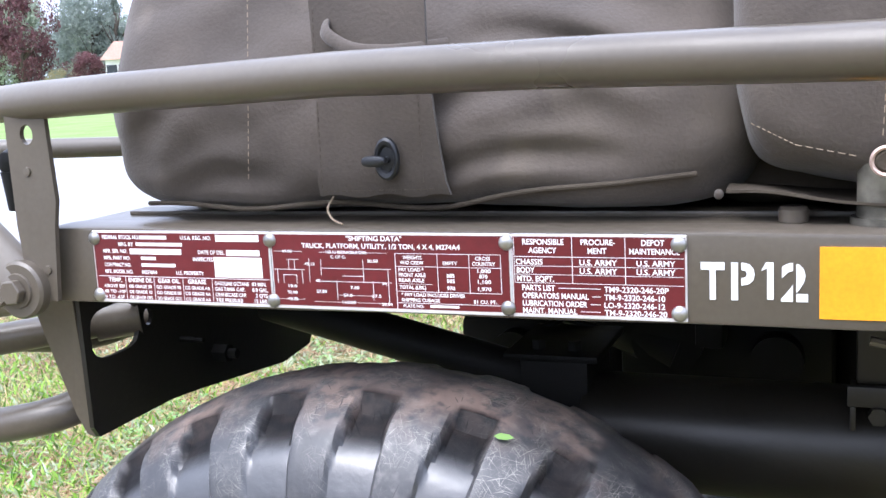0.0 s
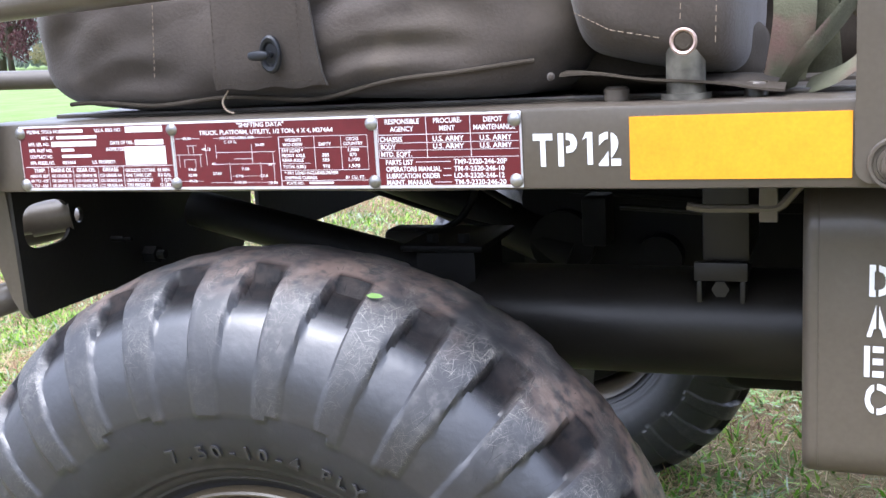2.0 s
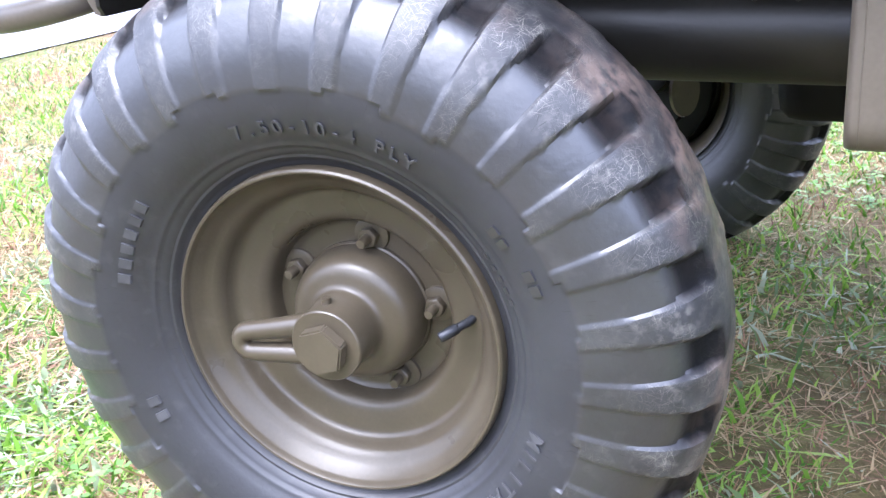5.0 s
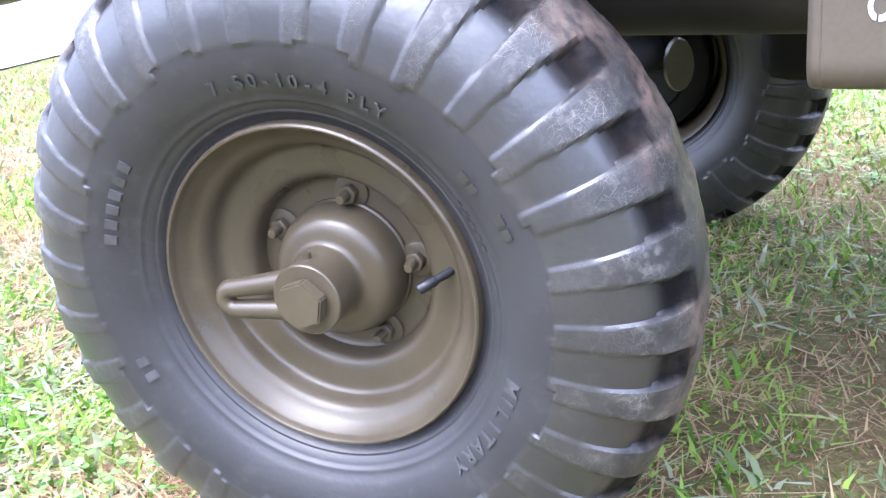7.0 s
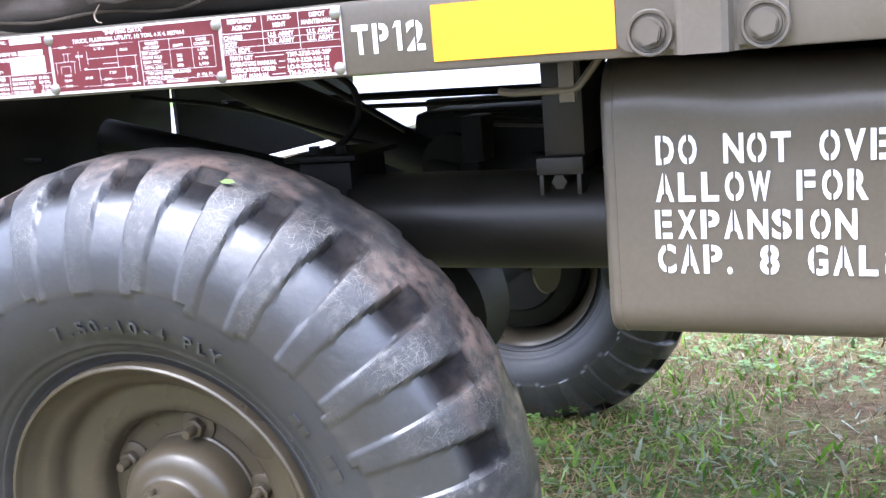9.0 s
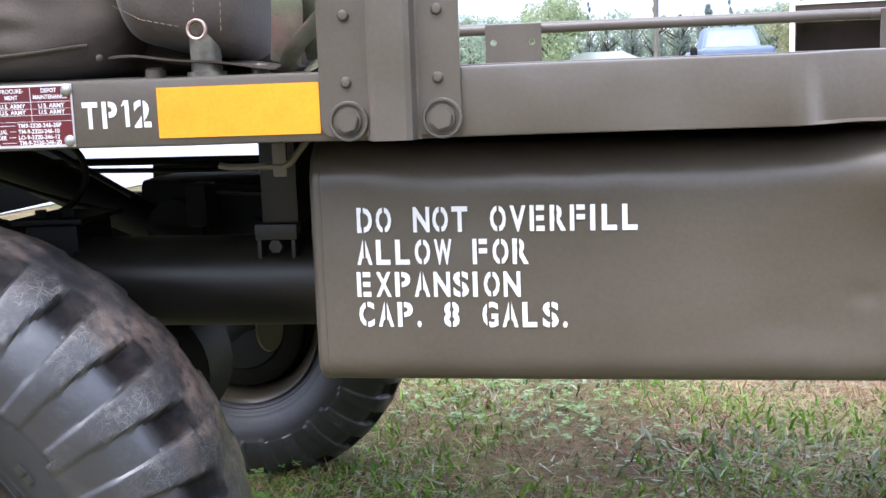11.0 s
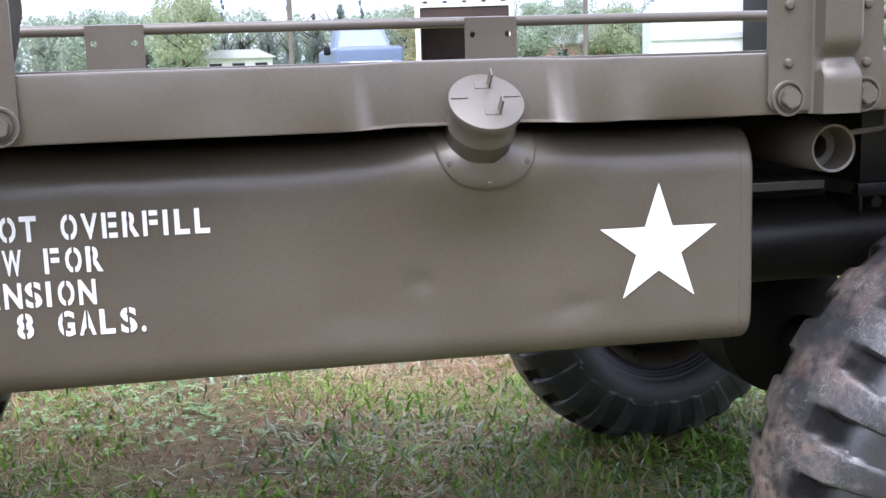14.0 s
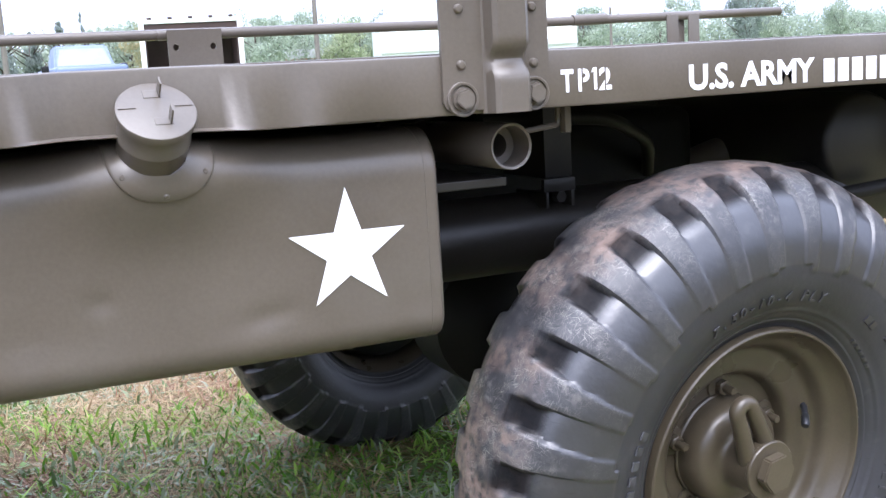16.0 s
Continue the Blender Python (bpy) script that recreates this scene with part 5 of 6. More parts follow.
box(bm, 1.90, 1.96, 0.30, 0.36, 0.50, 0.585, 0.006)
part("spring_perch", bm, olive_shaded, truck)
bm = bmesh.new()
box(bm, 0.183, 0.208, 0.35, 0.39, 0.577, 0.626, 0.004)
part("control_box", bm, black_iron, truck)

# pale oval cover on the far axle
bm = bmesh.new()
lathe(bm, [(-0.004, 0.0), (-0.004, 0.030), (0.004, 0.032), (0.004, 0.0)], 28)
bmesh.ops.transform(bm, matrix=Matrix.Translation((0.108, 0.90, 0.335)) @ pose(0, 0, 0, 0, 0, 35) @ Matrix.Diagonal((0.75, 1, 1.3, 1)), verts=bm.verts)
part("axle_cover", bm, olive_wheel, truck, "pale olive oval axle cover")

# exhaust outlet and its bracket
bm = bmesh.new()
lathe(bm, [(0.30, 0.0225), (0.0, 0.0225), (-0.001, 0.0218), (0.0, 0.0195), (0.03, 0.0195), (0.031, 0.012), (0.20, 0.012)], 40, (1.2348, 0.030, 0.6520))
part("exhaust_outlet", bm, olive, truck, "olive exhaust outlet pipe")
bm = bmesh.new()
box(bm, 1.150, 1.239, 0.050, 0.30, 0.6130, 0.6215, 0.001)
box(bm, 1.150, 1.178, 0.10, 0.104, 0.578, 0.613, 0.001)
part("exhaust_bracket", bm, olive_shaded, truck, smooth=False)
bm = bmesh.new()
sweep(bm, bend([(1.300, 0.05, 0.690), (1.300, 0.05, 0.668), (1.262, 0.05, 0.664)], 0.004), 0.003, 8)
box(bm, 1.302, 1.309, 0.04, 0.05, 0.660, 0.690, 0.001)
part("wire_hook", bm, olive, truck)
bm = bmesh.new()
lathe(bm, [(0.0, 0.0), (0.0, 0.062), (0.004, 0.068), (0.010, 0.070), (0.40, 0.070), (0.41, 0.0)], 48, (1.87, 0.20, 0.600))
part("muffler", bm, olive_shaded, truck, "dark olive round muffler can")
bm = bmesh.new()
sweep(bm, [(1.80, 0.17, 0.54), (1.90, 0.17, 0.545)], 0.010, 12)
part("drain_pipe", bm, black_iron, truck)

# ---- rails on the far side ----
bm = bmesh.new()
sweep(bm, bend([(-0.25, 1.262, 0.828), (1.80, 1.262, 0.828), (1.98, 1.262, 0.825), (2.70, 1.262, 0.832)], 0.1), 0.0105, 16)
part("side_tube", bm, olive, truck, "thin olive handrail tube")
bm = bmesh.new()
sweep(bm, [(2.09, 1.262, 0.8270), (2.18, 1.262, 0.8285)], 0.0125, 16)
part("tube_joint", bm, olive, truck)
for x0 in (0.4565, 1.1735):
    bm = bmesh.new()
    outline = [(x0, FZ0), (x0 + 0.1055, FZ0), (x0 + 0.1055, 0.836), (x0, 0.836)]
    edges = []
    loops = [outline] + [[(x0 + hx + 0.0062 * math.cos(t), 0.803 + 0.0062 * math.sin(t)) for t in (2 * math.pi * k / 12 for k in range(12))] for hx in (0.0155, 0.0875)]
    for loop in loops:
        vs = [bm.verts.new((x, 1.2485, z)) for x, z in loop]
        edges += [bm.edges.new((vs[i], vs[(i + 1) % len(vs)])) for i in range(len(vs))]
    bmesh.ops.triangle_fill(bm, edges=edges, use_beauty=True)
    e = bmesh.ops.extrude_face_region(bm, geom=bm.faces[:])
    bmesh.ops.translate(bm, verts=[v for v in e["geom"] if isinstance(v, bmesh.types.BMVert)], vec=(0, 0.003, 0))
    bmesh.ops.recalc_face_normals(bm, faces=bm.faces)
    part("tube_bracket", bm, olive, truck, "flat olive bracket with two holes", smooth=False)
bm = bmesh.new()
box(bm, 2.345, 2.378, 1.249, 1.253, FZ0, 0.832, 0.001)
box(bm, 2.408, 2.440, 1.249, 1.253, FZ0, 0.832, 0.001)
box(bm, 2.378, 2.410, 1.268, 1.272, FZ0, 0.832, 0.001)
part("tube_bracket", bm, olive, truck)

# ---- folding guard at the near front corner: strap, tubes and hinge ----
bm = bmesh.new()
outline = [(-0.2290, 0.743), (-0.2235, 0.690), (-0.2010, 0.690), (-0.1965, 0.743), (-0.1935, 0.760), (-0.1965, 0.825), (-0.2300, 0.825)]
edges = []
for loop in (outline, [(-0.2124 + 0.0055 * math.cos(t), 0.8056 + 0.0068 * math.sin(t)) for t in (2 * math.pi * k / 14 for k in range(14))]):
    vs = [bm.verts.new((x, -0.013, z)) for x, z in loop]
    edges += [bm.edges.new((vs[i], vs[(i + 1) % len(vs)])) for i in range(len(vs))]
bmesh.ops.triangle_fill(bm, edges=edges, use_beauty=True)
e = bmesh.ops.extrude_face_region(bm, geom=bm.faces[:])
bmesh.ops.translate(bm, verts=[v for v in e["geom"] if isinstance(v, bmesh.types.BMVert)], vec=(0, 0.004, 0))
bmesh.ops.recalc_face_normals(bm, faces=bm.faces)
strap = part("guard_strap", bm, olive, truck, "flat olive upright strap with a hole", smooth=False)
for x, z in ((-0.2145, 0.7805), (-0.2060, 0.712)):
    bm = bmesh.new()
    lathe(bm, [(-0.013, 0.0032), (-0.0145, 0.003), (-0.015, 0.0)], 12, (x, 0, z))
    part("rivet", bm, olive, strap)
bm = bmesh.new()
sweep(bm, [(-0.66, 0.125, 0.815), (-0.240, 0.000, 0.8265), (-0.212, -0.008, 0.8280), (-0.13, -0.022, 0.8310), (0.040, -0.046, 0.8360), (0.170, -0.072, 0.8362), (0.258, -0.092, 0.8355), (0.330, -0.112, 0.8350), (0.41, -0.136, 0.8345)], 0.0128, 24)
part("guard_tube", bm, olive, truck, "thick olive guard tube above the deck")
bm = bmesh.new()
lathe(bm, [(-0.012, 0.0), (-0.012, 0.0205), (-0.020, 0.0205), (-0.022, 0.0185), (-0.022, 0.0)], 32, (-0.2268, 0, 0.6985))
sweep(bm, [(-0.2268, -0.016, 0.6985), (-0.262, -0.016, 0.738), (-0.300, -0.016, 0.765)], [0.020, 0.016, 0.014], 16, squash=0.4)
part("hinge_arm", bm, olive, truck)
bm = bmesh.new()
lathe(bm, [(-0.022, 0.0125), (-0.0235, 0.0120), (-0.0240, 0.0)], 24, (-0.2268, 0, 0.6985))
part("hinge_washer", bm, olive, truck)
bm = bmesh.new()
hexagon(bm, -0.2268, -0.024, 0.6985, 0.0092, 0.007, 0.1)
bmesh.ops.bevel(bm, geom=list(bm.edges), offset=0.0008, segments=1, affect="EDGES")
part("hinge_bolt", bm, olive, truck, smooth=False)
for pts, r in (
    ([(-0.68, 0.35, 0.770), (-0.27, 0.62, 0.752), (-0.218, 0.70, 0.748)], 0.012),
    ([(-0.66, 0.04, 0.655), (-0.27, 0.00, 0.684), (-0.235, 0.00, 0.690)], 0.0115),
    (bend([(-0.68, 0.20, 0.612), (-0.33, 0.09, 0.630), (-0.27, 0.10, 0.632), (-0.243, 0.20, 0.640)], 0.05), 0.0110),
    (bend([(-0.68, 0.12, 0.545), (-0.33, 0.04, 0.570), (-0.265, 0.05, 0.583), (-0.243, 0.10, 0.594)], 0.05), 0.0140),
):
    bm = bmesh.new()
    sweep(bm, pts, r, 20)
    part("guard_tube", bm, olive, truck, "bent olive guard tube")
bm = bmesh.new()
sweep(bm, [(-0.223, 0.105, 0.652), (-0.38, 0.00, 0.636)], 0.0125, 20)
sweep(bm, [(-0.223, 0.105, 0.652), (-0.252, 0.086, 0.649)], 0.0155, 20)
part("guard_socket", bm, olive, truck)
bm = bmesh.new()
sweep(bm, [(-0.284, 0.05, 0.745), (-0.284, 0.05, 0.775)], [0.007, 0.010], 16)
lathe(bm, [(-0.011, 0.0), (-0.008, 0.008), (0.0, 0.011), (0.008, 0.008), (0.011, 0.0)], 20, (-0.284, 0.05, 0.782))
part("lever_knob", bm, black_iron, truck, "small black round lever knob")

# ---- canvas seat cushion, its side flap, straps ----


def soft_box(bm, x0, x1, y0, y1, z0, z1, power=4.0, n=36, ripple=0.004, seed=0.0, sag=0.0):
    """A stuffed, rounded block with folds."""
    c = Vector(((x0 + x1) / 2, (y0 + y1) / 2, (z0 + z1) / 2))
    h = Vector(((x1 - x0) / 2, (y1 - y0) / 2, (z1 - z0) / 2))
    made = bmesh.ops.create_cube(bm, size=2.0)["verts"]
    edges = list({e for v in made for e in v.link_edges})
    bmesh.ops.subdivide_edges(bm, edges=edges, cuts=n, use_grid_fill=True)
    for v in bm.verts:
        p = v.co.copy()
        k = (abs(p.x) ** power + abs(p.y) ** power + abs(p.z) ** power) ** (1 / power)
        p = p / k
        q = Vector((p.x * h.x, p.y * h.y, p.z * h.z))
        w = ripple * (noise.noise((q.x * 9 + seed, q.y * 9, q.z * 16)) + 0.5 * noise.noise((q.x * 26 + seed, q.y * 22, q.z * 40 + q.x * 12)))
        w += ripple * 0.55 * max(0.0, noise.noise((q.x * 5 + q.z * 7 + seed, q.y * 4, q.z * 30 - q.x * 11))) ** 0.7
        nrm = p.normalized()
        q += nrm * w
        q.z -= sag * max(0.0, 1 - abs(p.x)) * (p.z > 0)
        v.co = c + q
    return bm


cushion = thing("seat_cushion", (0, 0, FZ1), "worn olive brown canvas cushion with stitched seams lying on the deck", "cushion")
bm = bmesh.new()
soft_box(bm, -0.198, 0.264, 0.022, 0.46, FZ1, 0.935, 7.0, 90, 0.0060, 1.0)
FOLDS = (((0.03, 0.055), (0.23, 0.120), 0.010, 0.0050), ((0.07, 0.030), (0.22, 0.050), 0.007, 0.0035), ((0.10, 0.115), (0.235, 0.085), 0.009, 0.0050), ((0.12, 0.15), (0.25, 0.11), 0.012, 0.006), ((-0.15, 0.05), (-0.09, 0.11), 0.012, 0.003), ((-0.12, 0.02), (-0.02, 0.035), 0.008, 0.003))
for v in bm.verts:
    if v.co.y < 0.12:
        for (ax, az), (bx, bz), wide, deep in FOLDS:
            p, q, r = Vector((v.co.x, v.co.z - FZ1)), Vector((ax, az)), Vector((bx, bz))
            t = max(0.0, min(1.0, (p - q).dot(r - q) / (r - q).length_squared))
            c = q.lerp(r, t) + Vector((0, 0.006 * math.sin(t * 5)))
            dd = (p - c).length
            v.co.y += 1.3 * deep * math.sin(math.pi * min(1, 0.15 + t)) * (math.exp(-(dd / wide) ** 2) - 0.5 * math.exp(-((dd - 1.8 * wide) / wide) ** 2))
    if v.co.z < 0.752 and v.co.y < 0.2:
        v.co.y += 0.018 * (0.752 - v.co.z) / 0.01
    v.co.y += 0.010 * math.sin((v.co.x + 0.15) * 9.0) * (v.co.z - FZ1) / 0.18
    v.co.z = max(v.co.z, FZ1 + 0.0006)
    v.co.z -= FZ1
    v.co.y += 0.45 * max(0.0, v.co.z - 0.085)          # the upper half leans back
cover = part("cover", bm, canvas, cushion)
# bottom piping, vertical seams
bm = bmesh.new()
front = [v.co for v in cover.data.vertices if v.co.y < 0.09 and v.co.z < 0.06]
pts = []
for k in range(41):
    x = -0.165 + 0.405 * k / 40
    z = 0.0105 + 0.002 * math.sin(k * 0.5) + 0.017 * smooth_step((x - 0.06) / 0.15)
    near = [c.y for c in front if abs(c.x - x) < 0.007 and abs(c.z - z) < 0.005]
    pts.append((x, min(near) if near else 0.03, z))
pts = [(b[0], (a[1] + b[1] + c[1]) / 3 - 0.0006, b[2]) for a, b, c in zip(pts, pts[1:], pts[2:])]
sweep(bm, pts, 0.0017, 8)
part("piping", bm, canvas_dark, cushion)


def stitches(bm, a, b, n, r=0.00032):
    a, b = Vector(a), Vector(b)
    for i in range(n):
        p, q = a.lerp(b, i / n), a.lerp(b, (i + 0.62) / n)
        sweep(bm, [p, q], r, 5)
    return bm


bm = bmesh.new()
stitches(bm, (-0.0615, 0.0205, 0.030), (-0.0530, 0.0245, 0.160), 26)
part("stitching", bm, thread, cushion)
# flap with its turn-button
bm = bmesh.new()
cols = 14
rows = []
for j in range(15):
    t = j / 14
    rows.append([bm.verts.new((-0.006 + (0.0815 + 0.009 * (1 - t) ** 2 - 0.002) * i / cols, 0.0115 + 0.0040 * math.sin(2.6 * i / cols + 3 * t) + 0.004 * t + (0.004 if t < 0.05 else 0.0), 0.0185 + 0.125 * t + 0.0012 * math.sin(i * 1.1))) for i in range(cols + 1)])
for r, s in zip(rows, rows[1:]):
    for k in range(cols):
        bm.faces.new((r[k], r[k + 1], s[k + 1], s[k]))
e = bmesh.ops.extrude_face_region(bm, geom=bm.faces[:])
bmesh.ops.translate(bm, verts=[v for v in e["geom"] if isinstance(v, bmesh.types.BMVert)], vec=(0, 0.003, 0))
bmesh.ops.recalc_face_normals(bm, faces=bm.faces)
flap = part("flap", bm, canvas, cushion, "stitched canvas flap with a turn button")
bm = bmesh.new()
lathe(bm, [(0.0, 0.0135), (-0.0025, 0.0132), (-0.0036, 0.0115), (-0.003, 0.009), (-0.001, 0.0075), (-0.001, 0.0)], 32)
for v in bm.verts:
    v.co.x *= 0.62
    v.co += Vector((0.0445, 0.0105, 0.0425))
part("grommet", bm, dark_button, flap)
bm = bmesh.new()
soft_box(bm, 0.0315, 0.0475, -0.003, 0.004, 0.0385, 0.0455, 2.6, 8, 0.0)
sweep(bm, [(0.0445, 0.006, 0.042), (0.0445, 0.018, 0.042)], 0.0022, 10)
part("turn_button", bm, dark_button, flap, "black turn button")
bm = bmesh.new()
stitches(bm, (0.0685, 0.0085, 0.028), (0.0650, 0.0130, 0.138), 24)
stitches(bm, (0.000, 0.0090, 0.0225), (0.076, 0.0100, 0.0235), 18)
stitches(bm, (-0.0015, 0.0095, 0.024), (-0.0015, 0.0125, 0.138), 24)
part("stitching", bm, canvas_dark, flap)
bm = bmesh.new()
sweep(bm, bend([(0.000, 0.022, 0.018), (-0.004, 0.018, 0.010), (0.004, 0.010, 0.004), (0.014, 0.004, 0.0025)], 0.008), 0.0007, 6)
part("loose_thread", bm, thread, cushion)

backrest = thing("canvas_pad", (0, 0, FZ1), "folded brown canvas pad with rounded corner and metal snap ring", "pad")
bm = bmesh.new()
soft_box(bm, 0.249, 0.364, 0.013, 0.30, 0.027, 0.26, 6.5, 40, 0.0045, 7.0)
for v in bm.verts:
    u = (v.co.x - 0.249) / 0.115
    v.co.z -= 0.016 * max(0.0, u - 0.1) * (v.co.z < 0.12)
part("cover", bm, canvas, backrest)
bm = bmesh.new()
lathe(bm, [(0.0, 0.0085), (-0.002, 0.0084), (-0.003, 0.0074), (-0.0022, 0.0062), (-0.001, 0.006)], 28, (0.331, 0.0108, 0.0365))
part("snap_ring", bm, copper, backrest, "pale metal snap ring")
bm = bmesh.new()
lathe(bm, [(-0.001, 0.0062), (-0.0022, 0.0045), (-0.0016, 0.0)], 24, (0.331, 0.0108, 0.0365))
part("snap_centre", bm, canvas_dark, backrest)
bm = bmesh.new()
stitches(bm, (0.329, 0.0110, 0.050), (0.335, 0.0110, 0.170), 20)
stitches(bm, (0.350, 0.0120, 0.035), (0.354, 0.0120, 0.170), 22)
stitches(bm, (0.262, 0.0135, 0.058), (0.285, 0.0118, 0.046), 8)
stitches(bm, (0.285, 0.0118, 0.046), (0.318, 0.0110, 0.039), 6)
part("stitching", bm, thread, backrest)
bm = bmesh.new()
sweep(bm, [(0.329, 0.034, 0.0), (0.329, 0.034, 0.034)], 0.0125, 24)
sweep(bm, [(0.329, 0.034, 0.0), (0.329, 0.034, 0.004)], 0.016, 24)
part("post", bm, chipped, backrest, "chipped metal support post")

# canvas skirt lying between cushion and post
bm = bmesh.new()
rows = []
for i in range(25):
    t = i / 24
    x = 0.246 + 0.144 * t
    yy = 0.034 - 0.014 * min(1.0, 3 * t)
    z = 0.017 - 0.011 * t + 0.0010 * math.sin(t * 11)
    rows.append([bm.verts.new((x, yy + w, FZ1 + z + 0.002 * math.sin(w * 90 + t * 5))) for w in (0.0, 0.006, 0.02, 0.05, 0.10)])
for r, s in zip(rows, rows[1:]):
    for k in range(4):
        bm.faces.new((r[k], s[k], s[k + 1], r[k + 1]))
e = bmesh.ops.extrude_face_region(bm, geom=bm.faces[:])
bmesh.ops.translate(bm, verts=[v for v in e["geom"] if isinstance(v, bmesh.types.BMVert)], vec=(0, 0, 0.0016))
bmesh.ops.recalc_face_normals(bm, faces=bm.faces)
tagged(part("canvas_skirt", bm, canvas_dark), "loose canvas edge with frayed knot lying on the deck", "canvas")
for x, r in ((0.283, 0.0085), (0.372, 0.0075)):
    bm = bmesh.new()
    lathe(bm, [(0.0, r), (-0.007, r), (-0.009, r * 0.8), (-0.009, 0.0)], 20)
    bmesh.ops.transform(bm, matrix=Matrix.Translation((x, 0.040, FZ1)) @ pose(0, 0, 0, -90), verts=bm.verts)
    part("deck_bolt", bm, olive, truck)


def strap_band(name, pts, width, label):
    bm = bmesh.new()
    sweep(bm, bend(pts, 0.03, 8), width / 2, 12, squash=0.16)
    return tagged(part(name, bm, webbing), label, "strap", group="webbing straps")


for pts, w in (
    ([(0.388, 0.06, FZ1 + 0.003), (0.400, 0.045, FZ1 + 0.022), (0.425, 0.06, FZ1 + 0.050), (0.445, 0.08, FZ1 + 0.085)], 0.020),
    ([(0.402, 0.07, FZ1 + 0.003), (0.425, 0.05, FZ1 + 0.012), (0.445, 0.05, FZ1 + 0.03)], 0.018),
    ([(0.380, 0.12, FZ1 + 0.12), (0.410, 0.07, FZ1 + 0.075), (0.440, 0.07, FZ1 + 0.055)], 0.026),
):
    strap_band("webbing_strap", pts, w, "rolled khaki webbing strap on the deck")
bm = bmesh.new()
for k in range(4):
    sweep(bm, bend([(0.398 + 0.006 * k, 0.050 + 0.01 * k, FZ1 + 0.066 + 0.01 * k), (0.404 + 0.006 * k, 0.04, FZ1 + 0.085), (0.418, 0.06, FZ1 + 0.09 + 0.004 * k)], 0.01), 0.002, 8)
tagged(part("strap_buckle", bm, steel), "small steel strap buckle", "buckle")

# cloth carrying loop on the cushion
bm = bmesh.new()
sweep(bm, bend([(0.004, 0.022, 0.130), (0.008, 0.006, 0.121), (0.030, -0.002, 0.109), (0.058, 0.000, 0.107), (0.084, 0.022, 0.110)], 0.02), 0.0045, 10, squash=0.5)
part("carrying_loop", bm, canvas, cushion)

# knot of frayed thread where the cushion's piping ends
bm = bmesh.new()
soft_box(bm, 0.2405, 0.2455, 0.020, 0.026, 0.0150, 0.0205, 2.2, 10, 0.0030, 3.0)
part("knot", bm, canvas, cushion, "frayed knot")
# added dark block that closes the bright gap under the pad
bm = bmesh.new()
soft_box(bm, 0.225, 0.368, 0.085, 0.34, FZ1, FZ1 + 0.050, 4.0, 16, 0.004, 9.0)
for v in bm.verts:
    v.co.z = max(v.co.z, FZ1 + 0.0005)
tagged(part("gap_filler_cloth", bm, canvas_dark), "dark canvas block added to close the gap under the pad", "cloth")
# dark roll and hanging bands between the folded seat and the stake socket
# the roll also hides the bright sky between pad and socket
bm = bmesh.new()
soft_box(bm, 0.300, 0.470, 0.365, 0.52, FZ1, FZ1 + 0.19, 4.0, 24, 0.008, 4.0)
for v in bm.verts:
    v.co.z = max(v.co.z, FZ1 + 0.0005)
tagged(part("rolled_cover", bm, canvas_dark), "dark rolled canvas cover behind the folded seat", "cover")
for pts, w, mat, label in (
    ([(0.408, 0.150, FZ1 + 0.055), (0.414, 0.135, FZ1 + 0.10), (0.430, 0.14, FZ1 + 0.20)], 0.022, webbing, "pale khaki hanging webbing band"),
    ([(0.388, 0.060, FZ1 + 0.010), (0.396, 0.045, FZ1 + 0.05), (0.390, 0.055, FZ1 + 0.11), (0.396, 0.07, FZ1 + 0.20)], 0.026, webbing, "rumpled khaki webbing band beside the pad"),
    ([(0.412, 0.080, FZ1 + 0.012), (0.408, 0.060, FZ1 + 0.06), (0.418, 0.075, FZ1 + 0.12), (0.412, 0.09, FZ1 + 0.20)], 0.022, webbing, "rumpled khaki webbing band beside the pad"),
    ([(0.440, 0.120, FZ1 + 0.05), (0.436, 0.105, FZ1 + 0.09), (0.445, 0.12, FZ1 + 0.19)], 0.014, canvas, "olive canvas hanging band"),
):
    bm = bmesh.new()
    sweep(bm, bend(pts, 0.03, 8), w / 2, 12, squash=0.18, up=(1, 0, 0))
    tagged(part("webbing_strap", bm, mat), label, "strap", group="webbing straps")

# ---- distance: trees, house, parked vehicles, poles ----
# distance haze painted into the leaf greens and gold: paler and greyer
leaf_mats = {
    "green": island_material("leaves_green_hazed", [(0.28, 0.33, 0.26), (0.34, 0.40, 0.30), (0.42, 0.47, 0.37)], 0.6, 0.45),
    "light": island_material("leaves_light_hazed", [(0.28, 0.33, 0.19), (0.34, 0.39, 0.23), (0.42, 0.45, 0.31)], 0.6, 0.45),
    "dark": island_material("needles_dark_hazed", [(0.20, 0.245, 0.22), (0.25, 0.29, 0.26), (0.31, 0.35, 0.31)], 0.6, 0.45),
    "gold": island_material("leaves_gold_hazed", [(0.33, 0.29, 0.17), (0.38, 0.34, 0.19), (0.27, 0.29, 0.18)], 0.6, 0.45),
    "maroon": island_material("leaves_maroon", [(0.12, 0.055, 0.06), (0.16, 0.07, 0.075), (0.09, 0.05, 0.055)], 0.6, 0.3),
}


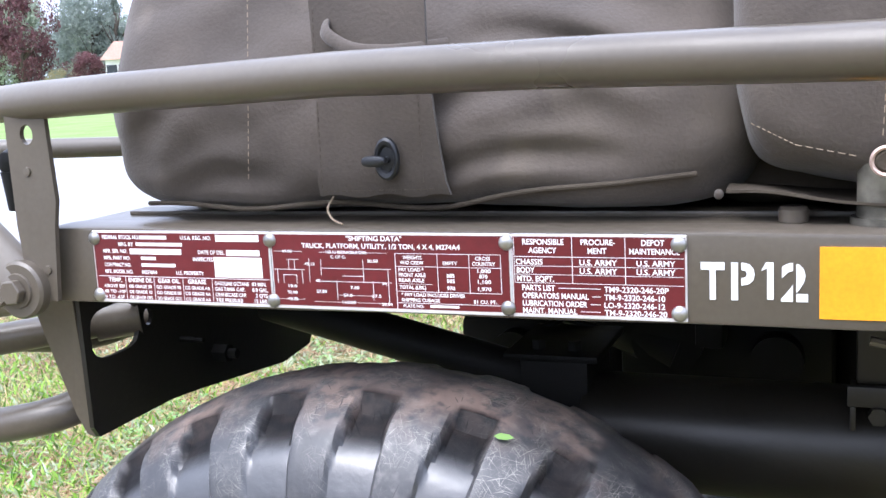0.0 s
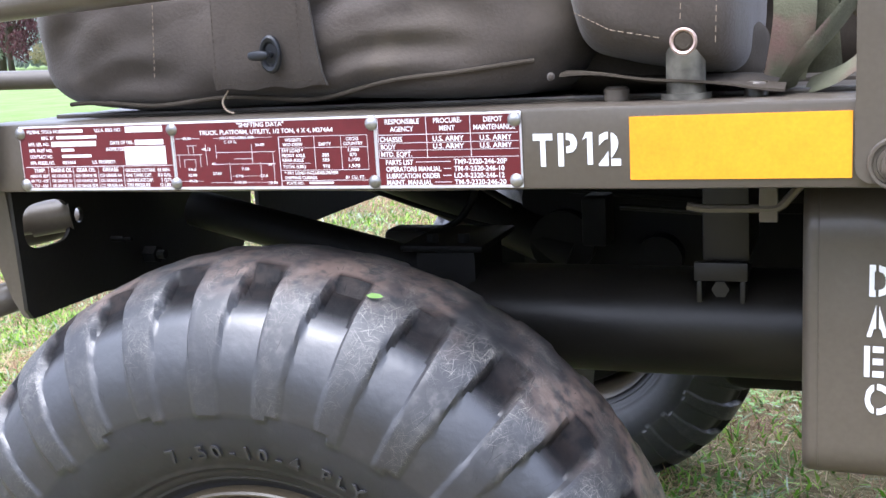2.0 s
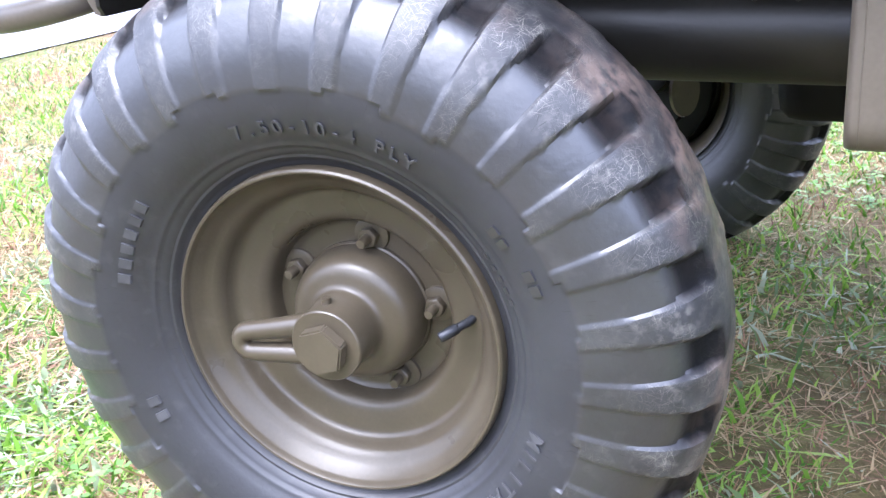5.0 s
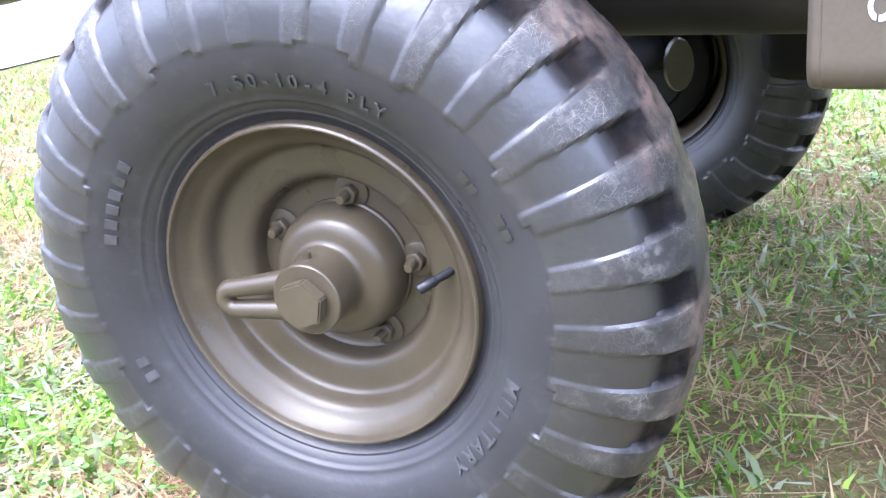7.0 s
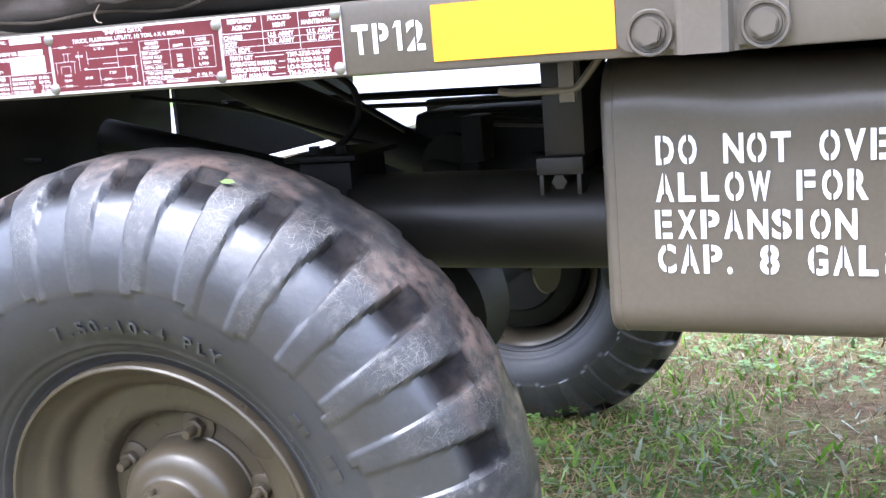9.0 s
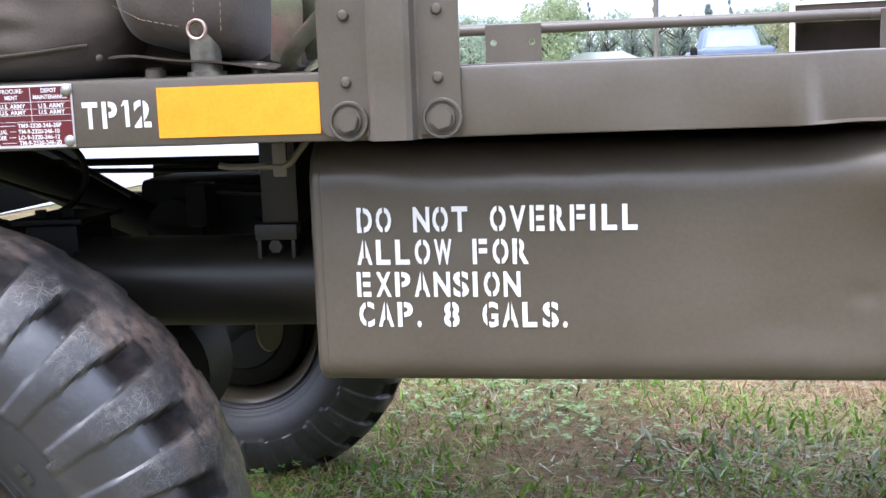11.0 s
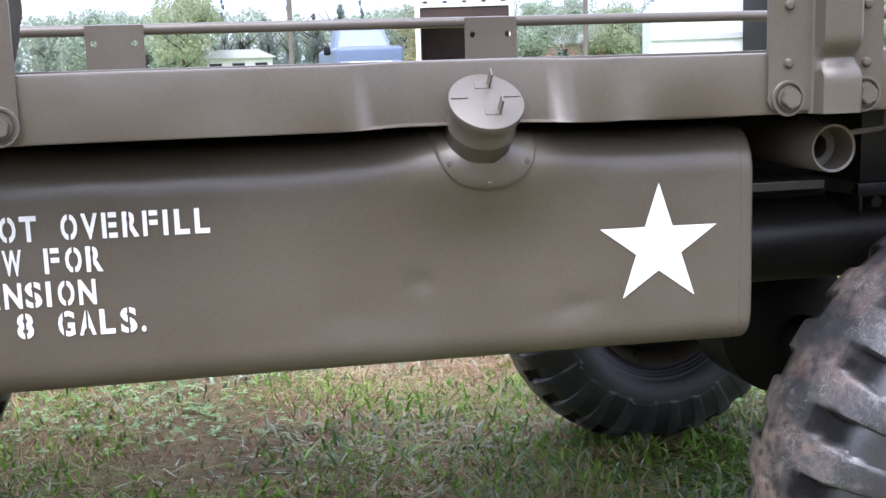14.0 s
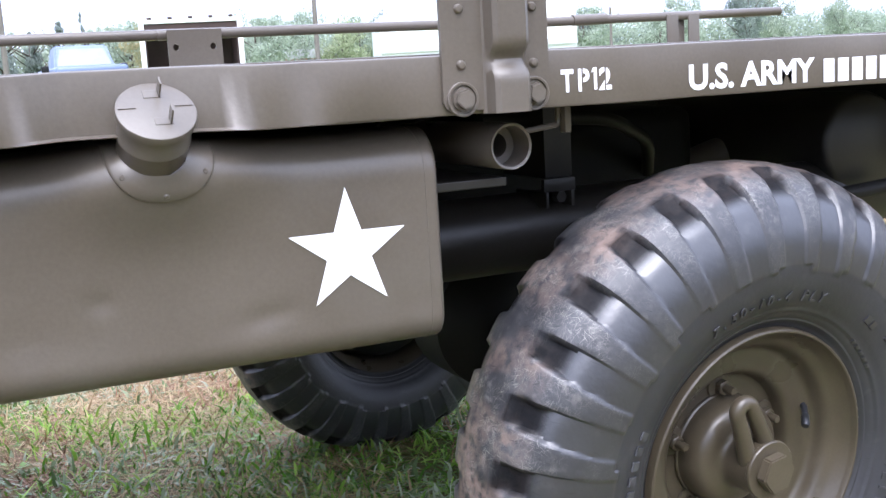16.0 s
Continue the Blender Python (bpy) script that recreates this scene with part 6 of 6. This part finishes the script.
def crown_mesh(seed, conifer, mat, leaves=6800):
    """Leaves in clumps with gaps and an uneven outline, in a crown 1 high and about 1 wide."""
    rng = np.random.default_rng(seed)
    clumps = []
    while len(clumps) < 46:
        p = rng.uniform(-1, 1, 3)
        if conifer:
            h = (p[2] + 1) / 2
            if math.hypot(p[0], p[1]) < (1 - h) * 0.75 + 0.06:
                clumps.append((p[0] * 0.40, p[1] * 0.40, h, 0.10 * (1.2 - h)))
        elif np.linalg.norm(p) < 1 and np.linalg.norm(p) > 0.35:
            clumps.append((p[0] * 0.42, p[1] * 0.42, 0.5 + p[2] * 0.42, rng.uniform(0.09, 0.17)))
    verts, faces = [], []
    for i in range(leaves):
        cx, cy, cz, r = clumps[rng.integers(len(clumps))]
        d = rng.normal(size=3)
        d /= np.linalg.norm(d)
        c = np.array((cx, cy, cz)) + d * r * rng.uniform(0.5, 1.05) * (1, 1, 0.8)
        a = rng.normal(size=3)
        a /= np.linalg.norm(a)
        b = np.cross(a, rng.normal(size=3))
        b /= np.linalg.norm(b)
        s = rng.uniform(0.011, 0.024)
        n = len(verts)
        verts += [tuple(c + a * s), tuple(c + b * s * 0.6), tuple(c - a * s), tuple(c - b * s * 0.6)]
        faces.append((n, n + 1, n + 2, n + 3))
    me = bpy.data.meshes.new("crown")
    me.from_pydata(verts, [], faces)
    me.materials.append(mat)
    return me


def trunk_mesh(seed):
    rng = random.Random(seed)
    bm = bmesh.new()
    sweep(bm, [(0, 0, 0), (0.01, 0, 0.25), (0.0, 0.01, 0.55), (0.01, 0, 0.85)], [0.030, 0.022, 0.014, 0.005], 8)
    for k in range(7):
        a = rng.uniform(0, 6.28)
        z = rng.uniform(0.25, 0.6)
        r = rng.uniform(0.18, 0.32)
        sweep(bm, [(0, 0, z), (r * 0.5 * math.cos(a), r * 0.5 * math.sin(a), z + 0.10), (r * math.cos(a), r * math.sin(a), z + 0.24)], [0.010, 0.006, 0.002], 6)
    me = bpy.data.meshes.new("trunk")
    bm.to_mesh(me)
    bm.free()
    me.materials.append(bark)
    me.shade_smooth()
    return me


CROWNS = {}
TRUNKS = [trunk_mesh(k) for k in range(3)]
TREE_LABEL = {"green": "green leafy tree beyond the field", "light": "light green broad leafy tree", "dark": "dark green conifer in the far tree line", "gold": "leafy tree turning gold in autumn", "maroon": "small tree with dark maroon leaves"}


def tree(x, y, height, width, kind, seed, conifer=False, base=0.0):
    key = (kind, seed % 3, conifer)
    if key not in CROWNS:
        CROWNS[key] = crown_mesh(seed % 3 + 10, conifer, leaf_mats[kind])
    t = thing("tree", (x, y, GZ), TREE_LABEL[kind], "tree", "trees in the distance")
    t.rotation_euler = (0, 0, seed * 1.7)
    tr = mesh_part("trunk", TRUNKS[seed % 3], t)
    tr.scale = (height, height, height * 0.9)
    c = mesh_part("crown", CROWNS[key], t)
    c.scale = (width, width, height * (0.98 if conifer or base == 0 else 1 - base))
    c.location = (0, 0, height * (0.02 if conifer else base))


rng = random.Random(4)
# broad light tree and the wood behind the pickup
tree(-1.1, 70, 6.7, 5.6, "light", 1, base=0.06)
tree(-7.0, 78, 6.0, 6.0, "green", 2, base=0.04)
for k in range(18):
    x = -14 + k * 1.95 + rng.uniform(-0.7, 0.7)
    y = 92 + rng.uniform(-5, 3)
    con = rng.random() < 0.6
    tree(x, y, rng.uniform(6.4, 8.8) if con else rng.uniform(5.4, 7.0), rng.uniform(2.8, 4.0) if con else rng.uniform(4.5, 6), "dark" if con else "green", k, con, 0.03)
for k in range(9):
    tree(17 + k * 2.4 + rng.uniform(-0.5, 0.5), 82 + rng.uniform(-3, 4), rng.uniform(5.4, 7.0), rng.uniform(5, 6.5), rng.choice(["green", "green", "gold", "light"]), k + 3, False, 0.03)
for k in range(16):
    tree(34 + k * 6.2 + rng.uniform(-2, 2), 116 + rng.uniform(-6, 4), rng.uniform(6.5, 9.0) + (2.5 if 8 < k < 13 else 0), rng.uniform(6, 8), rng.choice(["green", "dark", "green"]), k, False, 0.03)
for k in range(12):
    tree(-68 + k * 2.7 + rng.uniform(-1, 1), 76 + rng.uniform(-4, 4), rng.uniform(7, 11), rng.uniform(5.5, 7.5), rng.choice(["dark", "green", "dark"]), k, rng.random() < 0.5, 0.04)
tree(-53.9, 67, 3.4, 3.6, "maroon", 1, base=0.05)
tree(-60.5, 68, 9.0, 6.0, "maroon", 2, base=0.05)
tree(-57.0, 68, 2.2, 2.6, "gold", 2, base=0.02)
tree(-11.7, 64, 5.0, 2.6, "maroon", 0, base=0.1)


def tree_belt(x0, x1, y0, y1, low, high, count, mat, seed, leaf):
    """A closed belt of trees with an uneven top."""
    gen = np.random.default_rng(seed)
    x, y = gen.uniform(x0, x1, count), gen.uniform(y0, y1, count)
    top = np.array([low + (high - low) * (0.5 + 0.5 * noise.noise((a * 0.16, seed, 0)) + 0.45 * noise.noise((a * 0.55, seed, 4.0))) for a in x])
    z = top * gen.uniform(0.02, 1.0, count) ** 0.8
    c = np.stack([x, y, z + GZ], 1)
    a = gen.normal(size=(count, 3))
    b = np.cross(a, gen.normal(size=(count, 3)))
    s = leaf * gen.uniform(0.6, 1.4, count)[:, None]
    a, b = a / np.linalg.norm(a, axis=1)[:, None] * s, b / np.linalg.norm(b, axis=1)[:, None] * s * 0.7
    p = np.stack([c + a, c + b, c - a, c - b], 1).reshape(-1, 3)
    me = bpy.data.meshes.new("tree_belt")
    me.from_pydata(p.tolist(), [], (np.arange(count)[:, None] * 4 + np.arange(4)).tolist())
    me.materials.append(mat)
    return tagged(new("tree_belt", me), "green belt of trees with haze in its colour", "trees", kind="stuff")


tree_belt(-18, 34, 93, 101, 4.6, 7.2, 20000, leaf_mats["green"], 1, 0.20)
tree_belt(30, 150, 122, 132, 4.4, 8.0, 34000, leaf_mats["green"], 2, 0.26)
# added belt, unseen behind the camera, to darken what the paint reflects
tree_belt(-50, 55, -34, -26, 6.0, 9.5, 16000, leaf_mats["dark"], 5, 0.30)
tree_belt(-80, -34, 82, 92, 4.5, 9.0, 16000, leaf_mats["dark"], 3, 0.26)

siding = material("white_siding", (0.75, 0.74, 0.72), 0.7, scale=2, vary=0.1, fine=8)
shingle = material("grey_shingles", (0.52, 0.52, 0.53), 0.8, scale=2, vary=0.15, fine=10)
pink = material("pink_render", (0.62, 0.36, 0.32), 0.8, scale=1, vary=0.1, fine=8)
pane = material("dark_window_glass", (0.03, 0.035, 0.04), 0.1, scale=2)
van_white = material("white_trailer_panel", (0.80, 0.80, 0.80), 0.35, scale=2, vary=0.08, fine=20)
dark_inside = material("dark_trailer_lining", (0.055, 0.028, 0.024), 0.7, scale=2, vary=0.4, fine=20)
blue_paint = material("blue_car_paint", (0.14, 0.18, 0.28), 0.35, scale=3, vary=0.1, fine=60, bump=0.02, spec=0.3)
# sky reflection is put into the glass as a pale base colour
windscreen = material("sky_pale_glass", (0.22, 0.26, 0.33), 0.2, scale=3, vary=0.1, fine=30, bump=0.0, spec=0.35)
pole_wood = material("pole_wood", (0.16, 0.14, 0.12), 0.9, scale=3, fine=30)


def house(x, y, w, d, h, roof_h, wall_mat, roof_mat, label, turn=0):
    t = thing("house", (x, y, GZ), label, "house")
    t.rotation_euler = (0, 0, radians(turn))
    bm = bmesh.new()
    box(bm, -w / 2, w / 2, -d / 2, d / 2, 0, h)
    part("wall", bm, wall_mat, t, smooth=False)
    bm = bmesh.new()
    prism(bm, [(-w / 2 - 0.3, h), (w / 2 + 0.3, h), (w / 2 - 0.9, h + roof_h), (-w / 2 + 0.9, h + roof_h)], -d / 2 - 0.3, d / 2 + 0.3)
    part("roof", bm, roof_mat, t, smooth=False)
    for k in range(3):
        bm = bmesh.new()
        cx = -w / 2 + w * (k + 0.5) / 3
        box(bm, cx - 0.4, cx + 0.4, -d / 2 - 0.06, -d / 2 + 0.02, h * 0.4, h * 0.85, 0.02)
        part("window", bm, pane, t, smooth=False)


house(2.3, 75, 4.4, 6, 2.05, 0.55, siding, shingle, "low white house with a pale grey roof")
house(-50.7, 69, 2.8, 5, 2.5, 1.3, siding, pink, "small white house with a pinkish roof by the field", 15)
house(27.5, 84, 7, 5, 2.6, 0.7, pink, shingle, "low house with a pinkish wall among trees")


def cargo_trailer(x0, x1, y, top):
    t = thing("cargo_trailer", ((x0 + x1) / 2, y, GZ), "white box trailer with its rear door open onto a dark inside", "trailer")
    t.rotation_euler = (0, 0, -0.19)
    w, h = (x1 - x0) / 2, top - GZ
    f = 0.14
    bm = bmesh.new()
    box(bm, -w, -w + f, 0, 6, 0.45, h, 0.02)
    box(bm, w - f, w, 0, 6, 0.45, h, 0.02)
    box(bm, -w + f, w - f, 0, 6, h - 0.12, h, 0.02)
    box(bm, -w + f, w - f, 0, 6, 0.45, 0.6, 0.02)
    part("shell", bm, van_white, t, smooth=False)
    bm = bmesh.new()
    box(bm, -w + f, w - f, 2.4, 2.45, 0.6, h - 0.12)
    for s in (-1, 1):
        box(bm, s * (w - f) - (0.03 if s > 0 else 0), s * (w - f) + (0.03 if s < 0 else 0), 0.05, 2.4, 0.6, h - 0.12)
    box(bm, -w + f, w - f, 0.05, 0.3, h - 0.40, h - 0.121)
    part("lining", bm, dark_inside, t, "dark red-brown lining", smooth=False)
    for k in range(5):
        bm = bmesh.new()
        cx = -w + 0.3 + k * (2 * w - 0.6) / 4
        box(bm, cx - 0.06, cx + 0.06, -0.03, 0.06, h, h + 0.05, 0.01)
        part("marker_light", bm, dark_inside, t)
    for s in (-1, 1):
        bm = bmesh.new()
        lathe(bm, [(-0.1, 0.0), (-0.1, 0.33), (0.1, 0.33), (0.1, 0.0)], 24, (s * (w - 0.1), 3.2, 0.34))
        part("wheel", bm, black_iron, t)


cargo_trailer(6.20, 8.95, 29, 2.62)


def pickup(x, y):
    t = thing("pickup_truck", (x, y, GZ), "blue pickup truck parked facing the lawn", "truck")
    t.scale = (1.08, 1.10, 1.16)
    bm = bmesh.new()
    box(bm, -0.95, 0.95, 0.0, 5.2, 0.45, 1.36, 0.12, 3)
    part("body", bm, blue_paint, t)
    bm = bmesh.new()
    b = [(-0.86, 1.25, 1.15), (0.86, 1.25, 1.15), (0.86, 3.2, 1.15), (-0.86, 3.2, 1.15), (-0.70, 1.95, 1.93), (0.70, 1.95, 1.93), (0.70, 3.0, 1.93), (-0.70, 3.0, 1.93)]
    vs = [bm.verts.new(p) for p in b]
    for q in ((0, 1, 5, 4), (1, 2, 6, 5), (2, 3, 7, 6), (3, 0, 4, 7), (4, 5, 6, 7), (3, 2, 1, 0)):
        bm.faces.new([vs[i] for i in q])
    bmesh.ops.recalc_face_normals(bm, faces=bm.faces)
    bmesh.ops.bevel(bm, geom=list(bm.edges), offset=0.05, segments=3, affect="EDGES")
    part("cab", bm, blue_paint, t)
    bm = bmesh.new()
    bm.faces.new([bm.verts.new(p) for p in ((-0.72, 1.424, 1.40), (0.72, 1.424, 1.40), (0.59, 1.835, 1.83), (-0.59, 1.835, 1.83))])
    part("windscreen", bm, windscreen, t, "windscreen with pale sky reflection in its colour", smooth=False)
    for s in (-1, 1):
        bm = bmesh.new()
        soft_box(bm, s * 1.06 - 0.10, s * 1.06 + 0.10, 1.35, 1.45, 1.18, 1.42, 4, 6, 0.0)
        part("mirror", bm, black_iron, t)
        bm = bmesh.new()
        soft_box(bm, s * 0.72 - 0.16, s * 0.72 + 0.16, -0.02, 0.06, 0.82, 1.0, 4, 6, 0.0)
        part("headlight", bm, windscreen, t)
        for yy in (0.9, 4.2):
            bm = bmesh.new()
            lathe(bm, [(-0.12, 0.0), (-0.12, 0.36), (0.12, 0.36), (0.12, 0.0)], 24)
            bmesh.ops.transform(bm, matrix=pose(s * 0.85, yy, 0.37, 0, 0, 90), verts=bm.verts)
            part("wheel", bm, black_iron, t)
    bm = bmesh.new()
    box(bm, -0.6, 0.6, -0.03, 0.03, 0.6, 0.98, 0.03)
    part("grille", bm, van_white, t)


pickup(5.33, 32.0)


def pole(x, y, h, arm):
    t = thing("utility_pole", (x, y, GZ), "grey wooden utility pole with wires", "utility pole", "utility poles")
    bm = bmesh.new()
    sweep(bm, [(0, 0, 0), (0, 0, h)], [0.16, 0.11], 10)
    part("post", bm, pole_wood, t)
    if arm:
        bm = bmesh.new()
        box(bm, -1.1, 1.1, -0.06, 0.06, h - 1.0, h - 0.85, 0.01)
        for k in (-0.9, 0.0, 0.9):
            box(bm, k - 0.08, k + 0.08, -0.08, 0.08, h - 0.85, h - 0.6, 0.02)
        part("crossarm", bm, pole_wood, t)


pole(4.93, 60, 11, False)
pole(21.9, 60, 9, False)
pole(61.5, 88, 6.2, True)
pole(-40.0, 60, 9, True)
# big white tent-like shed and the dark trailer end beside the stake socket
shed = thing("white_shed", (20.9, 44, GZ), "large white sheet-metal shed", "shed")
shed.rotation_euler = (0, 0, -0.34)
bm = bmesh.new()
prism(bm, [(-1.5, 0), (7.4, 0), (7.4, 4.6), (1.6, 4.0), (-1.5, 3.4)], 0, 8)
part("wall", bm, van_white, shed, smooth=False)
bm = bmesh.new()
box(bm, -1.5, 7.4, -0.12, 0.0, 1.8, 2.05)
part("trim", bm, shingle, shed, smooth=False)
lorry = thing("dark_trailer", (23.0, 39.5, GZ), "dark trailer standing in front of the shed", "trailer")
bm = bmesh.new()
box(bm, -0.2, 0.6, 0, 3, 0.5, 5.0, 0.05)
part("body", bm, black_iron, lorry)
bm = bmesh.new()
box(bm, -0.1, 0.5, 0.4, 2.6, 0.0, 0.5, 0.1)
part("wheel", bm, black_iron, lorry)

# ---- grass ----


def grass(name, count, area, mat, height, width, lean, label, clear, seed, patch=None, simple=False):
    rng = np.random.default_rng(seed)
    x0, x1, y0, y1 = area
    tries = int(count * 2.6)
    x, y = rng.uniform(x0, x1, tries), y0 + (y1 - y0) * rng.uniform(0, 1, tries) ** 1.1
    if patch:
        v = np.array([noise.noise((a * patch[0], b * patch[0], patch[1])) for a, b in zip(x, y)])
        keep = v + rng.uniform(-0.35, 0.35, tries) > patch[2]
        x, y = x[keep], y[keep]
    edge = np.minimum(np.minimum(x - x0, x1 - x) / 0.8, np.minimum((y1 - y) / 0.7, (y - y0) / 0.25))
    keep = edge > rng.uniform(0, 1, len(x)) ** 1.3
    x, y = x[keep], y[keep]
    x, y = x[:count], y[:count]
    n = len(x)
    h = rng.gamma(6, height / 6, n).clip(height * 0.35, height * 2.0)
    a, t = rng.uniform(0, 2 * np.pi, n), rng.uniform(0, 2 * np.pi, n)
    l = h * rng.uniform(0.4, lean, n)
    w = width * rng.uniform(0.6, 1.4, n)
    z = np.array([ground_z(a, b) for a, b in zip(x, y)]) - 0.006
    dx, dy = np.cos(a) * w / 2, np.sin(a) * w / 2
    lx, ly = np.cos(t) * l, np.sin(t) * l
    drop = np.sqrt(np.maximum(h ** 2 - l ** 2, (rng.uniform(0.12, 0.4, n) * h) ** 2))
    p = np.stack([
        np.stack([x - dx, y - dy, z], 1), np.stack([x + dx, y + dy, z], 1),
        np.stack([x + lx * 0.4 - dx * 0.8, y + ly * 0.4 - dy * 0.8, z + drop * 0.65], 1), np.stack([x + lx * 0.4 + dx * 0.8, y + ly * 0.4 + dy * 0.8, z + drop * 0.65], 1),
        np.stack([x + lx, y + ly, z + drop], 1)], 1).reshape(-1, 3)
    base = np.arange(n)[:, None] * 5
    tri = (base + np.array([[0, 1, 3, 0, 3, 2, 2, 3, 4]])).reshape(-1, 3)
    if simple:                                   # thin straws: one sliver each
        p = np.stack([np.stack([x - dx, y - dy, z + 0.004], 1), np.stack([x + dx, y + dy, z + 0.004], 1), np.stack([x + lx, y + ly, z + 0.004 + drop], 1)], 1).reshape(-1, 3)
        tri = np.arange(n * 3).reshape(-1, 3)
    me = bpy.data.meshes.new(name)
    me.vertices.add(len(p))
    me.vertices.foreach_set("co", p.astype(np.float32).ravel())
    me.loops.add(tri.size)
    me.loops.foreach_set("vertex_index", tri.astype(np.int32).ravel())
    me.polygons.add(len(tri))
    me.polygons.foreach_set("loop_start", np.arange(0, tri.size, 3, dtype=np.int32))
    me.update(calc_edges=True)
    me.materials.append(mat)
    return tagged(new(name, me), label, "grass", kind="stuff")


NEAR = (-3.0, 3.5, -0.7, 4.4)
grass("grass_blades", 240000, NEAR, grass_mat, 0.028, 0.0062, 2.3, "short green lawn grass", None, 1, (2.5, 0.0, -0.02))
grass("greyish_grass", 150000, NEAR, grey_mat, 0.028, 0.0080, 2.8, "grey-green matted broad grass blades", None, 3, (2.8, 2.0, 0.0))
grass("dry_grass", 220000, NEAR, straw_mat, 0.032, 0.0042, 3.2, "dry straw-coloured mown grass clippings", None, 2, (2.2, 5.0, -0.16), True)
grass("thatch", 215000, NEAR, thatch_mat, 0.027, 0.0042, 3.4, "reddish brown dead thatch in the lawn", None, 4, (2.4, 8.0, -0.08), True)


def clover(count, seed):
    rng = np.random.default_rng(seed)
    verts, faces = [], []
    while len(faces) < count * 3:
        x, y = rng.uniform(-1.5, 3.6), rng.uniform(-0.3, 3.6)
        if noise.noise((x * 1.6, y * 1.6, 9.0)) + rng.uniform(-0.2, 0.2) < 0.10:
            continue
        z = ground_z(x, y) + rng.uniform(0.012, 0.035)
        s = rng.uniform(0.006, 0.013)
        a0 = rng.uniform(0, 6.28)
        for k in range(3):
            a = a0 + k * 2.094
            c, d = np.array((math.cos(a), math.sin(a), rng.uniform(-0.3, 0.4))), np.array((-math.sin(a), math.cos(a), 0))
            o = np.array((x, y, z))
            n = len(verts)
            verts += [tuple(o), tuple(o + s * (0.7 * c + 0.55 * d)), tuple(o + s * 1.25 * c), tuple(o + s * (0.7 * c - 0.55 * d))]
            faces.append((n, n + 1, n + 2, n + 3))
    me = bpy.data.meshes.new("clover")
    me.from_pydata(verts, [], faces)
    me.materials.append(clover_mat)
    return tagged(new("clover", me), "clover and small broad leaves in the lawn", "clover", kind="stuff")


clover(6000, 5)
bm = bmesh.new()
vs = [bm.verts.new(p) for p in ((0, 0, 0), (0.006, 0.0035, 0.001), (0.015, 0.003, 0.0015), (0.020, 0, 0.001), (0.013, -0.003, 0.0005), (0.005, -0.003, 0.0))]
bm.faces.new(vs)
bmesh.ops.transform(bm, matrix=Matrix.Translation((0.110, -0.002, 0.6125)) @ pose(0, 0, 0, 35, 8, 10) @ Matrix.Diagonal((0.65, 0.65, 0.65, 1)), verts=bm.verts)
tagged(part("fallen_leaf", bm, clover_mat), "tiny green leaf lying on the tyre", "leaf")
